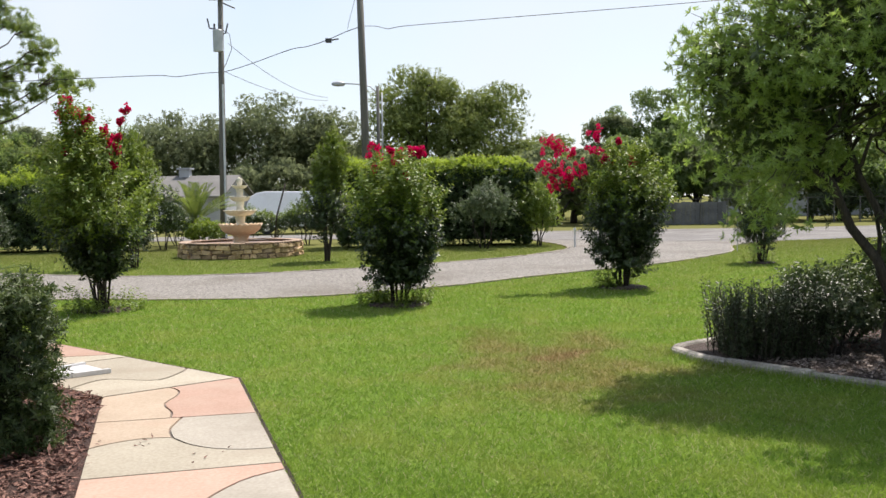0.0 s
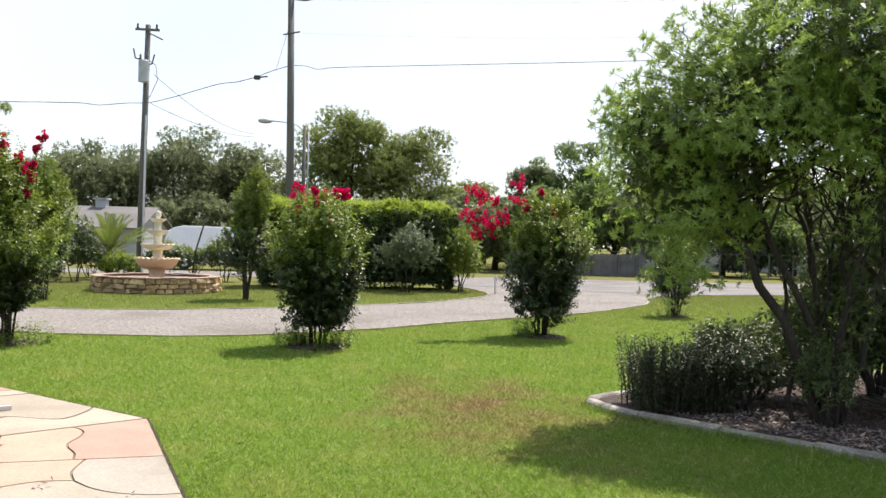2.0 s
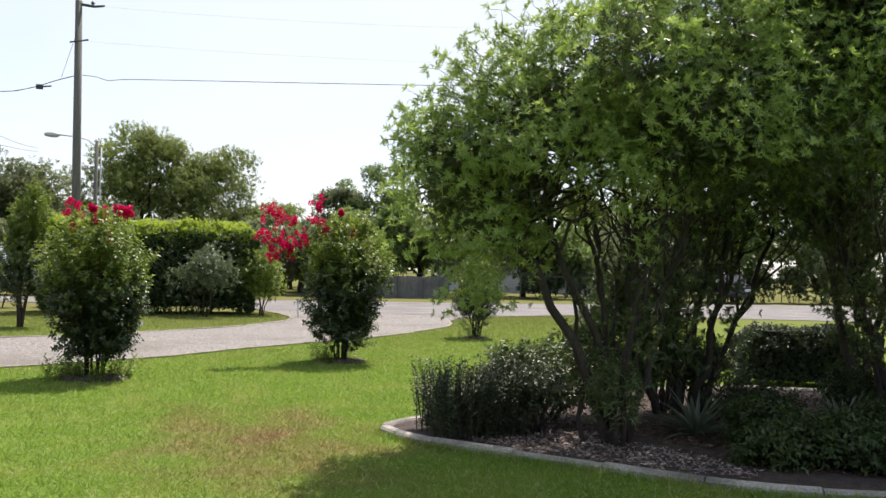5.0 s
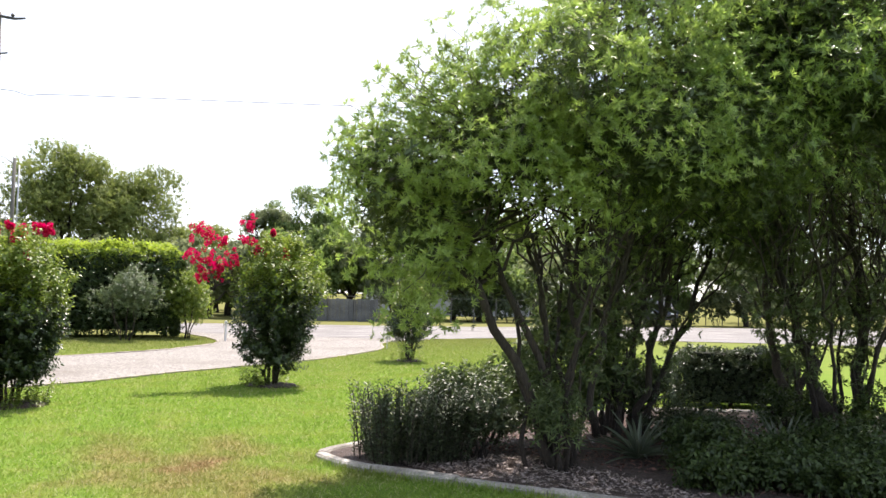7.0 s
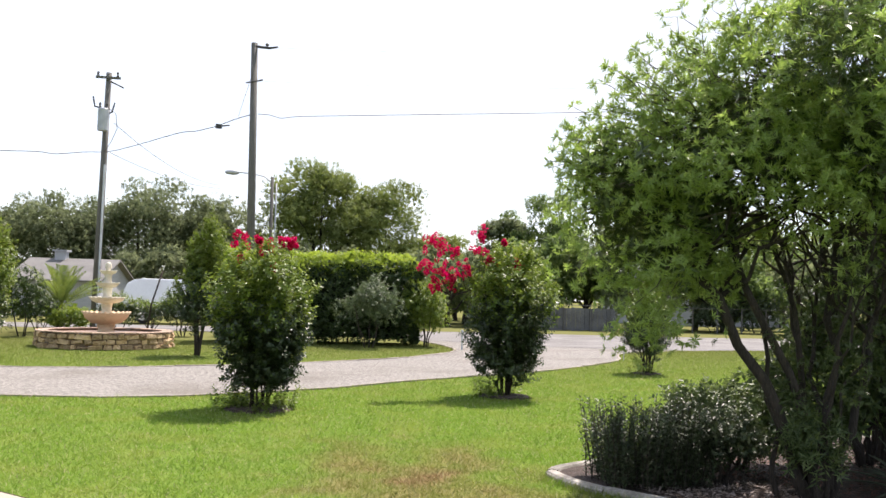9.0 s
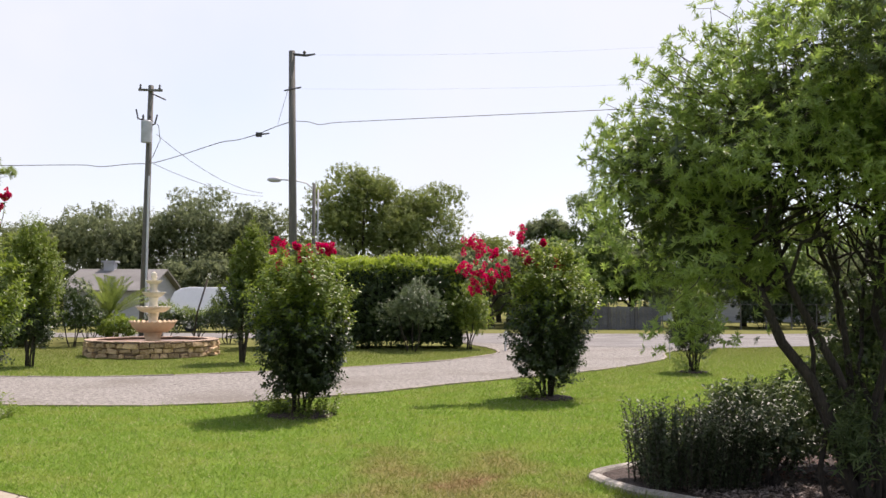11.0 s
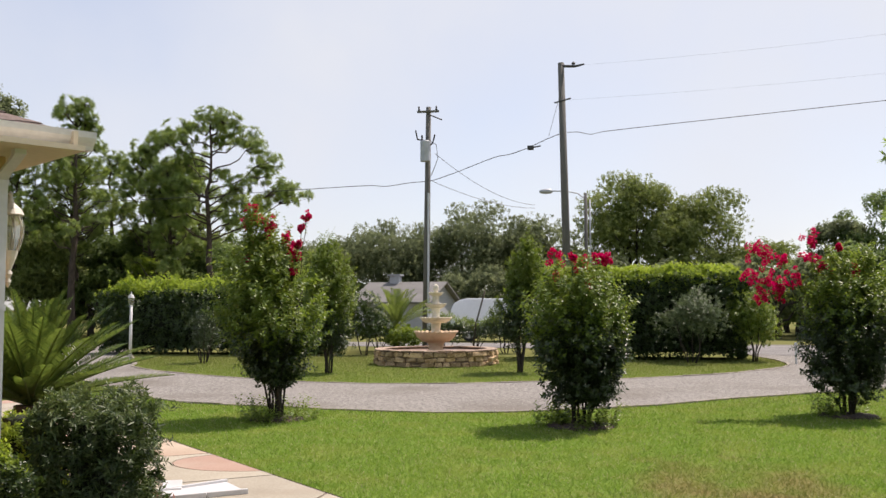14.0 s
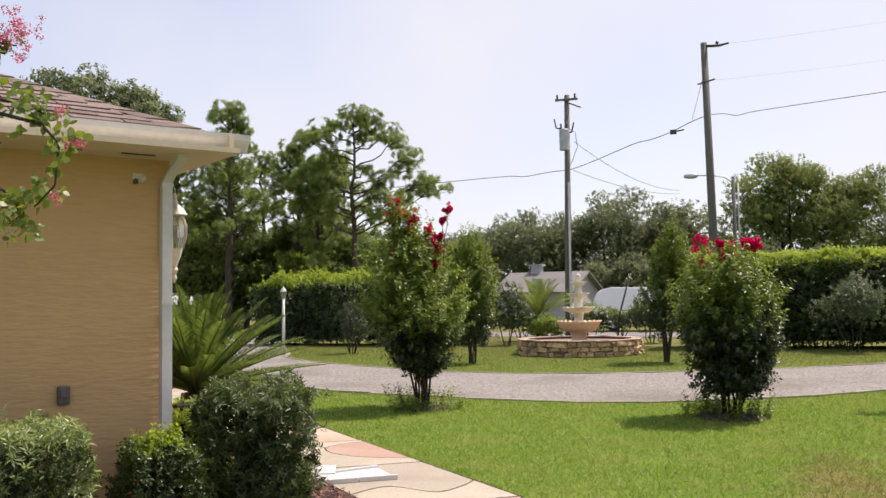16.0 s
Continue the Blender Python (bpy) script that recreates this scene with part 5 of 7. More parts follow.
# fittings on the near wall
sn = thing("security_light", "small cream motion sensor light under the soffit", "light fitting", *(CORNER - 0.20 * HOUSE_U), 2.38, DEG)
g = Geo()
g.box(0, -0.012, 0, 0.06, 0.024, 0.05)
part("base", g, M_LANTERN, sn, bevel=0.005)
g = Geo()
g.lathe([(0.012, -0.02), (0.022, -0.012), (0.022, 0.018), (0.012, 0.028)], 12)
part("sensor_head", g, M_LANTERN, sn, at=pose(0.012, -0.045, -0.012, 70, 0, 20))
g = Geo()
g.lathe([(0.008, -0.012), (0.015, -0.006), (0.017, 0.02), (0.013, 0.023)], 12)
part("lamp_head", g, M_DARK, sn, at=pose(-0.022, -0.04, -0.025, 110, 0, -20))
ol = thing("outlet_box", "dark grey weatherproof outlet box on the stucco wall", "outlet", *(CORNER - 0.62 * HOUSE_U), 1.10, DEG)
g = Geo()
g.box(0, -0.025, 0, 0.065, 0.05, 0.105)
part("box", g, M_OUTLET, ol, bevel=0.01)
g = Geo()
g.box(0, -0.055, 0.01, 0.05, 0.015, 0.05)
part("cover_flap", g, M_OUTLET, ol, bevel=0.006)
# wall lantern round the corner
ln = thing("wall_lantern", "cream carriage lantern with ribbed glass on the house wall", "wall lamp", *(CORNER - 0.36 * HOUSE_N), 2.06, DEG)
ln.matrix_basis = ln.matrix_basis @ Matrix.Scale(0.84, 4)
g = Geo()
g.lathe([(0.02, -0.24), (0.035, -0.20), (0.05, -0.16), (0.065, -0.10)], 12, 0.19, 0)
part("lower_cup", g, M_LANTERN, ln)
g = Geo()
g.lathe([(0.065, -0.10), (0.095, 0.0), (0.10, 0.08), (0.075, 0.16)], 12, 0.19, 0)
part("glass", g, M_LANTERNGLASS, ln, "ribbed clear glass")
g = Geo()
g.lathe([(0.085, 0.155), (0.10, 0.165), (0.075, 0.21), (0.03, 0.25), (0.015, 0.30), (0.02, 0.315), (0.004, 0.34)], 12, 0.19, 0)
part("cap", g, M_LANTERN, ln)
g = Geo()
g.lathe([(0.018, -0.24), (0.03, -0.27), (0.014, -0.30), (0.022, -0.33), (0.006, -0.37)], 10, 0.19, 0)
part("drop_finial", g, M_LANTERN, ln)
for k in range(6):
    a = k * math.pi / 3
    c, n_ = math.cos(a), math.sin(a)
    g = Geo()
    g.tube([(0.19 + 0.067 * c, 0.067 * n_, -0.10), (0.19 + 0.098 * c, 0.098 * n_, 0.0), (0.19 + 0.103 * c, 0.103 * n_, 0.08), (0.19 + 0.078 * c, 0.078 * n_, 0.16)], [0.005] * 4, 5)
    part("glazing_bar", g, M_LANTERN, ln)
g = Geo()
g.tube([(0, 0, -0.05), (0.08, 0, -0.16), (0.14, 0, -0.20), (0.19, 0, -0.20)], [0.012] * 4, 6)
part("arm", g, M_LANTERN, ln)
g = Geo()
g.box(0.012, 0, -0.06, 0.024, 0.10, 0.2)
part("wall_plate", g, M_LANTERN, ln, bevel=0.006)

# ---- fountain ----
FX, FY = -4.17, 26.35
fountain = thing("fountain", "four-tier cast stone garden fountain in a dry-laid stone ring", "fountain", FX, FY)
R, RH = 1.76, 0.44
g = Geo()
g.lathe([(R - 0.03, 0.0), (R - 0.05, RH - 0.03), (R - 0.25, RH - 0.03), (R - 0.25, RH - 0.16), (0.05, RH - 0.16)], 48)
ring = part("basin_ring", g, M_MORTAR, fountain, "dark mortar behind the stones")
rs = random.Random(8)
meshes = []
for k in range(6):
    g = Geo()
    g.box(0, 0, 0, 0.245, 0.13, 0.098, taper=rs.uniform(0.8, 0.98))
    v = g.v[0]
    v += np.array([[rs.uniform(-0.016, 0.016) for _ in range(3)] for _ in range(8)])
    me = g.mesh("stone", bevel=0.018)
    me.materials.append(M_STONE)
    meshes.append(me)
for c in range(3):
    a = rs.uniform(0, 0.2)
    end = a + 2 * math.pi
    while a < end - 0.06:
        wide = min(rs.choice((0.14, 0.20, 0.26, 0.32, 0.40)) * rs.uniform(0.9, 1.1), (end - a) * R)
        pair = wide < 0.3 and rs.random() < 0.3
        mid = a + wide / R / 2
        for k in range(2 if pair else 1):
            ob = put("stone", rs.choice(meshes), None, ring)
            rr = R - 0.05 + rs.uniform(-0.045, 0.05)
            hgt = 0.60 if pair else rs.uniform(1.12, 1.36)
            zc = 0.07 + c * 0.137 + ((k - 0.5) * 0.066 if pair else 0) + rs.uniform(-0.01, 0.01)
            ob.matrix_basis = pose(rr * math.cos(mid), rr * math.sin(mid), zc, rs.uniform(-8, 8), rs.uniform(-6, 6),
                                   math.degrees(mid) + 90 + rs.uniform(-6, 6)) @ Matrix.Diagonal((wide / 0.245 * rs.uniform(0.9, 0.98), 1, hgt, 1))
        a += wide / R
g = Geo()
g.box(0, 0, 0, 0.36, 0.30, 0.034)
capme = g.mesh("cap_stone", bevel=0.01)
capme.materials.append(M_CAP)
for k in range(30):
    a = 2 * math.pi * k / 30
    ob = put("cap_stone", capme, None, ring)
    ob.matrix_basis = pose((R - 0.13) * math.cos(a), (R - 0.13) * math.sin(a), RH + rs.uniform(-0.005, 0.006), 0, 0, math.degrees(a) + 90) @ Matrix.Diagonal((rs.uniform(0.93, 0.99), 1, 1, 1))
g = Geo()
g.lathe([(R - 0.27, RH - 0.14), (R - 0.27, RH - 0.06), (0.05, RH - 0.06)], 40)
part("basin_bed", g, M_WATER, fountain, "dry reddish basin floor")


def tier(z, rim, r, h, name, mat_, stem_r, petals):
    """A scalloped bowl whose rim stands at the height rim, on a turned stem that rises from z."""
    b = rim - h
    g = Geo()
    g.lathe([(stem_r * 1.35, z), (stem_r * 1.35, z + 0.03), (stem_r, z + 0.06), (stem_r * 0.85, (z + b) / 2), (stem_r, b - 0.02), (stem_r * 1.1, b + 0.01)], 20)
    part("pedestal", g, mat_, fountain, smooth=True)
    g = Geo()
    g.lathe([(stem_r * 0.9, b), (r * 0.62, b + h * 0.10), (r * 0.86, b + h * 0.5), (r * 0.93, b + h * 0.82), (r, b + h), (r * 0.96, b + h * 1.02), (r * 0.82, b + h * 0.75), (0.05, b + h * 0.6)], petals * 4,
            scallop={4: (h * 0.07, petals), 5: (h * 0.07, petals), 3: (h * 0.03, petals)})
    part(name, g, mat_, fountain, smooth=True)
    return b + h * 0.6


z = tier(RH - 0.12, 0.94, 0.64, 0.32, "bowl", M_BOWL, 0.24, 26)
z = tier(z, 1.35, 0.48, 0.17, "bowl", M_BOWLTOP, 0.15, 20)
z = tier(z, 1.75, 0.32, 0.14, "bowl", M_BOWLTOP, 0.13, 16)
z = tier(z, 2.08, 0.235, 0.10, "bowl", M_BOWLTOP, 0.11, 12)
g = Geo()
g.lathe([(0.09, z), (0.06, z + 0.08), (0.10, z + 0.13), (0.08, z + 0.18), (0.09, z + 0.22), (0.02, z + 0.28)], 14)
part("finial", g, M_BOWLTOP, fountain, smooth=True)

# ---- utility poles, wires, lamps ----
def utility_pole(label, x, y, h, lean, r=0.15):
    t = thing("utility_pole", label, "utility pole", x, y, group="utility poles")
    g = Geo()
    g.tube([(0, 0, 0), (lean * 0.5, 0, h * 0.5), (lean, 0, h)], [r, r * 0.88, r * 0.72], 12)
    part("pole", g, M_POLE, t, smooth=True)
    return t


P1, P2 = (-6.55, 38.0), (-0.42, 31.5)
P1H, P2H = 10.22, 10.12
p1 = utility_pole("weathered grey wooden utility pole carrying a transformer", *P1, P1H, 0.14)
g = Geo()
g.box(0.14, -0.14, P1H - 0.22, 0.95, 0.07, 0.09)
part("crossarm", g, M_POLE, p1)
g = Geo()
g.tube([(0.2, -0.1, P1H - 0.35), (0.75, -0.15, P1H - 0.6)], [0.03, 0.03], 6)
part("bracket", g, M_DARK, p1)
for dx in (-0.25, 0.5):
    g = Geo()
    g.lathe([(0.03, P1H - 0.18), (0.055, P1H - 0.14), (0.03, P1H - 0.08), (0.05, P1H - 0.03), (0.02, P1H + 0.02)], 10, dx, -0.14)
    part("insulator", g, M_DARK, p1)
g = Geo()
g.lathe([(0.0, 7.80), (0.21, 7.82), (0.215, 8.66), (0.19, 8.70), (0.05, 8.74)], 18, 0.06, -0.36)
tr = part("transformer", g, M_STEEL, p1, "pale grey transformer can", smooth=False)
for dx in (-0.1, 0.16):
    g = Geo()
    g.lathe([(0.04, 8.70), (0.06, 8.76), (0.03, 8.82), (0.05, 8.88), (0.02, 8.95)], 8, dx + 0.02, -0.36)
    part("bushing", g, M_DARK, tr)
for dx, z0 in ((-0.30, 8.8), (0.36, 8.6)):
    g = Geo()
    g.tube([(0.1, -0.15, z0 - 0.1), (dx, -0.25, z0), (dx * 1.25, -0.25, z0 + 0.38)], [0.02, 0.035, 0.03], 6)
    part("fuse_cutout", g, M_DARK, p1)
g = Geo()
g.tube([(0.1, -0.4, 8.8), (0.55, -0.5, 8.5), (0.62, -0.5, 7.9), (0.35, -0.35, 7.3), (0.12, -0.16, 7.0)], [0.013] * 5, 5)
part("drop_lead", g, M_WIRE, p1)
g = Geo()
g.tube([(0.13, -0.16, 0.1), (0.16, -0.15, 6.5)], [0.045, 0.045], 6)
part("conduit", g, M_STEEL, p1)

p2 = utility_pole("tall weathered grey wooden utility pole with a service line", *P2, P2H, -0.18)
g = Geo()
g.tube([(-0.16, -0.05, P2H - 0.12), (0.30, -0.1, P2H - 0.16), (0.62, -0.1, P2H - 0.10)], [0.05, 0.045, 0.03], 7)
part("insulator_arm", g, M_DARK, p2)
g = Geo()
g.lathe([(0.04, P2H - 0.10), (0.07, P2H - 0.05), (0.03, P2H)], 10, 0.25, -0.1)
part("insulator", g, M_DARK, p2)
g = Geo()
g.tube([(-0.42, -0.12, P2H - 1.42), (0.15, -0.12, P2H - 1.28)], [0.025, 0.03], 6)
part("spool_bracket", g, M_DARK, p2)


def wire(name, label, a, b, sag, r=0.012, n=24, wiggle=0.0, seed=1):
    rng = np.random.default_rng(seed)
    t = np.linspace(0, 1, n)[:, None]
    p = np.asarray(a) * (1 - t) + np.asarray(b) * t
    p[:, 2] -= sag * 4 * (t * (1 - t))[:, 0]
    g = Geo()
    g.tube(p, [r] * n, 5)
    return tagged(part(name, g, M_WIRE, None, smooth=True), label, "cable", group="overhead cables")


def bent_wire(label, pts, r=0.015):
    pts3 = np.array(pts, float)
    s = np.linspace(0, 1, len(pts3))
    u = np.linspace(0, 1, 40)
    p = np.stack([np.interp(u, s, pts3[:, j]) for j in range(3)], 1)
    for _ in range(2):
        p[1:-1] = (p[:-2] + 2 * p[1:-1] + p[2:]) / 4
    g = Geo()
    g.tube(p, [r] * 40, 5)
    return tagged(part("service_cable", g, M_WIRE, None, smooth=True), label, "cable", group="overhead cables")


A1 = np.array([P1[0] + 0.1, P1[1], 7.02])
A2 = np.array([P2[0] - 0.1, P2[1], 7.68])
bent_wire("slack dark service cable between the two poles", [A1 + (0, 0, 0), A1 * 0.92 + A2 * 0.08 + (0, 0, -0.05), A1 * 0.75 + A2 * 0.25 + (0, 0, -0.05), A1 * 0.45 + A2 * 0.55 + (0, 0, 0.02),
          A1 * 0.35 + A2 * 0.65 + (0, 0, -0.10), A1 * 0.22 + A2 * 0.78 + (0, 0, -0.10), A1 * 0.12 + A2 * 0.88 + (0, 0, -0.02), A1 * 0.05 + A2 * 0.95 + (0, 0, 0), A2])
bx = thing("splice_box", "dark cable splice box hanging on the service line", "cable box", *(A1 * 0.2 + A2 * 0.8 + (0, 0, -0.14)))
g = Geo()
g.box(-0.05, 0, 0, 0.22, 0.14, 0.15)
part("housing", g, M_DARK, bx, bevel=0.01)
g = Geo()
g.tube([(0.06, 0, 0.02), (0.32, 0, 0.06)], [0.03, 0.025], 6)
part("cable_clamp", g, M_DARK, bx)
bent_wire("dark service cable running off over the road", [A2 + (0.1, 0, 0), A2 + (0.5, 0.1, 0.02), A2 + (0.9, 0.2, -0.07), A2 + (1.4, 0.3, 0.06), A2 + (12, -2.0, 0.45), A2 + (30, -6, 1.4)], 0.012)
bent_wire("dark service cable running off past the pines", [A1, A1 + (-0.7, 0, -0.03), A1 + (-1.9, 0.2, -0.16), A1 + (-2.6, 0.3, -0.06), A1 + (-16, 3, -0.2), A1 + (-40, 8, 0.6)], 0.015)
wire("cable", "thin pale cable towards the street lamp", A1 + (0.3, 0, 1.2), (-3.0, 58, 8.2), 0.5, 0.012)
wire("cable", "thin pale cable towards the street lamp", A1 + (0.2, 0, 0.0), (-3.0, 58, 8.0), 0.3, 0.012)
wire("cable", "thin high cable from the pole top", (P2[0] + 0.6, P2[1], P2H - 0.1), (P2[0] + 34, P2[1] - 6, P2H + 2.6), 0.8, 0.002)
wire("cable", "thin high cable from the pole", (P2[0] + 0.2, P2[1], P2H - 1.3), (P2[0] + 34, P2[1] - 6, P2H + 0.9), 0.7, 0.002)
wire("guy_lead", "thin slack lead hanging beside the pole", (P2[0] - 0.16, P2[1] - 0.1, P2H - 0.9), (P2[0] - 0.62, P2[1] - 0.2, P2H - 2.6), 0.0, 0.007, 8)

LX_, LY_ = 0.20, 59.0
sl = thing("street_lamp", "grey street lamp on a slim pole with a long arm", "street lamp", LX_, LY_)
g = Geo()
g.tube([(0, 0, 0), (0, 0, 9.0)], [0.13, 0.10], 9)
part("pole", g, M_POLE, sl, smooth=True)
g = Geo()
g.tube([(0.25, -0.1, 3.0), (0.27, -0.1, 8.6)], [0.05, 0.05], 7)
part("conduit", g, M_STEEL, sl, smooth=True)
g = Geo()
g.tube([(0, 0, 8.6), (-0.5, 0, 9.0), (-1.2, 0, 9.15), (-2.2, 0, 9.2)], [0.04] * 4, 7)
part("arm", g, M_STEEL, sl, smooth=True)
g = Geo()
g.lathe([(0.06, -0.42), (0.13, -0.30), (0.17, 0.0), (0.15, 0.30), (0.07, 0.45)], 12)
part("lamp_head", g, M_STEEL, sl, "pale grey lamp head", smooth=True, at=pose(-2.55, 0, 9.18, 0, 90, 0))

lp = thing("lamp_post", "white garden lamp post with a small lantern", "lamp post", -12.95, 24.95)
g = Geo()
g.tube([(0, 0, 0), (0, 0, 1.72)], [0.048, 0.04], 10)
part("post", g, M_WHITE, lp, smooth=True)
g = Geo()
g.lathe([(0.03, 1.72), (0.065, 1.76), (0.085, 1.92), (0.085, 1.94)], 10)
part("lantern_glass", g, M_LANTERNGLASS, lp)
g = Geo()
g.lathe([(0.10, 1.94), (0.06, 2.02), (0.02, 2.06), (0.012, 2.12)], 10)
part("lantern_cap", g, M_WHITE, lp)
mk = thing("marker_post", "short white marker post at the tip of the island", "post", 6.05, 27.4)
g = Geo()
g.box(0, 0, 0.28, 0.06, 0.06, 0.56)
part("post", g, M_WHITE, mk, bevel=0.01)
g = Geo()
g.box(0, 0, 0.59, 0.09, 0.09, 0.06, taper=0.5)
part("cap", g, M_WHITE, mk)
st = thing("drive_stake", "thin metal stake at the edge of the drive", "stake", 9.75, 23.6)
g = Geo()
g.tube([(0, 0, 0), (0.01, 0, 1.15)], [0.012, 0.012], 6)
part("rod", g, M_STEEL, st)


# ---- vehicles and buildings across the road ----
def vehicle(name, label, x, y, rz, length, width, profile, window, paint, wheel_r=0.36, lights=True, zoff=0.02):
    """profile: side outline (along, height) of the body; window: outline of the side glass."""
    t = thing(name, label, "vehicle", x, y, zoff, rz)
    g = Geo()
    n = len(profile)
    rows = []
    for s, k in ((-1, 1.0), (1, 1.0)):
        for a, z in profile:
            inset = 0.0 if z < 1.0 else (z - 1.0) * 0.16
            rows.append((a, s * (width / 2 - inset), z))
    g.add(rows, [tuple(range(n)), tuple(range(2 * n - 1, n - 1, -1))] + [((i + 1) % n, i, n + i, n + (i + 1) % n) for i in range(n)])
    body = part("body", g, paint, t, bevel=0.05)
    for s in (-1, 1):
        for w in window:
            g = Geo()
            m = len(w)
            vs = [(a, s * (width / 2 - max(0, (z - 1.0) * 0.16) + 0.006), z) for a, z in w]
            g.add(vs, [tuple(range(m)) if s < 0 else tuple(range(m - 1, -1, -1))])
            part("side_window", g, M_GLASS, t)
    for a in (-length * 0.32, length * 0.31):
        for s in (-1, 1):
            g = Geo()
            g.lathe([(wheel_r * 0.62, -0.11), (wheel_r, -0.09), (wheel_r, 0.09), (wheel_r * 0.62, 0.11)], 20)
            wob = part("wheel", g, M_TYRE, t, smooth=False, at=pose(a, s * (width / 2 - 0.10), wheel_r, 90, 0, 0))
            g = Geo()
            g.lathe([(wheel_r * 0.6, -0.118), (wheel_r * 0.2, -0.10), (wheel_r * 0.2, 0.10), (wheel_r * 0.6, 0.118)], 12)
            part("rim", g, M_CHROME, wob)
    return t


van = vehicle("van", "white panel van parked beyond the hedge", -3.8, 44.6, 3, 5.2, 1.95,
              [(-2.6, 0.35), (2.5, 0.35), (2.62, 0.8), (2.4, 1.05), (1.9, 1.25), (1.35, 1.95), (0.9, 2.05), (-1.7, 2.08), (-2.15, 2.0), (-2.42, 1.82), (-2.56, 1.5), (-2.62, 1.1)],
              [[(1.0, 1.25), (1.75, 1.25), (1.3, 1.85), (1.0, 1.88)]], M_VANWHITE)
suv = vehicle("suv", "dark parked sport utility vehicle at the roadside", 35.6, 43.9, -118, 4.7, 1.9,
              [(-2.35, 0.4), (2.3, 0.4), (2.38, 0.75), (2.25, 1.02), (1.15, 1.12), (0.45, 1.68), (0.1, 1.76), (-1.9, 1.76), (-2.3, 1.15)],
              [[(-0.6, 1.14), (0.85, 1.14), (0.35, 1.6), (-0.6, 1.64)], [(-1.9, 1.16), (-0.7, 1.14), (-0.7, 1.64), (-1.75, 1.64)]], M_SUVPAINT)
g = Geo()
g.add([(0.52, -0.72, 1.64), (0.52, 0.72, 1.64), (1.16, 0.84, 1.17), (1.16, -0.84, 1.17)], [(3, 2, 1, 0)])
part("windscreen", g, M_GLASS, suv, at=pose(0.03, 0, 0.02))
g = Geo()
g.add([(-1.96, -0.72, 1.70), (-1.96, 0.72, 1.70), (-2.30, 0.84, 1.2), (-2.30, -0.84, 1.2)], [(0, 1, 2, 3)])
part("rear_window", g, M_GLASS, suv, at=pose(-0.02, 0, 0.0))
for s in (-1, 1):
    g = Geo()
    g.box(2.34, s * 0.68, 0.82, 0.06, 0.34, 0.14)
    part("headlight", g, M_CHROME, suv, bevel=0.01)
    g = Geo()
    g.box(-2.33, s * 0.76, 0.98, 0.05, 0.16, 0.26)
    part("tail_light", g, M_REDLIGHT, suv, bevel=0.01)


def far_house(label, x, y, rz, sx, sy, wall_h, ridge, roof_mat, wall_mat, windows=((0.0, 1.0),), chimney=None):
    t = thing("neighbour_house", label, "house", x, y, 0, rz)
    g = Geo()
    g.box(0, 0, wall_h / 2, sx, sy, wall_h)
    g.add([(-sx / 2, -sy / 2, wall_h), (-sx / 2, sy / 2, wall_h), (-sx / 2, 0, ridge), (sx / 2, -sy / 2, wall_h), (sx / 2, sy / 2, wall_h), (sx / 2, 0, ridge)],
          [(0, 2, 1), (3, 4, 5)])
    part("wall", g, wall_mat, t)
    o = 0.35
    k = (ridge - wall_h) / (sy / 2)
    for s in (-1, 1):
        g = Geo()
        e = s * (sy / 2 + o)
        ze = wall_h - k * o
        vs = [(-sx / 2 - o, e, ze), (sx / 2 + o, e, ze), (sx / 2 + o, 0, ridge), (-sx / 2 - o, 0, ridge)]
        vs = [(a, b, c + 0.02) for a, b, c in vs] + [(a, b, c + 0.12) for a, b, c in vs]
        g.add(vs, [(3, 2, 1, 0), (4, 5, 6, 7), (0, 1, 5, 4), (1, 2, 6, 5), (2, 3, 7, 6), (3, 0, 4, 7)])
        part("roof", g, roof_mat, t)
    for wx, wz in windows:
        g = Geo()
        g.box(wx, -sy / 2 - 0.02, wz + 0.3, 1.1, 0.06, 1.1)
        wob = part("window", g, M_HOUSEWHITE, t)
        g = Geo()
        g.box(wx, -sy / 2 - 0.055, wz + 0.3, 0.95, 0.02, 0.95)
        part("pane", g, M_GLASS, wob)
    if chimney:
        g = Geo()
        g.box(*chimney, ridge + 0.10, 0.62, 0.55, 0.8)
        ch = part("chimney", g, M_HOUSEWHITE, t, bevel=0.02)
        g = Geo()
        g.box(*chimney, ridge + 0.55, 0.85, 0.75, 0.10)
        part("chimney_cap", g, M_HOUSEWHITE, ch)
    return t


far_house("pale neighbour house with a grey gable roof and chimney", -10.9, 56.0, -8, 4.5, 6.2, 2.0, 3.15, M_ROOFGREY, M_HOUSEWHITE, (), (-0.8, 0.0))
far_house("low pale house behind the trees across the road", 34, 66, 12, 14, 8, 2.6, 4.2, M_ROOFGREY, M_HOUSEWHITE, ((-4, 0.9), (0, 0.9), (4, 0.9)))

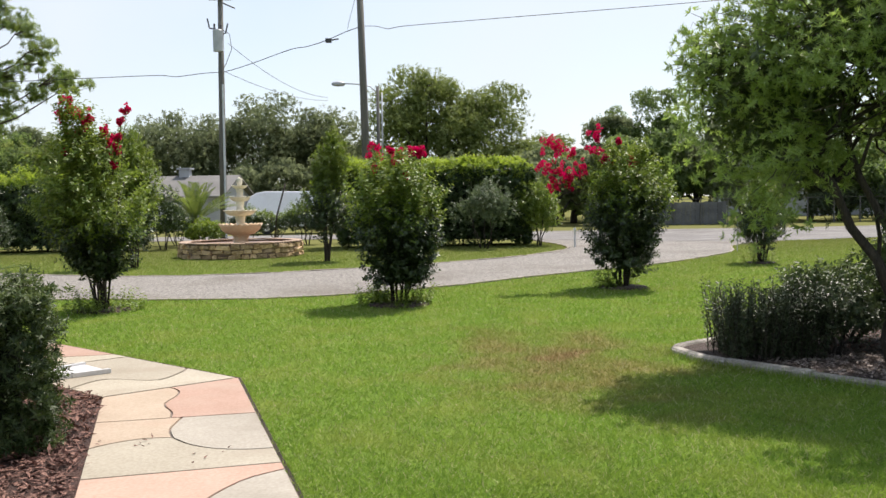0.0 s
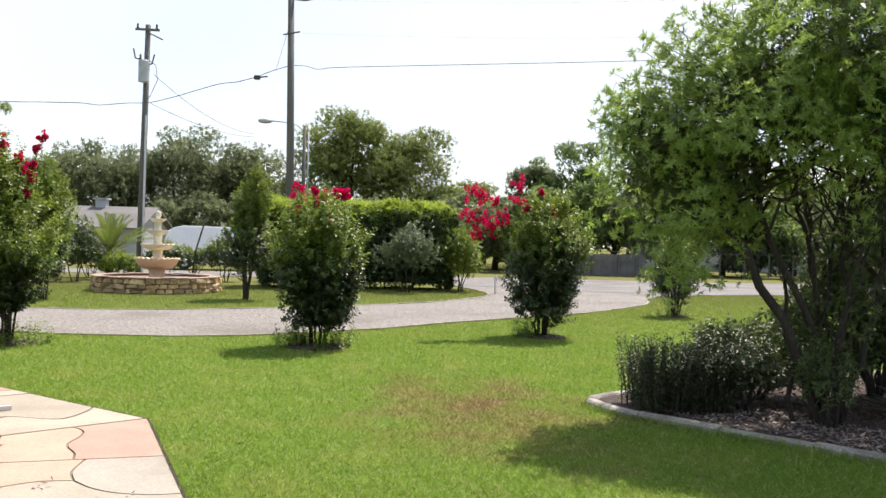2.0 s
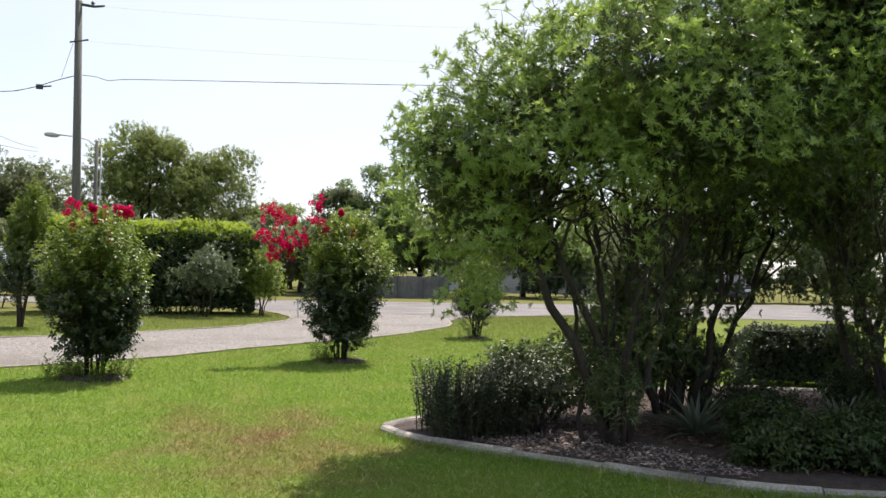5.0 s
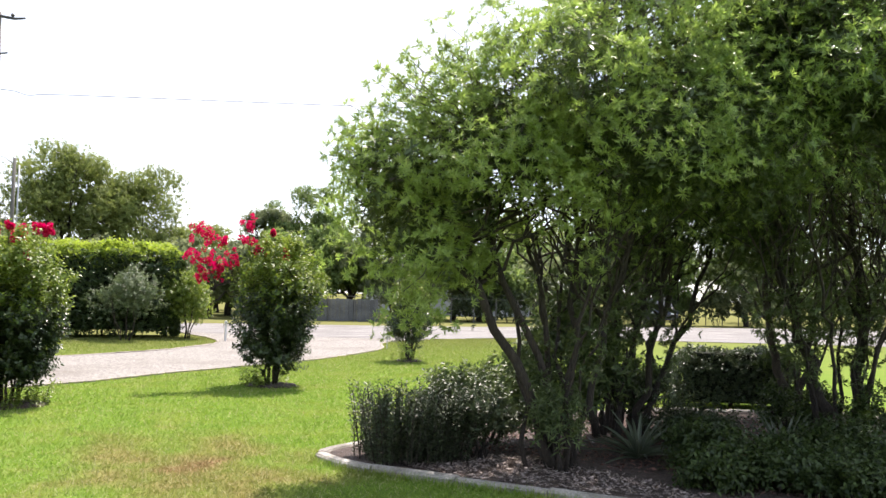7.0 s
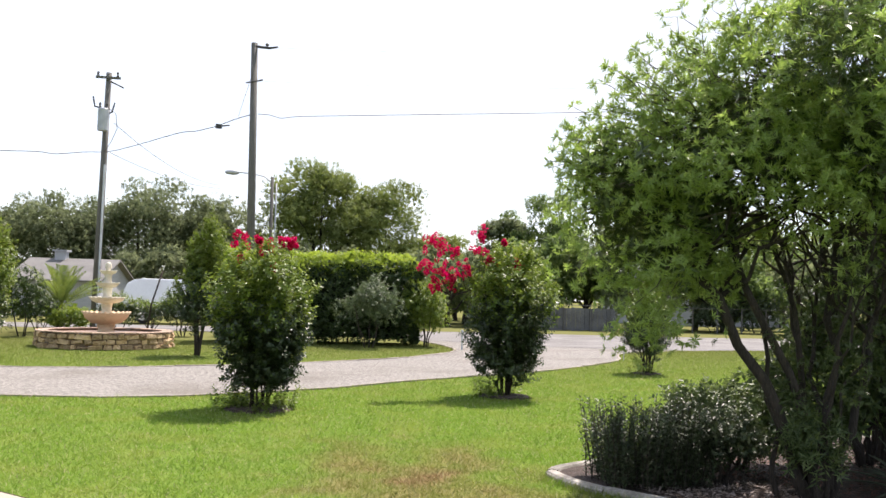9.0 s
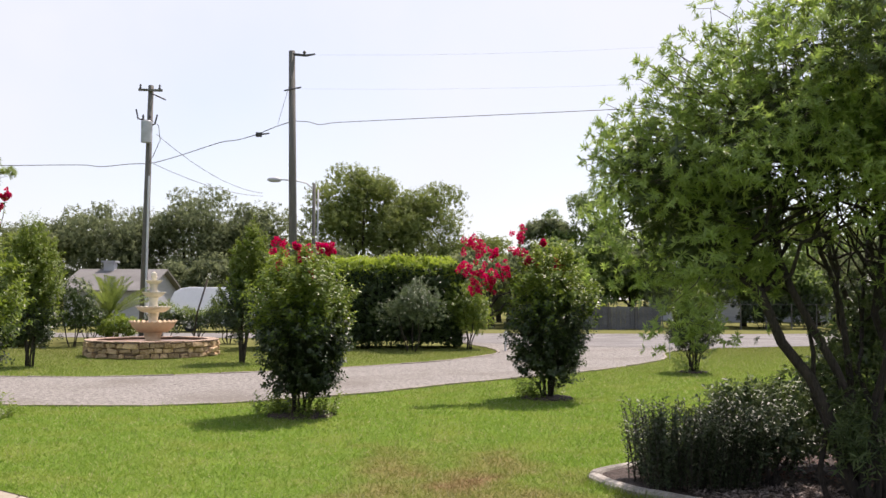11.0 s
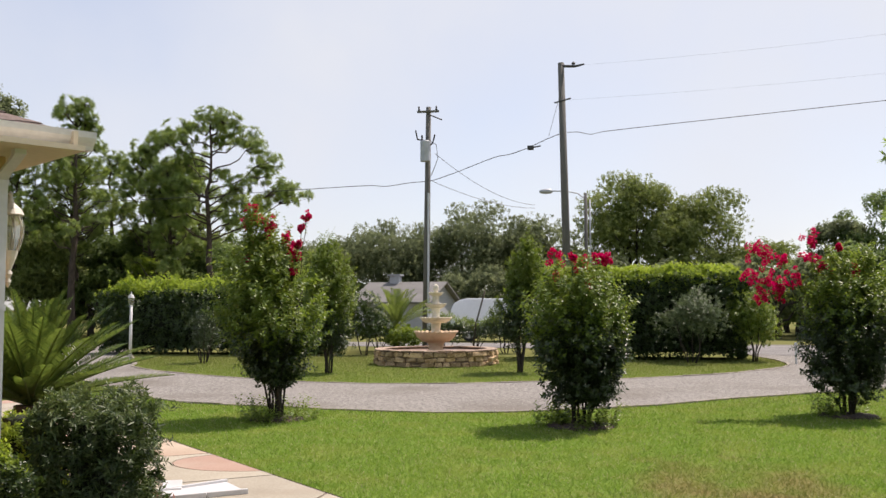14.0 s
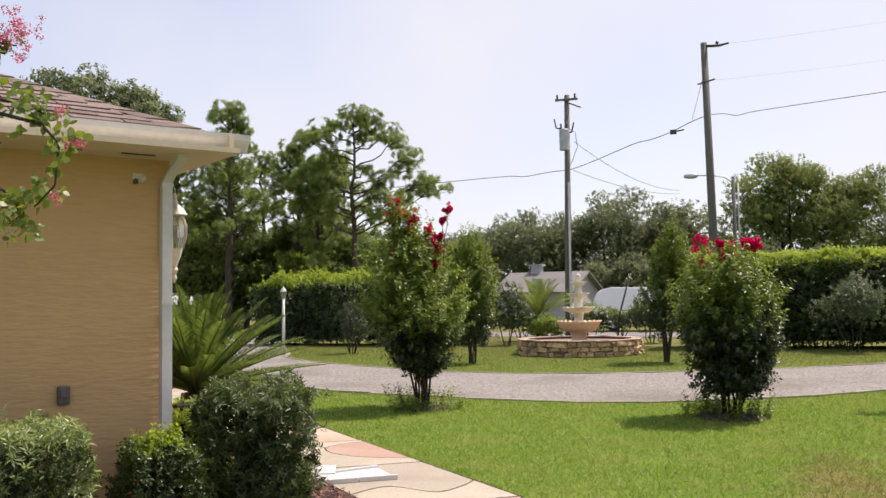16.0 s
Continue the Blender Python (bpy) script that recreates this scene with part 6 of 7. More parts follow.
fence = thing("fence", "grey board fence with posts across the road", "fence", kind="structure")
for i in range(26):
    x0 = 11.2 + i * 1.5
    yy = 46.2 + 0.05 * i
    if i < 5:
        for j in range(6):
            g = Geo()
            g.box(x0 + j * 0.25, yy, 0.62, 0.235, 0.03, 1.15 + 0.03 * ((i * 7 + j * 3) % 4))
            part("board", g, M_FENCE, fence)
    g = Geo()
    g.tube([(x0 - 0.06, yy - 0.05, 0), (x0 - 0.06, yy - 0.05, 1.4)], [0.035, 0.03], 6)
    part("post", g, M_POLE, fence)
    g = Geo()
    g.tube([(x0 - 0.06, yy - 0.05, 1.36), (x0 + 1.44, yy - 0.05, 1.36)], [0.012, 0.012], 5)
    part("top_rail", g, M_POLE, fence)

for i in range(15):
    bush("shrub", "dark leafy shrub behind the roadside fence", "shrub", 25 + 2.5 * i, 47.6 - 0.22 * i, (1.9, 0.9, 1.1 + 0.3 * (i % 3)), 230 + i, (M_UPRIGHT, (M_OAK, M_FARGREEN)[i % 2]), 420, 7, 0.16, 0.1, clumps=30, low=-0.9, group="roadside shrubs")

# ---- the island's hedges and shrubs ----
clipped_hedge("hedge", "tall clipped green hedge, its top coloured brighter as sunlit", 1.80, 29.9, 6.2, 2.2, 2.80, 21, density=200, top_band=0.44, rough=0.13, round_r=0.4, ll=0.10, lw=0.058, per=5)
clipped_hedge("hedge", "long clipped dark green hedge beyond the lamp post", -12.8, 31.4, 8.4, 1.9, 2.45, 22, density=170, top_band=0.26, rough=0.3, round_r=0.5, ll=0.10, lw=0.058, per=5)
bush("shrub", "dark rounded shrub at the end of the hedge", "shrub", -7.45, 31.0, (0.9, 0.8, 1.2), 23, (M_HEDGE, M_HEDGE), 600, 8, 0.08, 0.045)
bush("shrub", "rounded fresh green shrub closing the clipped hedge", "shrub", 4.95, 29.9, (1.05, 0.9, 1.0), 24, (M_HEDGETOP, M_HEDGETOP), 760, 8, 0.085, 0.05, z0=1.3, low=-0.95)
crape_myrtle(-6.2, 22.2, 3.15, 1.36, "tall leafy crape myrtle on the lawn island without blossom", 31, [(0.07, 0.2), (0.16, 0.5), (0.3, 0.85), (0.5, 1.0), (0.72, 0.95), (0.88, 0.75), (1.0, 0.3)], ll=0.066, lw=0.04, light=0.62, foot=0.24, fill=600, shoots=230, suckers=0, group="")
crape_myrtle(-1.5, 23.1, 3.15, 1.62, "young uneven tree with a bare foot beside the fountain", 32, [(0.14, 0.12), (0.24, 0.45), (0.40, 1.0), (0.56, 0.85), (0.66, 0.5), (0.82, 0.52), (0.93, 0.42), (1.0, 0.15)], ll=0.07, lw=0.042, light=0.5, fill=520, shoots=190, stems=3, foot=0.08, stem_r=0.055, suckers=0, lean=(0.22, 0), group="", name="small_tree", category="tree")
bush("shrub", "small dark shrub in front of the hedge", "shrub", -11.1, 25.9, (0.62, 0.6, 0.95), 33, (M_UPRIGHT, M_MYRTLE), 420, 8, 0.06, 0.035, z0=0.95, low=-0.95)
bush("shrub", "silvery green shrub in front of the clipped hedge", "shrub", 3.2, 27.6, (1.05, 0.9, 1.15), 34, (M_SILVER, M_SILVER), 800, 9, 0.07, 0.035)
bush("shrub", "light green open shrub near the tip of the island", "shrub", 5.1, 28.6, (0.85, 0.8, 1.0), 35, (M_MYRTLELIGHT, M_MYRTLELIGHT), 800, 8, 0.075, 0.045, z0=1.2, low=-0.8)
bush("shrub", "low leafy shrub with pale flowers behind the fountain", "shrub", -2.7, 32.6, (1.0, 0.7, 0.8), 36, (M_MYRTLE, M_MYRTLELIGHT), 420, 8, 0.09, 0.05)
bush("shrub", "low yellow-green shrub behind the fountain", "shrub", -6.3, 32.2, (0.9, 0.6, 0.55), 37, (M_MYRTLELIGHT, M_HEDGETOP), 360, 8, 0.08, 0.05)
bush("shrub", "dark leafy shrub beside the parked van", "shrub", -0.6, 33.2, (0.8, 0.7, 1.1), 38, (M_HEDGE, M_MYRTLE), 420, 8, 0.08, 0.05)
bush("shrub", "leafy shrub in front of the parked van", "shrub", -4.3, 37.2, (1.2, 0.6, 0.62), 29, (M_MYRTLE, M_MYRTLELIGHT), 420, 8, 0.09, 0.05)
bush("shrub", "dark leafy shrub behind the island", "shrub", -9.2, 33.2, (0.9, 0.7, 0.9), 26, (M_HEDGE, M_HEDGE), 380, 8, 0.09, 0.05)
bush("shrub", "leafy shrub behind the fountain", "shrub", -4.9, 33.4, (0.8, 0.6, 0.75), 27, (M_MYRTLE, M_MYRTLELIGHT), 380, 8, 0.09, 0.05)
bush("shrub", "leafy green shrub behind the fountain", "shrub", -7.6, 34.0, (1.0, 0.6, 0.7), 28, (M_HEDGE, M_MYRTLE), 380, 8, 0.09, 0.05)
frond_plant("young_palm", "young feather palm beside the fountain", -6.75, 33.0, 0.90, 0.14, 24, 1.95, M_PALM, 39, arch=0.42, leaflet=0.30, wide=0.028, pairs=34, up=(0.55, 1.5))

stake = thing("wooden_stake", "thin brown wooden stake leaning among the shrubs", "stake", -3.80, 33.00)
g = Geo()
g.tube([(-0.12, 0, 0), (0.0, 0, 1.06), (0.34, 0, 2.26)], [0.035, 0.032, 0.028], 7)
part("rod", g, M_PINEBARK, stake, smooth=True)

# ---- the row of crape myrtles on the lawn ----
crape_myrtle(-4.30, 13.03, 2.80, 1.74, "tall crape myrtle shrub with crimson blossom at its top", 41, [(0.05, 0.12), (0.12, 0.24), (0.20, 0.36), (0.30, 0.52), (0.42, 0.78), (0.56, 1.0), (0.70, 0.90), (0.85, 0.52), (1.0, 0.25)],
             [(-0.42, 0.0, 3.10, 0.065), (-0.26, 0.1, 2.92, 0.07), (-0.52, 0.05, 2.90, 0.055), (-0.36, 0.0, 2.92, 0.05), (-0.12, -0.1, 2.80, 0.06), (0.08, 0.1, 2.68, 0.05), (-0.22, 0, 2.62, 0.06), (0.42, 0.0, 2.98, 0.05), (0.16, 0.1, 2.44, 0.06), (0.26, 0, 2.42, 0.05), (0.28, 0, 2.58, 0.04), (-0.42, 0.1, 2.62, 0.035), (0.22, 0, 2.16, 0.04), (-0.46, 0, 2.36, 0.035), (0.34, 0.0, 2.78, 0.03)],
             fill=430, shoots=330, ll=0.066, lw=0.040, light=0.64, foot=0.32, lean=(-0.30, 0.0), suckers=110, stems=10, whip=0.24)
crape_myrtle(0.08, 12.88, 2.05, 1.44, "dense crape myrtle shrub with red blossom and shoots round its foot", 42, [(0.03, 0.25), (0.10, 0.50), (0.20, 0.66), (0.40, 0.80), (0.60, 0.92), (0.78, 1.0), (0.90, 0.74), (1.0, 0.45)],
             [(-0.32, 0, 2.34, 0.085), (0.04, 0.1, 2.20, 0.075), (0.26, 0.1, 2.30, 0.07), (0.38, 0.15, 2.28, 0.07), (-0.30, 0.1, 2.06, 0.05), (-0.10, 0.0, 2.32, 0.03), (0.12, -0.2, 1.94, 0.035)],
             fill=560, shoots=280, ll=0.064, lw=0.039, light=0.42, foot=0.34, suckers=130, stems=11, whip=0.24)
crape_myrtle(3.99, 14.57, 2.27, 1.50, "dark crape myrtle shrub with big red blossom sprays on one side", 43, [(0.04, 0.20), (0.12, 0.54), (0.20, 0.66), (0.35, 0.76), (0.50, 0.90), (0.70, 1.0), (0.86, 0.85), (0.95, 0.60), (1.0, 0.40)],
             [(-1.30, 0, 2.50, 0.10), (-1.08, 0, 2.42, 0.10), (-0.86, 0, 2.32, 0.07), (-1.34, 0, 2.10, 0.10), (-1.12, 0, 1.96, 0.10), (-0.92, 0.1, 2.06, 0.10), (-0.68, 0, 2.06, 0.08), (-1.22, 0, 1.78, 0.08), (-0.94, 0, 1.86, 0.09), (-0.46, 0, 2.62, 0.10), (-0.44, 0.1, 2.42, 0.10), (-0.28, 0, 2.22, 0.07), (0.18, 0, 2.16, 0.06), (-0.05, 0, 2.52, 0.03)],
             fill=680, shoots=280, ll=0.064, lw=0.039, light=0.38, foot=0.28, suckers=70, stems=11, lean=(0.08, 0), whip=0.17)
crape_myrtle(8.54, 19.3, 1.85, 1.15, "small crape myrtle shrub near the drive without blossom", 44, [(0.12, 0.3), (0.25, 0.75), (0.5, 1.0), (0.75, 0.8), (0.92, 0.5), (1.0, 0.2)], fill=350, shoots=160, light=0.4, foot=0.22, suckers=30)
for (x, y, r) in ((-4.30, 13.03, 0.42), (0.08, 12.88, 0.5), (3.99, 14.57, 0.45), (8.54, 19.3, 0.35)):
    g = Geo()
    k = 22
    g.lathe([(r, -0.02), (r * 0.9, 0.03), (0.02, 0.05)], k)
    tagged(part("planting_ring", g, M_BEDMULCH, None, at=pose(x, y, 0)), "bare brown soil ring round a shrub", "soil", kind="structure")


# ---- the multi-stemmed trees of the bed ----
def whorl_tree(label, x, y, stems, centre, radii, whorls, seed, cut=1.75, skirt=(), whips=6, inner=60, shift=0.0, lit_share=0.16, per=15, ll=0.068, lw=0.0115, deep=1500, shade_z=0.0, shade_slope=0.3, lobes=(), droop=0.08, sprigs=()):
    """Several crooked stems and a wide crown of twigs that end in whorls of narrow leaves."""
    rng = np.random.default_rng(seed)
    t = thing("garden_tree", label, "tree", x, y, 0.0, group="trees of the bed")
    c0 = np.array(centre)
    stems = list(stems)
    sprouts = []
    for i in range(whips):
        a = rng.uniform(0, 6.28)
        q = np.array([math.cos(a), math.sin(a)])
        e = np.array([*(c0[:2] + q * rng.uniform(0.5, 1.3)), rng.uniform(2.4, 3.3)])
        f = np.array([*(q * 0.2), 0.0])
        stems.append(([f, f * 0.7 + e * 0.3 * (0.7, 0.7, 1.2) + (0, 0, 0.1), f * 0.3 + e * 0.7, e], rng.uniform(0.014, 0.026)))
    for path, r0 in stems:
        p = np.array(path, float)
        s = np.linspace(0, 1, len(p))
        u = np.linspace(0, 1, 14)
        q = np.stack([np.interp(u, s, p[:, j]) for j in range(3)], 1)
        for _ in range(2):
            q[1:-1] = (q[:-2] + 2 * q[1:-1] + q[2:]) / 4
        q[1:-1] += rng.normal(0, 0.028, (12, 3))
        for k in range(9):
            i = rng.integers(3, 12)
            sprouts.append((q[i] + rng.normal(0, 0.03, 3), unit(rng.normal(0, 1, 3) + (0, 0, 0.6)), rng.uniform(0.08, 0.3)))
        g = Geo()
        g.tube(q, np.linspace(r0, r0 * 0.35, 14), 8)
        st = part("stem", g, M_BARK, t, smooth=True)
        for k in range(7):
            i = rng.integers(6, 13)
            tip = q[i] * 0.6 + c0 * 0.4 + np.array([rng.normal(0, 0.45), rng.normal(0, 0.45), rng.uniform(-0.1, 0.5)])
            g = Geo()
            g.tube(wavy(q[i], tip, 0.04, 6, rng), np.linspace(r0 * 0.4, 0.006, 6), 5)
            part("branch", g, M_BARK, st, smooth=True)
    cl, sz = lumps(190, c0, np.array(radii) * 0.82, rng, (0.28, 0.50), -0.8, 0.5)
    if lobes:
        parts = [lumps(k, c, np.array(r) * 0.86, rng, (0.20, 0.36), -0.75, 0.55) for c, r, k in lobes]
        cl, sz = np.concatenate([p[0] for p in parts]), np.concatenate([p[1] for p in parts])
    cl = cl[(cl[:, 2] > cut - 0.1) & (cl[:, 2] + shift * (c0[1] - cl[:, 1]) * -0.8 > cut + shift * 0.6)]
    sz = sz[:len(cl)]
    if len(skirt):
        cl = np.concatenate([cl, np.array(skirt)])
        sz = np.concatenate([sz, np.full(len(skirt), 0.36)])
    P, D = clump_twigs(cl, sz, whorls // len(cl) + 1, rng, 0.75, 0.45, 0.8)
    keep = (P[:, 2] > cut - 0.5 * rng.uniform(0, 1, len(P))) | ((P[:, 0] < -0.9) & (P[:, 2] > 1.15))
    P, D = P[keep], D[keep]
    for a, d, r in sprouts:
        m = 6
        P = np.concatenate([P, a + d * r + rng.normal(0, 0.07, (m, 3))])
        D = np.concatenate([D, unit(d + rng.normal(0, 0.5, (m, 3)))])
    # long loose shoots that stand out of the outline
    for e in sprigs:
        e = np.array(e) * 0.95 + c0 * 0.05
        for i in range(5):
            tip = e + rng.normal(0, 0.11, 3)
            a = tip + (c0 - tip) * rng.uniform(0.22, 0.36) - (0, 0, 0.12)
            q = wavy(a, tip, 0.03, 6, rng)
            g = Geo()
            g.tube(q, np.linspace(0.006, 0.002, 6), 4)
            part("branch", g, M_TWIG, t)
            u = rng.uniform(0.15, 1.0, 9)
            P = np.concatenate([P, np.stack([np.interp(u, np.linspace(0, 1, 6), q[:, j]) for j in range(3)], 1) + rng.normal(0, 0.025, (9, 3)), [tip]])
            D = np.concatenate([D, unit(tip - a + rng.normal(0, 0.3, (10, 3)))])
    L = rng.uniform(0.015, 0.035, len(P))
    sets = list(twig_leaves(P, D, L, per, ll, lw, rng, spread=0.66, start=0.45))
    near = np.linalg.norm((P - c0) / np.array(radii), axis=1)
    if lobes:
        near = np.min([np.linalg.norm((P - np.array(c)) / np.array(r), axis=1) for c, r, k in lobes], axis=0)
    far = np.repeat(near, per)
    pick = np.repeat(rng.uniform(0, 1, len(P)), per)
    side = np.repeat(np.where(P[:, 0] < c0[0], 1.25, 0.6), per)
    # outer whorls, mostly on the -x side, take a brighter colour as sunlit
    fresh = (pick < side * lit_share * 2.2 * np.clip(far - 0.35, 0, 1) * 1.6)
    # lower and inner whorls take a dark leaf colour in place of shade
    in_shade = np.repeat(P[:, 2] < shade_z + shade_slope * (P[:, 0] - c0[0]) + rng.normal(0, 0.25, len(P)), per)
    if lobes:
        in_shade |= far < 0.62
    fresh &= ~in_shade
    sets[3][fresh] *= 1.25
    sets[4][fresh] *= 1.15
    put("foliage", leaf_mesh("foliage", *[a[~fresh & ~in_shade] for a in sets], fold=0.1, droop=droop), M_PODO, t)
    if in_shade.any():
        put("lower_foliage", leaf_mesh("lower_foliage", *[a[in_shade] for a in sets], fold=0.1, droop=droop), M_SHADELEAF, t, "low crown leaves, shade put into their dark colour")
    put("lit_foliage", leaf_mesh("lit_foliage", *[a[fresh] for a in sets], fold=0.1, droop=droop), M_PODOLIT, t, "outer yellow-green whorls, sunlight put into their colour")
    # inner leaves stop the sun and carry the crown's shade in their colour
    if deep:
        if lobes:
            parts = [lumps(max(5, k // 4), c, np.array(r) * 0.55, rng, (0.28, 0.45), -0.6, 0.1) for c, r, k in lobes]
            ci, si = np.concatenate([p[0] for p in parts]), np.concatenate([p[1] for p in parts])
        else:
            ci, si = lumps(60, c0 + (0, 0, 0.15), np.array(radii) * 0.62, rng, (0.35, 0.55), -0.55, 0.1)
        Pi, Di = clump_twigs(ci, si, deep // len(ci) + 1, rng, 0.6, 0.3, 0.8)
        ok = Pi[:, 2] > cut + 0.25
        put("inner_foliage", leaf_mesh("inner_foliage", *twig_leaves(Pi[ok], Di[ok], rng.uniform(0.1, 0.2, ok.sum()), 9, 0.11, 0.036, rng, spread=0.7), fold=0.1, droop=0.15), M_SHADELEAF, t, "inner crown leaves, shade put into their dark colour")
    # bare inner twigs
    k = inner
    g = Geo()
    for i in range(k):
        a = cl[rng.integers(len(cl))]
        b = a * 0.5 + c0 * 0.5 + rng.normal(0, 0.2, 3)
        g.tube(wavy(b, a, 0.05, 5, rng), np.linspace(0.008, 0.003, 5), 4)
    tagged(part("twig_tangle", g, M_TWIG, t), kind="stuff")
    return t


whorl_tree("multi-stemmed garden tree with whorls of narrow bright green leaves", 4.45, 6.85,
           [([(0.02, -0.05, 0), (-0.18, 0.02, 0.75), (-0.80, 0.25, 1.80), (-1.00, 0.35, 2.4), (-1.05, 0.4, 2.7)], 0.056),
            ([(0.10, 0.0, 0), (0.0, 0.05, 0.8), (-0.5, 0.2, 1.9), (-0.55, 0.3, 2.6), (-0.45, 0.3, 3.2)], 0.044),
            ([(0.15, 0.1, 0), (0.35, 0.2, 0.9), (0.5, 0.4, 2.0), (0.5, 0.5, 3.0), (0.4, 0.6, 3.8)], 0.042),
            ([(0.1, 0.15, 0), (0.15, 0.25, 0.9), (0.05, 0.5, 2.0), (0.0, 0.7, 3.0)], 0.035),
            ([(0.2, 0.0, 0), (0.5, 0.0, 0.9), (0.9, 0.1, 2.0), (1.1, 0.2, 3.0)], 0.04)],
           (0.2, 0.1, 3.0), (2.3, 2.0, 1.9), 16000, 51, cut=1.45, per=14, ll=0.053, lw=0.0108, lit_share=0.62, inner=320, deep=380, shade_z=2.0, shade_slope=0.8,
           lobes=[((-1.28, 0.45, 2.22), (0.72, 0.85, 0.78), 44), ((-1.45, 0.3, 2.62), (0.48, 0.6, 0.45), 18), ((-0.60, 0.1, 2.72), (0.95, 1.15, 0.95), 56), ((0.02, 0.0, 3.30), (0.98, 1.2, 0.92), 48),
                  # the 4.70 m high lobe and the last are added to shade the lawn
                  ((0.90, 0.1, 3.6), (1.2, 1.4, 1.35), 60), ((0.40, -0.9, 2.75), (1.05, 0.65, 0.85), 46), ((1.2, -0.7, 3.0), (1.0, 0.9, 1.1), 44), ((-0.5, 0.95, 2.1), (0.8, 0.6, 0.65), 22), ((0.85, -0.1, 4.70), (1.05, 1.2, 0.8), 40), ((-0.50, -1.10, 3.40), (0.66, 0.56, 0.62), 12)],
           sprigs=[(-2.0, 0.25, 3.05), (-1.84, 0.25, 3.22), (-1.72, 0.2, 3.50), (-1.5, 0.25, 3.58), (-1.25, 0.2, 3.80), (-1.0, 0.25, 3.95), (-0.75, 0.1, 4.08), (-2.08, 0.4, 2.75), (-1.95, 0.1, 2.4), (-1.6, 0.0, 3.3), (-1.1, -0.1, 3.6)],
           skirt=[(-1.4, 0.2, 1.6), (-1.1, 0.7, 1.5), (-1.2, 0.5, 1.35), (-1.05, 0.0, 1.5), (-1.70, 0.4, 2.70), (-1.30, 0.3, 3.05), (-0.85, 0.2, 3.45), (-0.45, 0.0, 3.95), (-0.2, 0.1, 4.25)])
whorl_tree("multi-stemmed garden tree with dark crowded stems and narrow leaves", 6.25, 8.3,
           [([(-0.25, 0, 0), (-0.45, 0, 0.8), (-0.65, 0.0, 1.8), (-0.7, 0.1, 3.2)], 0.05),
            ([(-0.05, -0.1, 0), (-0.10, -0.1, 0.9), (0.05, -0.1, 2.0), (0.1, 0, 3.5)], 0.055),
            ([(0.10, 0.1, 0), (0.25, 0.1, 0.8), (0.55, 0.1, 1.9), (0.9, 0.2, 3.2)], 0.05),
            ([(0.2, -0.15, 0), (0.5, -0.2, 0.7), (1.0, -0.2, 1.7), (1.4, -0.2, 2.9)], 0.045),
            ([(-0.15, 0.1, 0), (-0.3, 0.2, 0.9), (-0.2, 0.4, 2.0), (-0.1, 0.6, 3.3)], 0.045),
            ([(-0.3, -0.1, 0), (-0.75, -0.1, 0.9), (-1.1, -0.1, 1.9), (-1.3, 0, 2.9)], 0.04),
            ([(0.3, 0.1, 0), (0.65, 0.2, 0.9), (1.1, 0.3, 1.9), (1.5, 0.3, 2.8)], 0.045),
            ([(0.05, 0.2, 0), (0.1, 0.3, 0.9), (0.35, 0.5, 2.0), (0.5, 0.7, 3.3)], 0.04),
            ([(0.1, -0.2, 0), (0.2, -0.3, 0.8), (0.3, -0.5, 1.9), (0.3, -0.8, 3.0)], 0.045)],
           (0.8, -0.3, 3.0), (1.85, 1.65, 1.9), 7500, 52, cut=1.45, per=13, ll=0.06, lw=0.0125, lit_share=0.16, whips=7, inner=200, shift=0.5, deep=2600, shade_z=2.5,
           skirt=[(-1.2 + 0.4 * i, -0.75 + 0.15 * math.sin(4 * i), 1.25 + 0.3 * j + 0.15 * math.sin(3 * i + j)) for i in range(4) for j in range(2)])
whorl_tree("multi-stemmed garden tree shading the far end of the bed", 8.0, 6.75,
           [([(0.0, 0, 0), (-0.25, 0.1, 0.8), (-0.55, 0.2, 1.8), (-0.8, 0.3, 3.0)], 0.08),
            ([(0.15, -0.05, 0), (0.3, -0.05, 0.9), (0.3, 0.0, 2.0), (0.3, 0.1, 3.4)], 0.07)],
           (-0.75, -0.45, 3.6), (2.3, 2.0, 2.3), 7500, 53, cut=1.35, per=13, ll=0.065, lw=0.0135, lit_share=0.22, whips=10, inner=200, shift=0.3, deep=3000, shade_z=2.9,
           skirt=[(-1.15 + 0.42 * i + 0.1 * math.sin(5 * i + 3 * j), -0.3 + 0.5 * j + 0.2 * math.sin(3 * i), 1.45 + 0.42 * j + 0.15 * math.sin(7 * i + j)) for i in range(7) for j in range(3)])

whorl_tree("tall garden tree at the back of the bed", 10.0, 9.3,
           [([(0.0, 0, 0), (-0.2, 0.1, 0.9), (-0.4, 0.1, 2.0), (-0.5, 0.2, 3.2)], 0.07),
            ([(0.15, -0.05, 0), (0.3, -0.05, 0.9), (0.6, 0.0, 2.0), (0.8, 0.1, 3.2)], 0.06)],
           (0.0, 0.0, 3.5), (2.6, 2.3, 2.5), 3600, 54, cut=0.9, lit_share=0.03, per=9, ll=0.1, lw=0.026, deep=2200, shade_z=2.6)
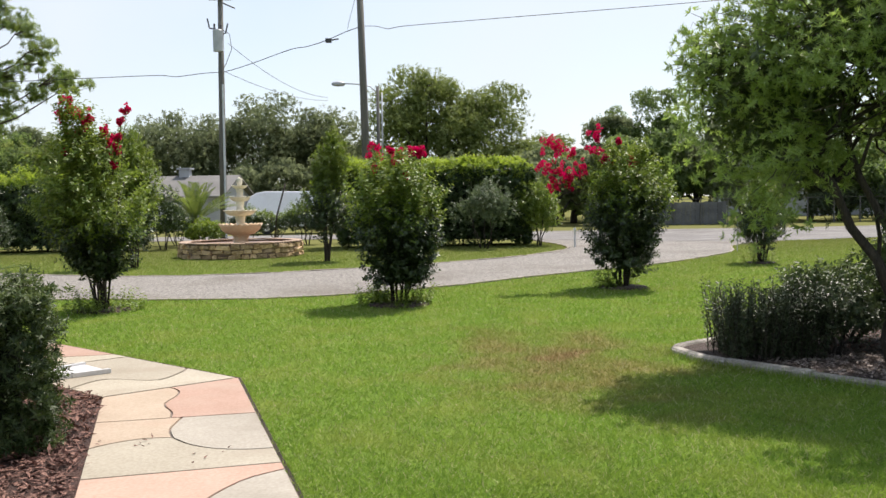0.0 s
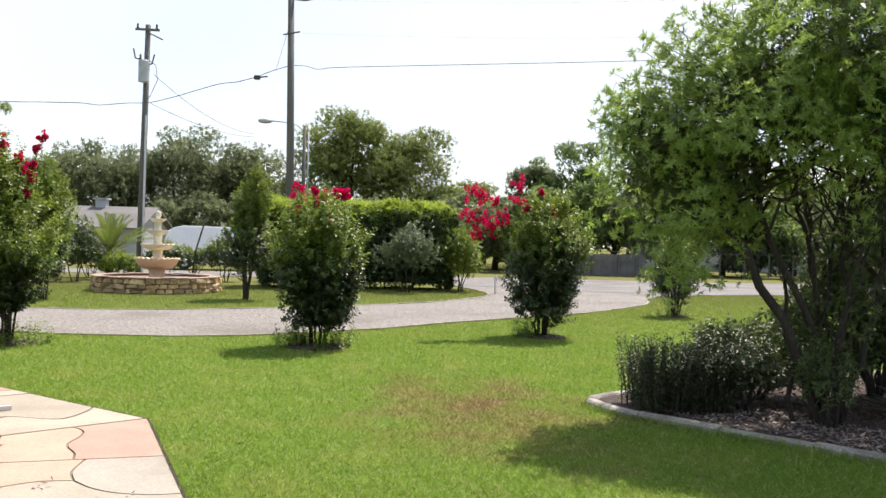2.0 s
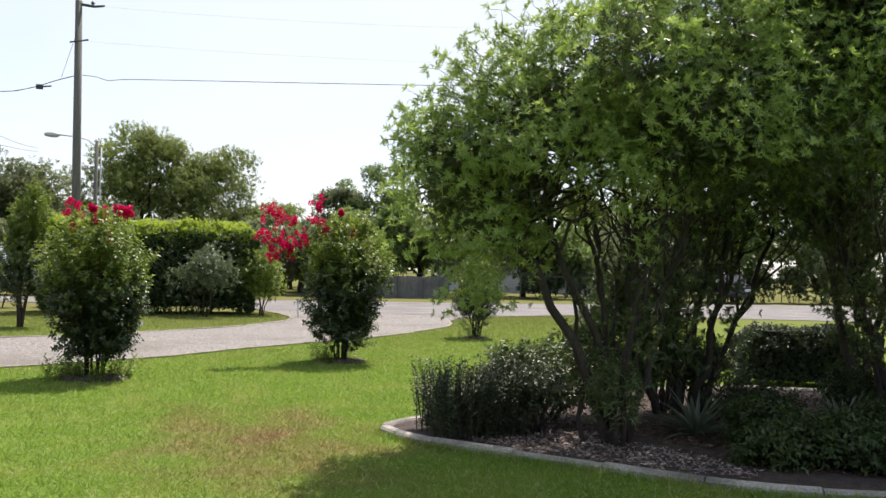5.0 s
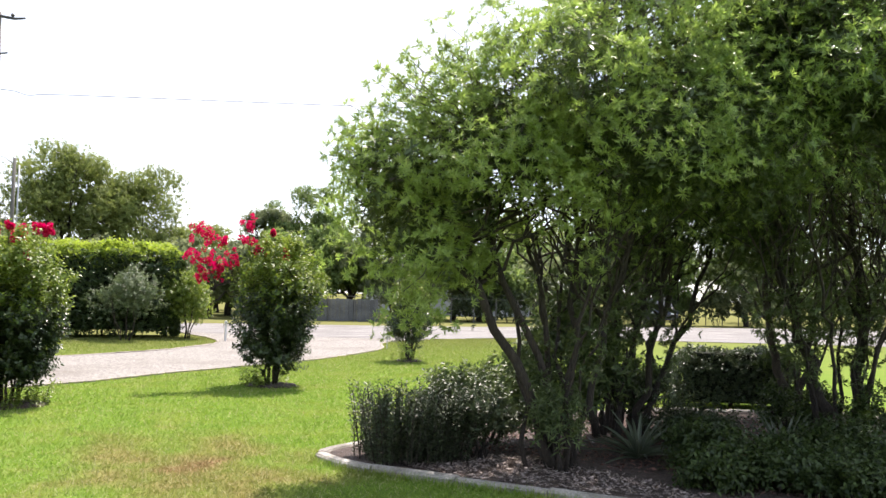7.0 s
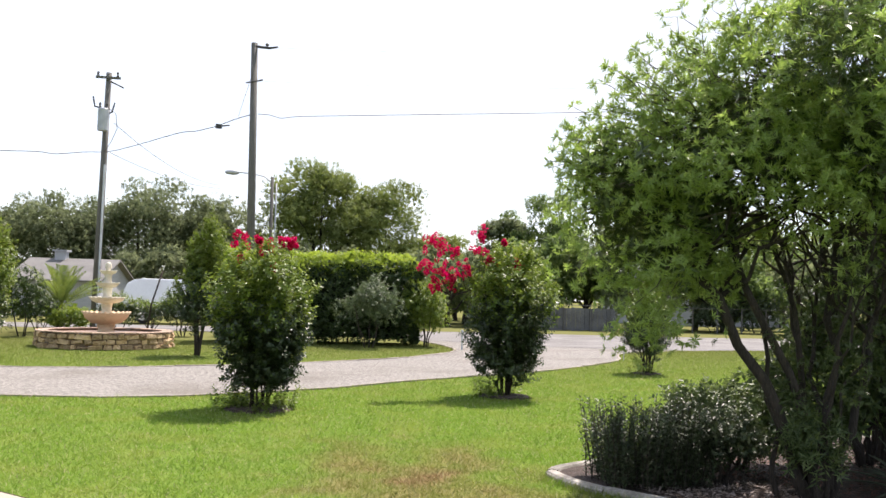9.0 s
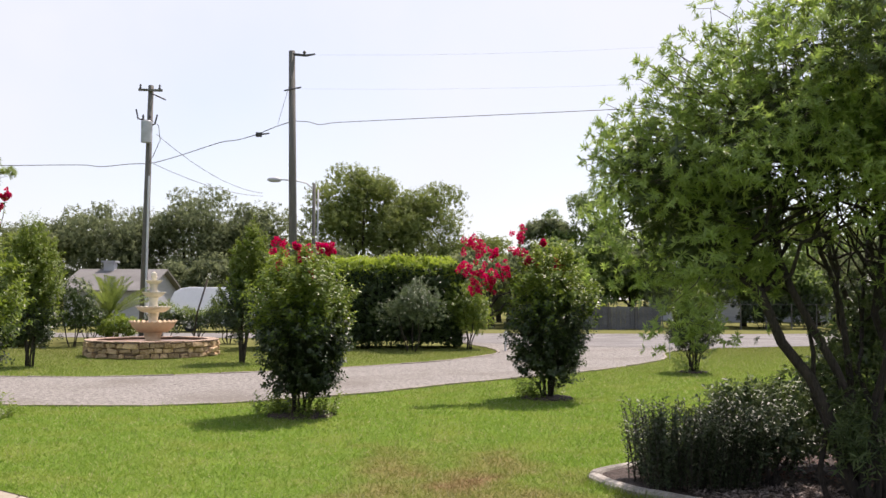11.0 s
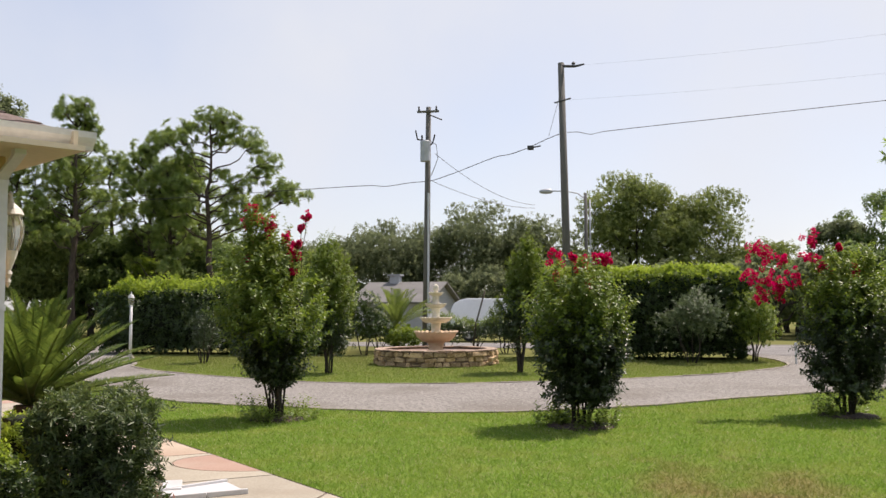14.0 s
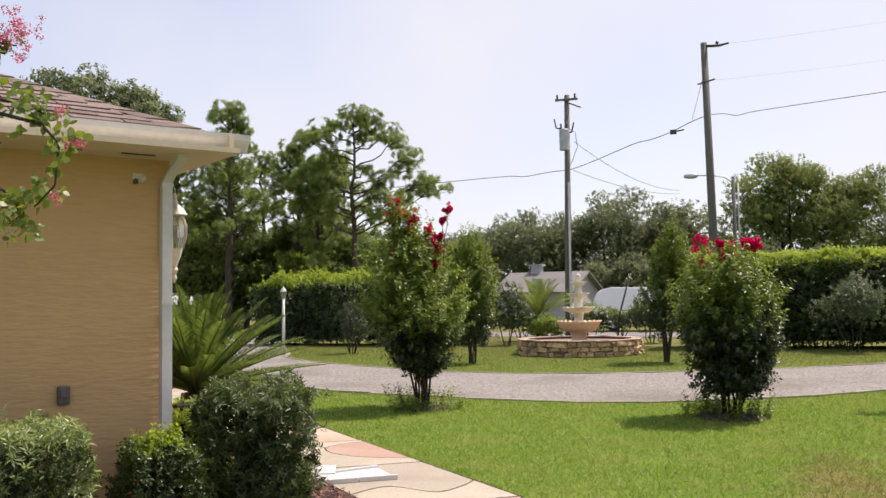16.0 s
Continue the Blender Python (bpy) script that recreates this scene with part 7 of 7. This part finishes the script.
# added mostly out of view to deepen the shade over the bed
whorl_tree("tall garden tree added mostly out of view to shade the bed", 11.0, 6.6,
           [([(0.0, 0, 0), (-0.2, 0.1, 0.9), (-0.4, 0.1, 2.0), (-0.5, 0.2, 3.2)], 0.07),
            ([(0.15, -0.05, 0), (0.3, -0.05, 0.9), (0.6, 0.0, 2.0), (0.8, 0.1, 3.2)], 0.06)],
           (0.0, 0.0, 3.5), (2.6, 2.3, 2.5), 3600, 55, cut=0.9, lit_share=0.03, per=9, ll=0.1, lw=0.026, deep=2200, shade_z=2.6)

# low plants of the bed


def upright_shrub(label, x, y, sx, sy, h, n, seed, group=""):
    """A stand of upright stems set with narrow dark leaves."""
    rng = np.random.default_rng(seed)
    t = thing("upright_shrub", label, "shrub", x, y, 0.03, group=group)
    P = np.stack([rng.uniform(-sx, sx, n), rng.uniform(-sy, sy, n), np.zeros(n)], 1)
    D = unit(np.stack([P[:, 0] * 0.22, P[:, 1] * 0.22, np.ones(n)], 1) + rng.normal(0, 0.11, (n, 3)))
    L = h * rng.uniform(0.6, 1.1, n)
    put("foliage", leaf_mesh("foliage", *twig_leaves(P, D, L, 34, 0.05, 0.018, rng, spread=0.58, start=0.05)), M_UPRIGHT, t)
    g = Geo()
    for i in range(0, n, 2):
        g.tube([P[i], P[i] + D[i] * L[i] * 0.95], [0.006, 0.003], 4)
    tagged(part("stem_stand", g, M_BARK, t), kind="stuff")
    return t


upright_shrub("dark upright shrub stand at the point of the bed", 3.42, 7.62, 0.44, 0.38, 0.68, 340, 62)
bush("shrub", "glossy dark green leafy shrub in the bed", "shrub", 4.52, 8.2, (0.88, 0.6, 0.42), 63, (M_GLOSSY, M_GLOSSY), 1250, 9, 0.055, 0.032, z0=0.42)
bush("shrub", "glossy dark green leafy shrub in the bed", "shrub", 4.05, 7.45, (0.35, 0.35, 0.33), 64, (M_UPRIGHT, M_UPRIGHT), 360, 9, 0.045, 0.026, z0=0.36)
clipped_hedge("clipped_shrub", "dark clipped shrub beside the bed kerb", 9.85, 10.3, 1.75, 1.0, 0.87, 65, rz=-30, density=420, ll=0.045, lw=0.028, per=7, top_material=M_UPRIGHT, side_material=M_UPRIGHT, rough=0.05, twig=(0.05, 0.12), category="shrub", round_r=0.4)
bush("ground_cover", "low dark ground cover between the trees", "plant", 6.7, 7.5, (0.65, 0.5, 0.2), 66, (M_UPRIGHT, M_UPRIGHT), 420, 9, 0.05, 0.026, z0=0.18)
bush("shoot_clump", "fresh whorled shoots round the tree's foot", "plant", 4.42, 6.72, (0.24, 0.22, 0.42), 67, (M_GLOSSY, M_GLOSSY), 130, 12, 0.085, 0.014, z0=0.42, stems=3)
bush("undergrowth", "tangled green undergrowth round the dark stems", "shrub", 5.55, 8.2, (0.75, 0.45, 0.8), 77, (M_GLOSSY, M_GLOSSY), 560, 8, 0.12, 0.036, z0=0.85, low=-0.9)
bush("undergrowth", "tangled dark undergrowth between the stems", "shrub", 6.75, 8.4, (0.42, 0.4, 0.42), 78, (M_UPRIGHT, M_UPRIGHT), 380, 8, 0.06, 0.03, z0=0.42, low=-0.9)
# very dark leaf colour chosen in place of the bed's deeper shade
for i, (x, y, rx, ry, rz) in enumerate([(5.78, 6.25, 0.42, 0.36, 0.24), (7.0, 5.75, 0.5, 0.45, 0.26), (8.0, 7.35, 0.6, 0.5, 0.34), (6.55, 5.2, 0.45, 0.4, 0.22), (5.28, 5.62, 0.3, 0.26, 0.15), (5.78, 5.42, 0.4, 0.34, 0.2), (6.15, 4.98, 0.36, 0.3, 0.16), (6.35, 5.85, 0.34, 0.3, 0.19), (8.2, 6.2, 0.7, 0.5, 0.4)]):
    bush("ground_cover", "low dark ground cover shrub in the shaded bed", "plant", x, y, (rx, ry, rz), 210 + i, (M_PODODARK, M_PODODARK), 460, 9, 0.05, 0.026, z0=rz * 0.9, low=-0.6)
rosette_plant("spiky_plant", "grey-green spiky rosette plant in the mulch", 5.52, 6.95, 40, 0.62, 0.042, M_AGAVE, 68)
rosette_plant("spiky_plant", "grey-green spiky rosette plant in the mulch", 6.78, 6.36, 40, 0.66, 0.042, M_AGAVE, 69)

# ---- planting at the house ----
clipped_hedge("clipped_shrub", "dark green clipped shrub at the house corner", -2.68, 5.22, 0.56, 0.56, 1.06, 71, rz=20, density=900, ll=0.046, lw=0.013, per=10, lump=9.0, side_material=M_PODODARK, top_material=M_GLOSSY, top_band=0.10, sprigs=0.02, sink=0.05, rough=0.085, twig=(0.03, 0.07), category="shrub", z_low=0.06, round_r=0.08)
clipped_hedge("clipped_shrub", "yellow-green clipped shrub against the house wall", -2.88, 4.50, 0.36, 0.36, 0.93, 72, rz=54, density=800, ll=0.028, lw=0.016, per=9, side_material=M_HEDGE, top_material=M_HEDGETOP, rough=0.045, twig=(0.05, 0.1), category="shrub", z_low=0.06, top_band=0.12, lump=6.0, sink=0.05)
clipped_hedge("clipped_shrub", "broad clipped shrub with silvery narrow leaves, lit sprigs coloured paler, by the house wall", -3.28, 3.54, 0.98, 0.62, 1.00, 73, rz=54, density=760, ll=0.045, lw=0.0105, per=11, side_material=M_PODODARK, top_material=M_PODOMID, sprigs=0.40, sink=0.03, rough=0.035, top_band=0.10, lump=8.0, twig=(0.03, 0.07), category="shrub", z_low=0.06, round_r=0.03)
clipped_hedge("clipped_shrub", "small bright green clipped shrub round the house corner", -3.70, 5.98, 0.44, 0.44, 0.94, 74, rz=54, density=500, ll=0.035, lw=0.02, per=8, side_material=M_HEDGETOP, top_material=M_HEDGETOP, rough=0.05, twig=(0.05, 0.1), category="shrub", z_low=0.06)
frond_plant("sago_palm", "green sago palm with stiff arching fronds beside the house", -4.87, 7.9, 0.74, 0.13, 84, 1.15, M_SAGO, 75, arch=0.26, leaflet=0.14, wide=0.012, pairs=80, up=(0.25, 1.5), vee=0.42)

# crape myrtle beside the near wall: its branch hangs into view
cm = thing("crape_myrtle", "crape myrtle branch with pink blossom hanging before the roof", "tree", -3.15, 2.2)
rng = np.random.default_rng(81)
g = Geo()
g.tube(wavy((0, 0, 0), (0.05, 0.05, 2.6), 0.03, 8, rng), np.linspace(0.05, 0.025, 8), 8)
part("trunk", g, M_BARK, cm, smooth=True)
branches = [[(0.05, 0.05, 2.45), (0.45, 0.45, 2.62), (0.77, 0.70, 2.60)], [(0.05, 0.05, 2.3), (0.5, 0.45, 2.42), (0.82, 0.70, 2.37), (0.90, 0.70, 2.33)],
            [(0.05, 0.05, 2.4), (0.55, 0.5, 2.40), (0.92, 0.68, 2.30), (0.99, 0.70, 2.20), (0.94, 0.70, 2.06), (0.86, 0.70, 1.98)], [(0.05, 0.05, 2.1), (0.5, 0.45, 2.12), (0.74, 0.70, 2.06), (0.84, 0.70, 1.96), (0.74, 0.7, 1.92)]]
Ps, Ds = [], []
for pts in branches:
    q = np.array(pts)
    q[1:-1] += rng.normal(0, 0.012, q[1:-1].shape)
    s = np.linspace(0, 1, len(q))
    g = Geo()
    g.tube(q, np.linspace(0.010, 0.003, len(q)), 5)
    part("branch", g, M_BARK, cm, smooth=True)
    for k in range(22):
        u = rng.uniform(0.5, 1.0)
        p = np.array([np.interp(u, s, q[:, j]) for j in range(3)])
        d = np.array([np.interp(min(u + 0.05, 1.0), s, q[:, j]) for j in range(3)]) - np.array([np.interp(u - 0.05, s, q[:, j]) for j in range(3)])
        Ps.append(p + rng.normal(0, 0.03, 3))
        Ds.append(unit(unit(d) + rng.normal(0, 0.55, 3)))
put("foliage", oval_mesh("foliage", *twig_leaves(np.array(Ps), np.array(Ds), rng.uniform(0.03, 0.09, len(Ps)), 4, 0.046, 0.028, rng)), M_MYRTLELIGHT, cm)
for c, k, r in (((0.76, 0.70, 2.65), 46, 0.038), ((1.00, 0.70, 2.32), 4, 0.016), ((1.06, 0.70, 2.21), 5, 0.016), ((0.96, 0.70, 2.02), 3, 0.014)):
    put("blossom", leaf_mesh("blossom", *[a if i < 3 else a * 0.22 for i, a in enumerate(blossom_set(np.array(c) + rng.normal(0, r, (k, 3)), 0.016, rng, 20))]), M_PINKFLOWER, cm, "fading pink blossom panicle")

# ---- tree belt round the place ----
for i, (x, y, h, rx, rz) in enumerate([(-24.5, 66, 7.2, 3.4, 3.2), (-18.9, 66, 7.6, 3.6, 3.9), (-13.8, 66, 8.8, 4.5, 4.8), (-8.2, 66, 9.7, 5.0, 5.4), (-3.6, 67, 9.1, 4.4, 5.0)]):
    far_tree("grey-green live oak in the tree belt across the road", x, y, h, (rx, rx * 0.8, rz), 100 + i, M_OAK, 0.35, 250, 26, 6, 0.17, group="tree belt", low=-0.8, lobes=22)
far_tree("tall broad-leaved tree with open crown behind the hedge", 3.2, 66, 11.7, (4.7, 3.6, 5.2), 110, M_BROAD, 0.32, 250, 28, 6, 0.17, low=-0.6, group="tree belt", forks=12, lobes=22)
far_tree("tall broad-leaved tree beside the road", 8.3, 66, 10.5, (4.6, 3.6, 5.4), 111, M_BROAD, 0.32, 250, 28, 6, 0.17, low=-0.75, group="tree belt", forks=8, lobes=22)
far_tree("low green tree behind the road", 13.6, 69, 7.4, (4.0, 2.8, 4.0), 112, M_BROAD, 0.25, 110, 24, 5, 0.20, low=-0.8, group="tree belt")
far_tree("low green tree in the gap of the belt", 13.0, 62, 5.8, (3.0, 2.2, 3.2), 119, M_BROAD, 0.2, 90, 24, 5, 0.20, low=-0.95, group="tree belt")
far_tree("grey-green tree across the road", 15.2, 58, 8.0, (2.0, 1.9, 4.0), 113, M_OAK, 0.25, 120, 24, 5, 0.18, low=-0.8, group="tree belt")
far_tree("green tree across the road with a loose top", 17.8, 57, 9.2, (3.3, 2.6, 4.7), 114, M_FARGREEN, 0.25, 170, 26, 5, 0.18, low=-0.8, group="tree belt")
for i, (x, y, h, rx, rz, m_) in enumerate([(19, 52, 5.0, 3.0, 2.4, M_FARGREEN), (26, 52, 5.2, 3.4, 2.5, M_OAK), (32, 54, 6.0, 3.6, 2.8, M_FARGREEN), (44, 56, 7.5, 4.6, 3.6, M_OAK), (52, 52, 8.0, 4.6, 3.8, M_FARGREEN), (60, 44, 8.0, 4.6, 3.8, M_OAK), (68, 34, 8.0, 5.0, 3.8, M_FARGREEN), (38, 62, 8.5, 5, 4.2, M_BROAD), (12, 54, 3.4, 2.6, 1.8, M_FARGREEN), (49, 64, 9, 5, 4.4, M_OAK)]):
    far_tree("leafy tree in the belt across the road", x, y, h, (rx, rx * 0.8, rz), 120 + i, m_, 0.22, 120, 14, 5, 0.26, low=-0.85, group="tree belt")
for i, (x, y, h, rx, rz, m_) in enumerate([(-24, 60, 6.5, 4.0, 3.2, M_FARGREEN), (-31, 58, 6.5, 4.4, 3.4, M_OAK), (-38, 52, 7.0, 4.6, 3.5, M_FARGREEN), (-20, 50, 3.6, 3.0, 1.9, M_BROAD), (-27, 47, 4.0, 3.2, 2.1, M_FARGREEN), (-34, 44, 4.5, 3.4, 2.3, M_BROAD), (-26, 70, 8.0, 5, 4, M_OAK), (0.5, 72, 7.0, 4, 3.4, M_OAK), (-41, 62, 9.0, 5, 4.5, M_FARGREEN)]):
    far_tree("leafy undergrowth tree in the belt", x, y, h, (rx, rx * 0.8, rz), 140 + i, m_, 0.2, 130, 16, 5, 0.22, low=-0.9, group="tree belt")
for i, (x, y, h, rx) in enumerate([(-22, 53, 6.0, 3.4), (-27, 54, 6.4, 3.6), (-32, 52, 6.0, 3.6), (-18, 56, 5.6, 3.2)]):
    far_tree("dark undergrowth tree behind the pines", x, y, h, (rx, rx * 0.7, h * 0.5), 170 + i, M_BROAD, 0.2, 130, 16, 5, 0.22, low=-0.95, group="tree belt")
for i, x in enumerate((-7.5, -3.2, 1.0, 5.2)):
    far_tree("dark leafy undergrowth behind the parked van", x, 61, 5.2, (2.9, 1.8, 2.6), 200 + i, M_OAK, 0.2, 120, 18, 5, 0.20, low=-0.98, group="tree belt")
for i, x in enumerate((10, 15, 20.5, 26, 32, 38, 44, 51, 58)):
    far_tree("dark low tree behind the roadside fence", x, 49.5 - 0.004 * (x - 10) ** 2, 4.6 + 0.8 * (i % 3), (4.3, 2.2, 2.3 + 0.4 * (i % 3)), 180 + i, (M_OAK, M_FARGREEN)[i % 2], 0.18, 150, 14, 5, 0.25, low=-0.98, group="tree belt")
far_tree("grey-green oak rising behind the house roof", -26.6, 33, 12.0, (3.3, 3.3, 3.0), 160, M_OAK, 0.35, 130, 30, 6, 0.17, low=-0.6, group="tree belt")
far_tree("grey-green oak rising behind the house roof", -24.0, 33.5, 10.6, (2.4, 2.4, 2.6), 161, M_OAK, 0.3, 90, 30, 6, 0.17, low=-0.6, group="tree belt")

for i, (x, y, h, rx, m_) in enumerate([(-26.5, 49, 7.6, 2.4, M_FARGREEN), (-30.5, 48, 8.4, 3.0, M_OAK), (-23.0, 52, 7.0, 2.4, M_BROAD), (-20.4, 48, 5.6, 2.2, M_FARGREEN), (-17.6, 50, 4.8, 2.2, M_BROAD), (-28.4, 44, 6.2, 1.8, M_BROAD)]):
    far_tree("leafy young tree among the pines", x, y, h, (rx, rx * 0.8, h * 0.42), 240 + i, m_, 0.12, 150, 18, 5, 0.17, low=-0.95, group="tree belt", lobes=20)
far_tree("young yellow-green tree under the pines", -23.29, 46, 4.65, (1.0, 0.9, 0.8), 162, M_HEDGETOP, 0.08, 26, 20, 5, 0.15, low=-0.8, group="tree belt")
pine("open-crowned pine with a crooked trunk and wide limbs", -18.9, 44, 11.6, 90, crook=0.16, limbs=9, spread=2.2, low=0.48, tuft=19,
     pads=[(0.1, 0, 11.5, 0.7), (-0.9, 0.3, 11.2, 0.6), (1.0, -0.2, 11.2, 0.65), (-1.9, 0.2, 11.0, 0.65), (-2.5, -0.3, 10.3, 0.55), (1.8, 0.4, 10.5, 0.65), (-1.3, -0.5, 10.2, 0.6), (2.4, 0.1, 9.9, 0.55), (0.5, 0.8, 10.3, 0.5),
           (3.2, -0.2, 9.1, 0.6), (2.6, 0.6, 8.6, 0.6), (-1.6, 0.7, 9.2, 0.6), (-2.6, 0.2, 8.6, 0.65), (1.9, -0.7, 7.9, 0.65), (3.6, 0.2, 7.7, 0.7), (4.6, 0.0, 7.35, 0.65), (2.9, 0.5, 7.0, 0.6), (-1.5, -0.6, 7.9, 0.65), (-2.5, 0.6, 7.3, 0.7), (-3.2, 0, 7.9, 0.6), (1.0, 0.8, 7.2, 0.6), (-0.9, -0.9, 6.9, 0.6), (1.7, -0.5, 6.3, 0.6), (-2.0, 0.4, 6.2, 0.7)])
for x, y, h, seed, spread, low, limbs in ((-25.8, 43, 12.2, 91, 2.2, 0.42, 46), (-23.6, 47, 11.2, 92, 2.2, 0.40, 44), (-27.6, 46, 10.6, 93, 2.2, 0.40, 36), (-21.4, 45, 9.4, 94, 2.0, 0.34, 40), (-22.2, 50, 10.4, 96, 2.4, 0.35, 36), (-27.6, 50, 10.8, 97, 2.4, 0.35, 34), (-29.5, 44, 9.6, 95, 2.2, 0.40, 34), (-24.6, 52, 10.6, 98, 2.4, 0.35, 34)):
    pine("slender pine in the stand beyond the hedge", x, y, h, seed, spread=spread, low=low, limbs=limbs)
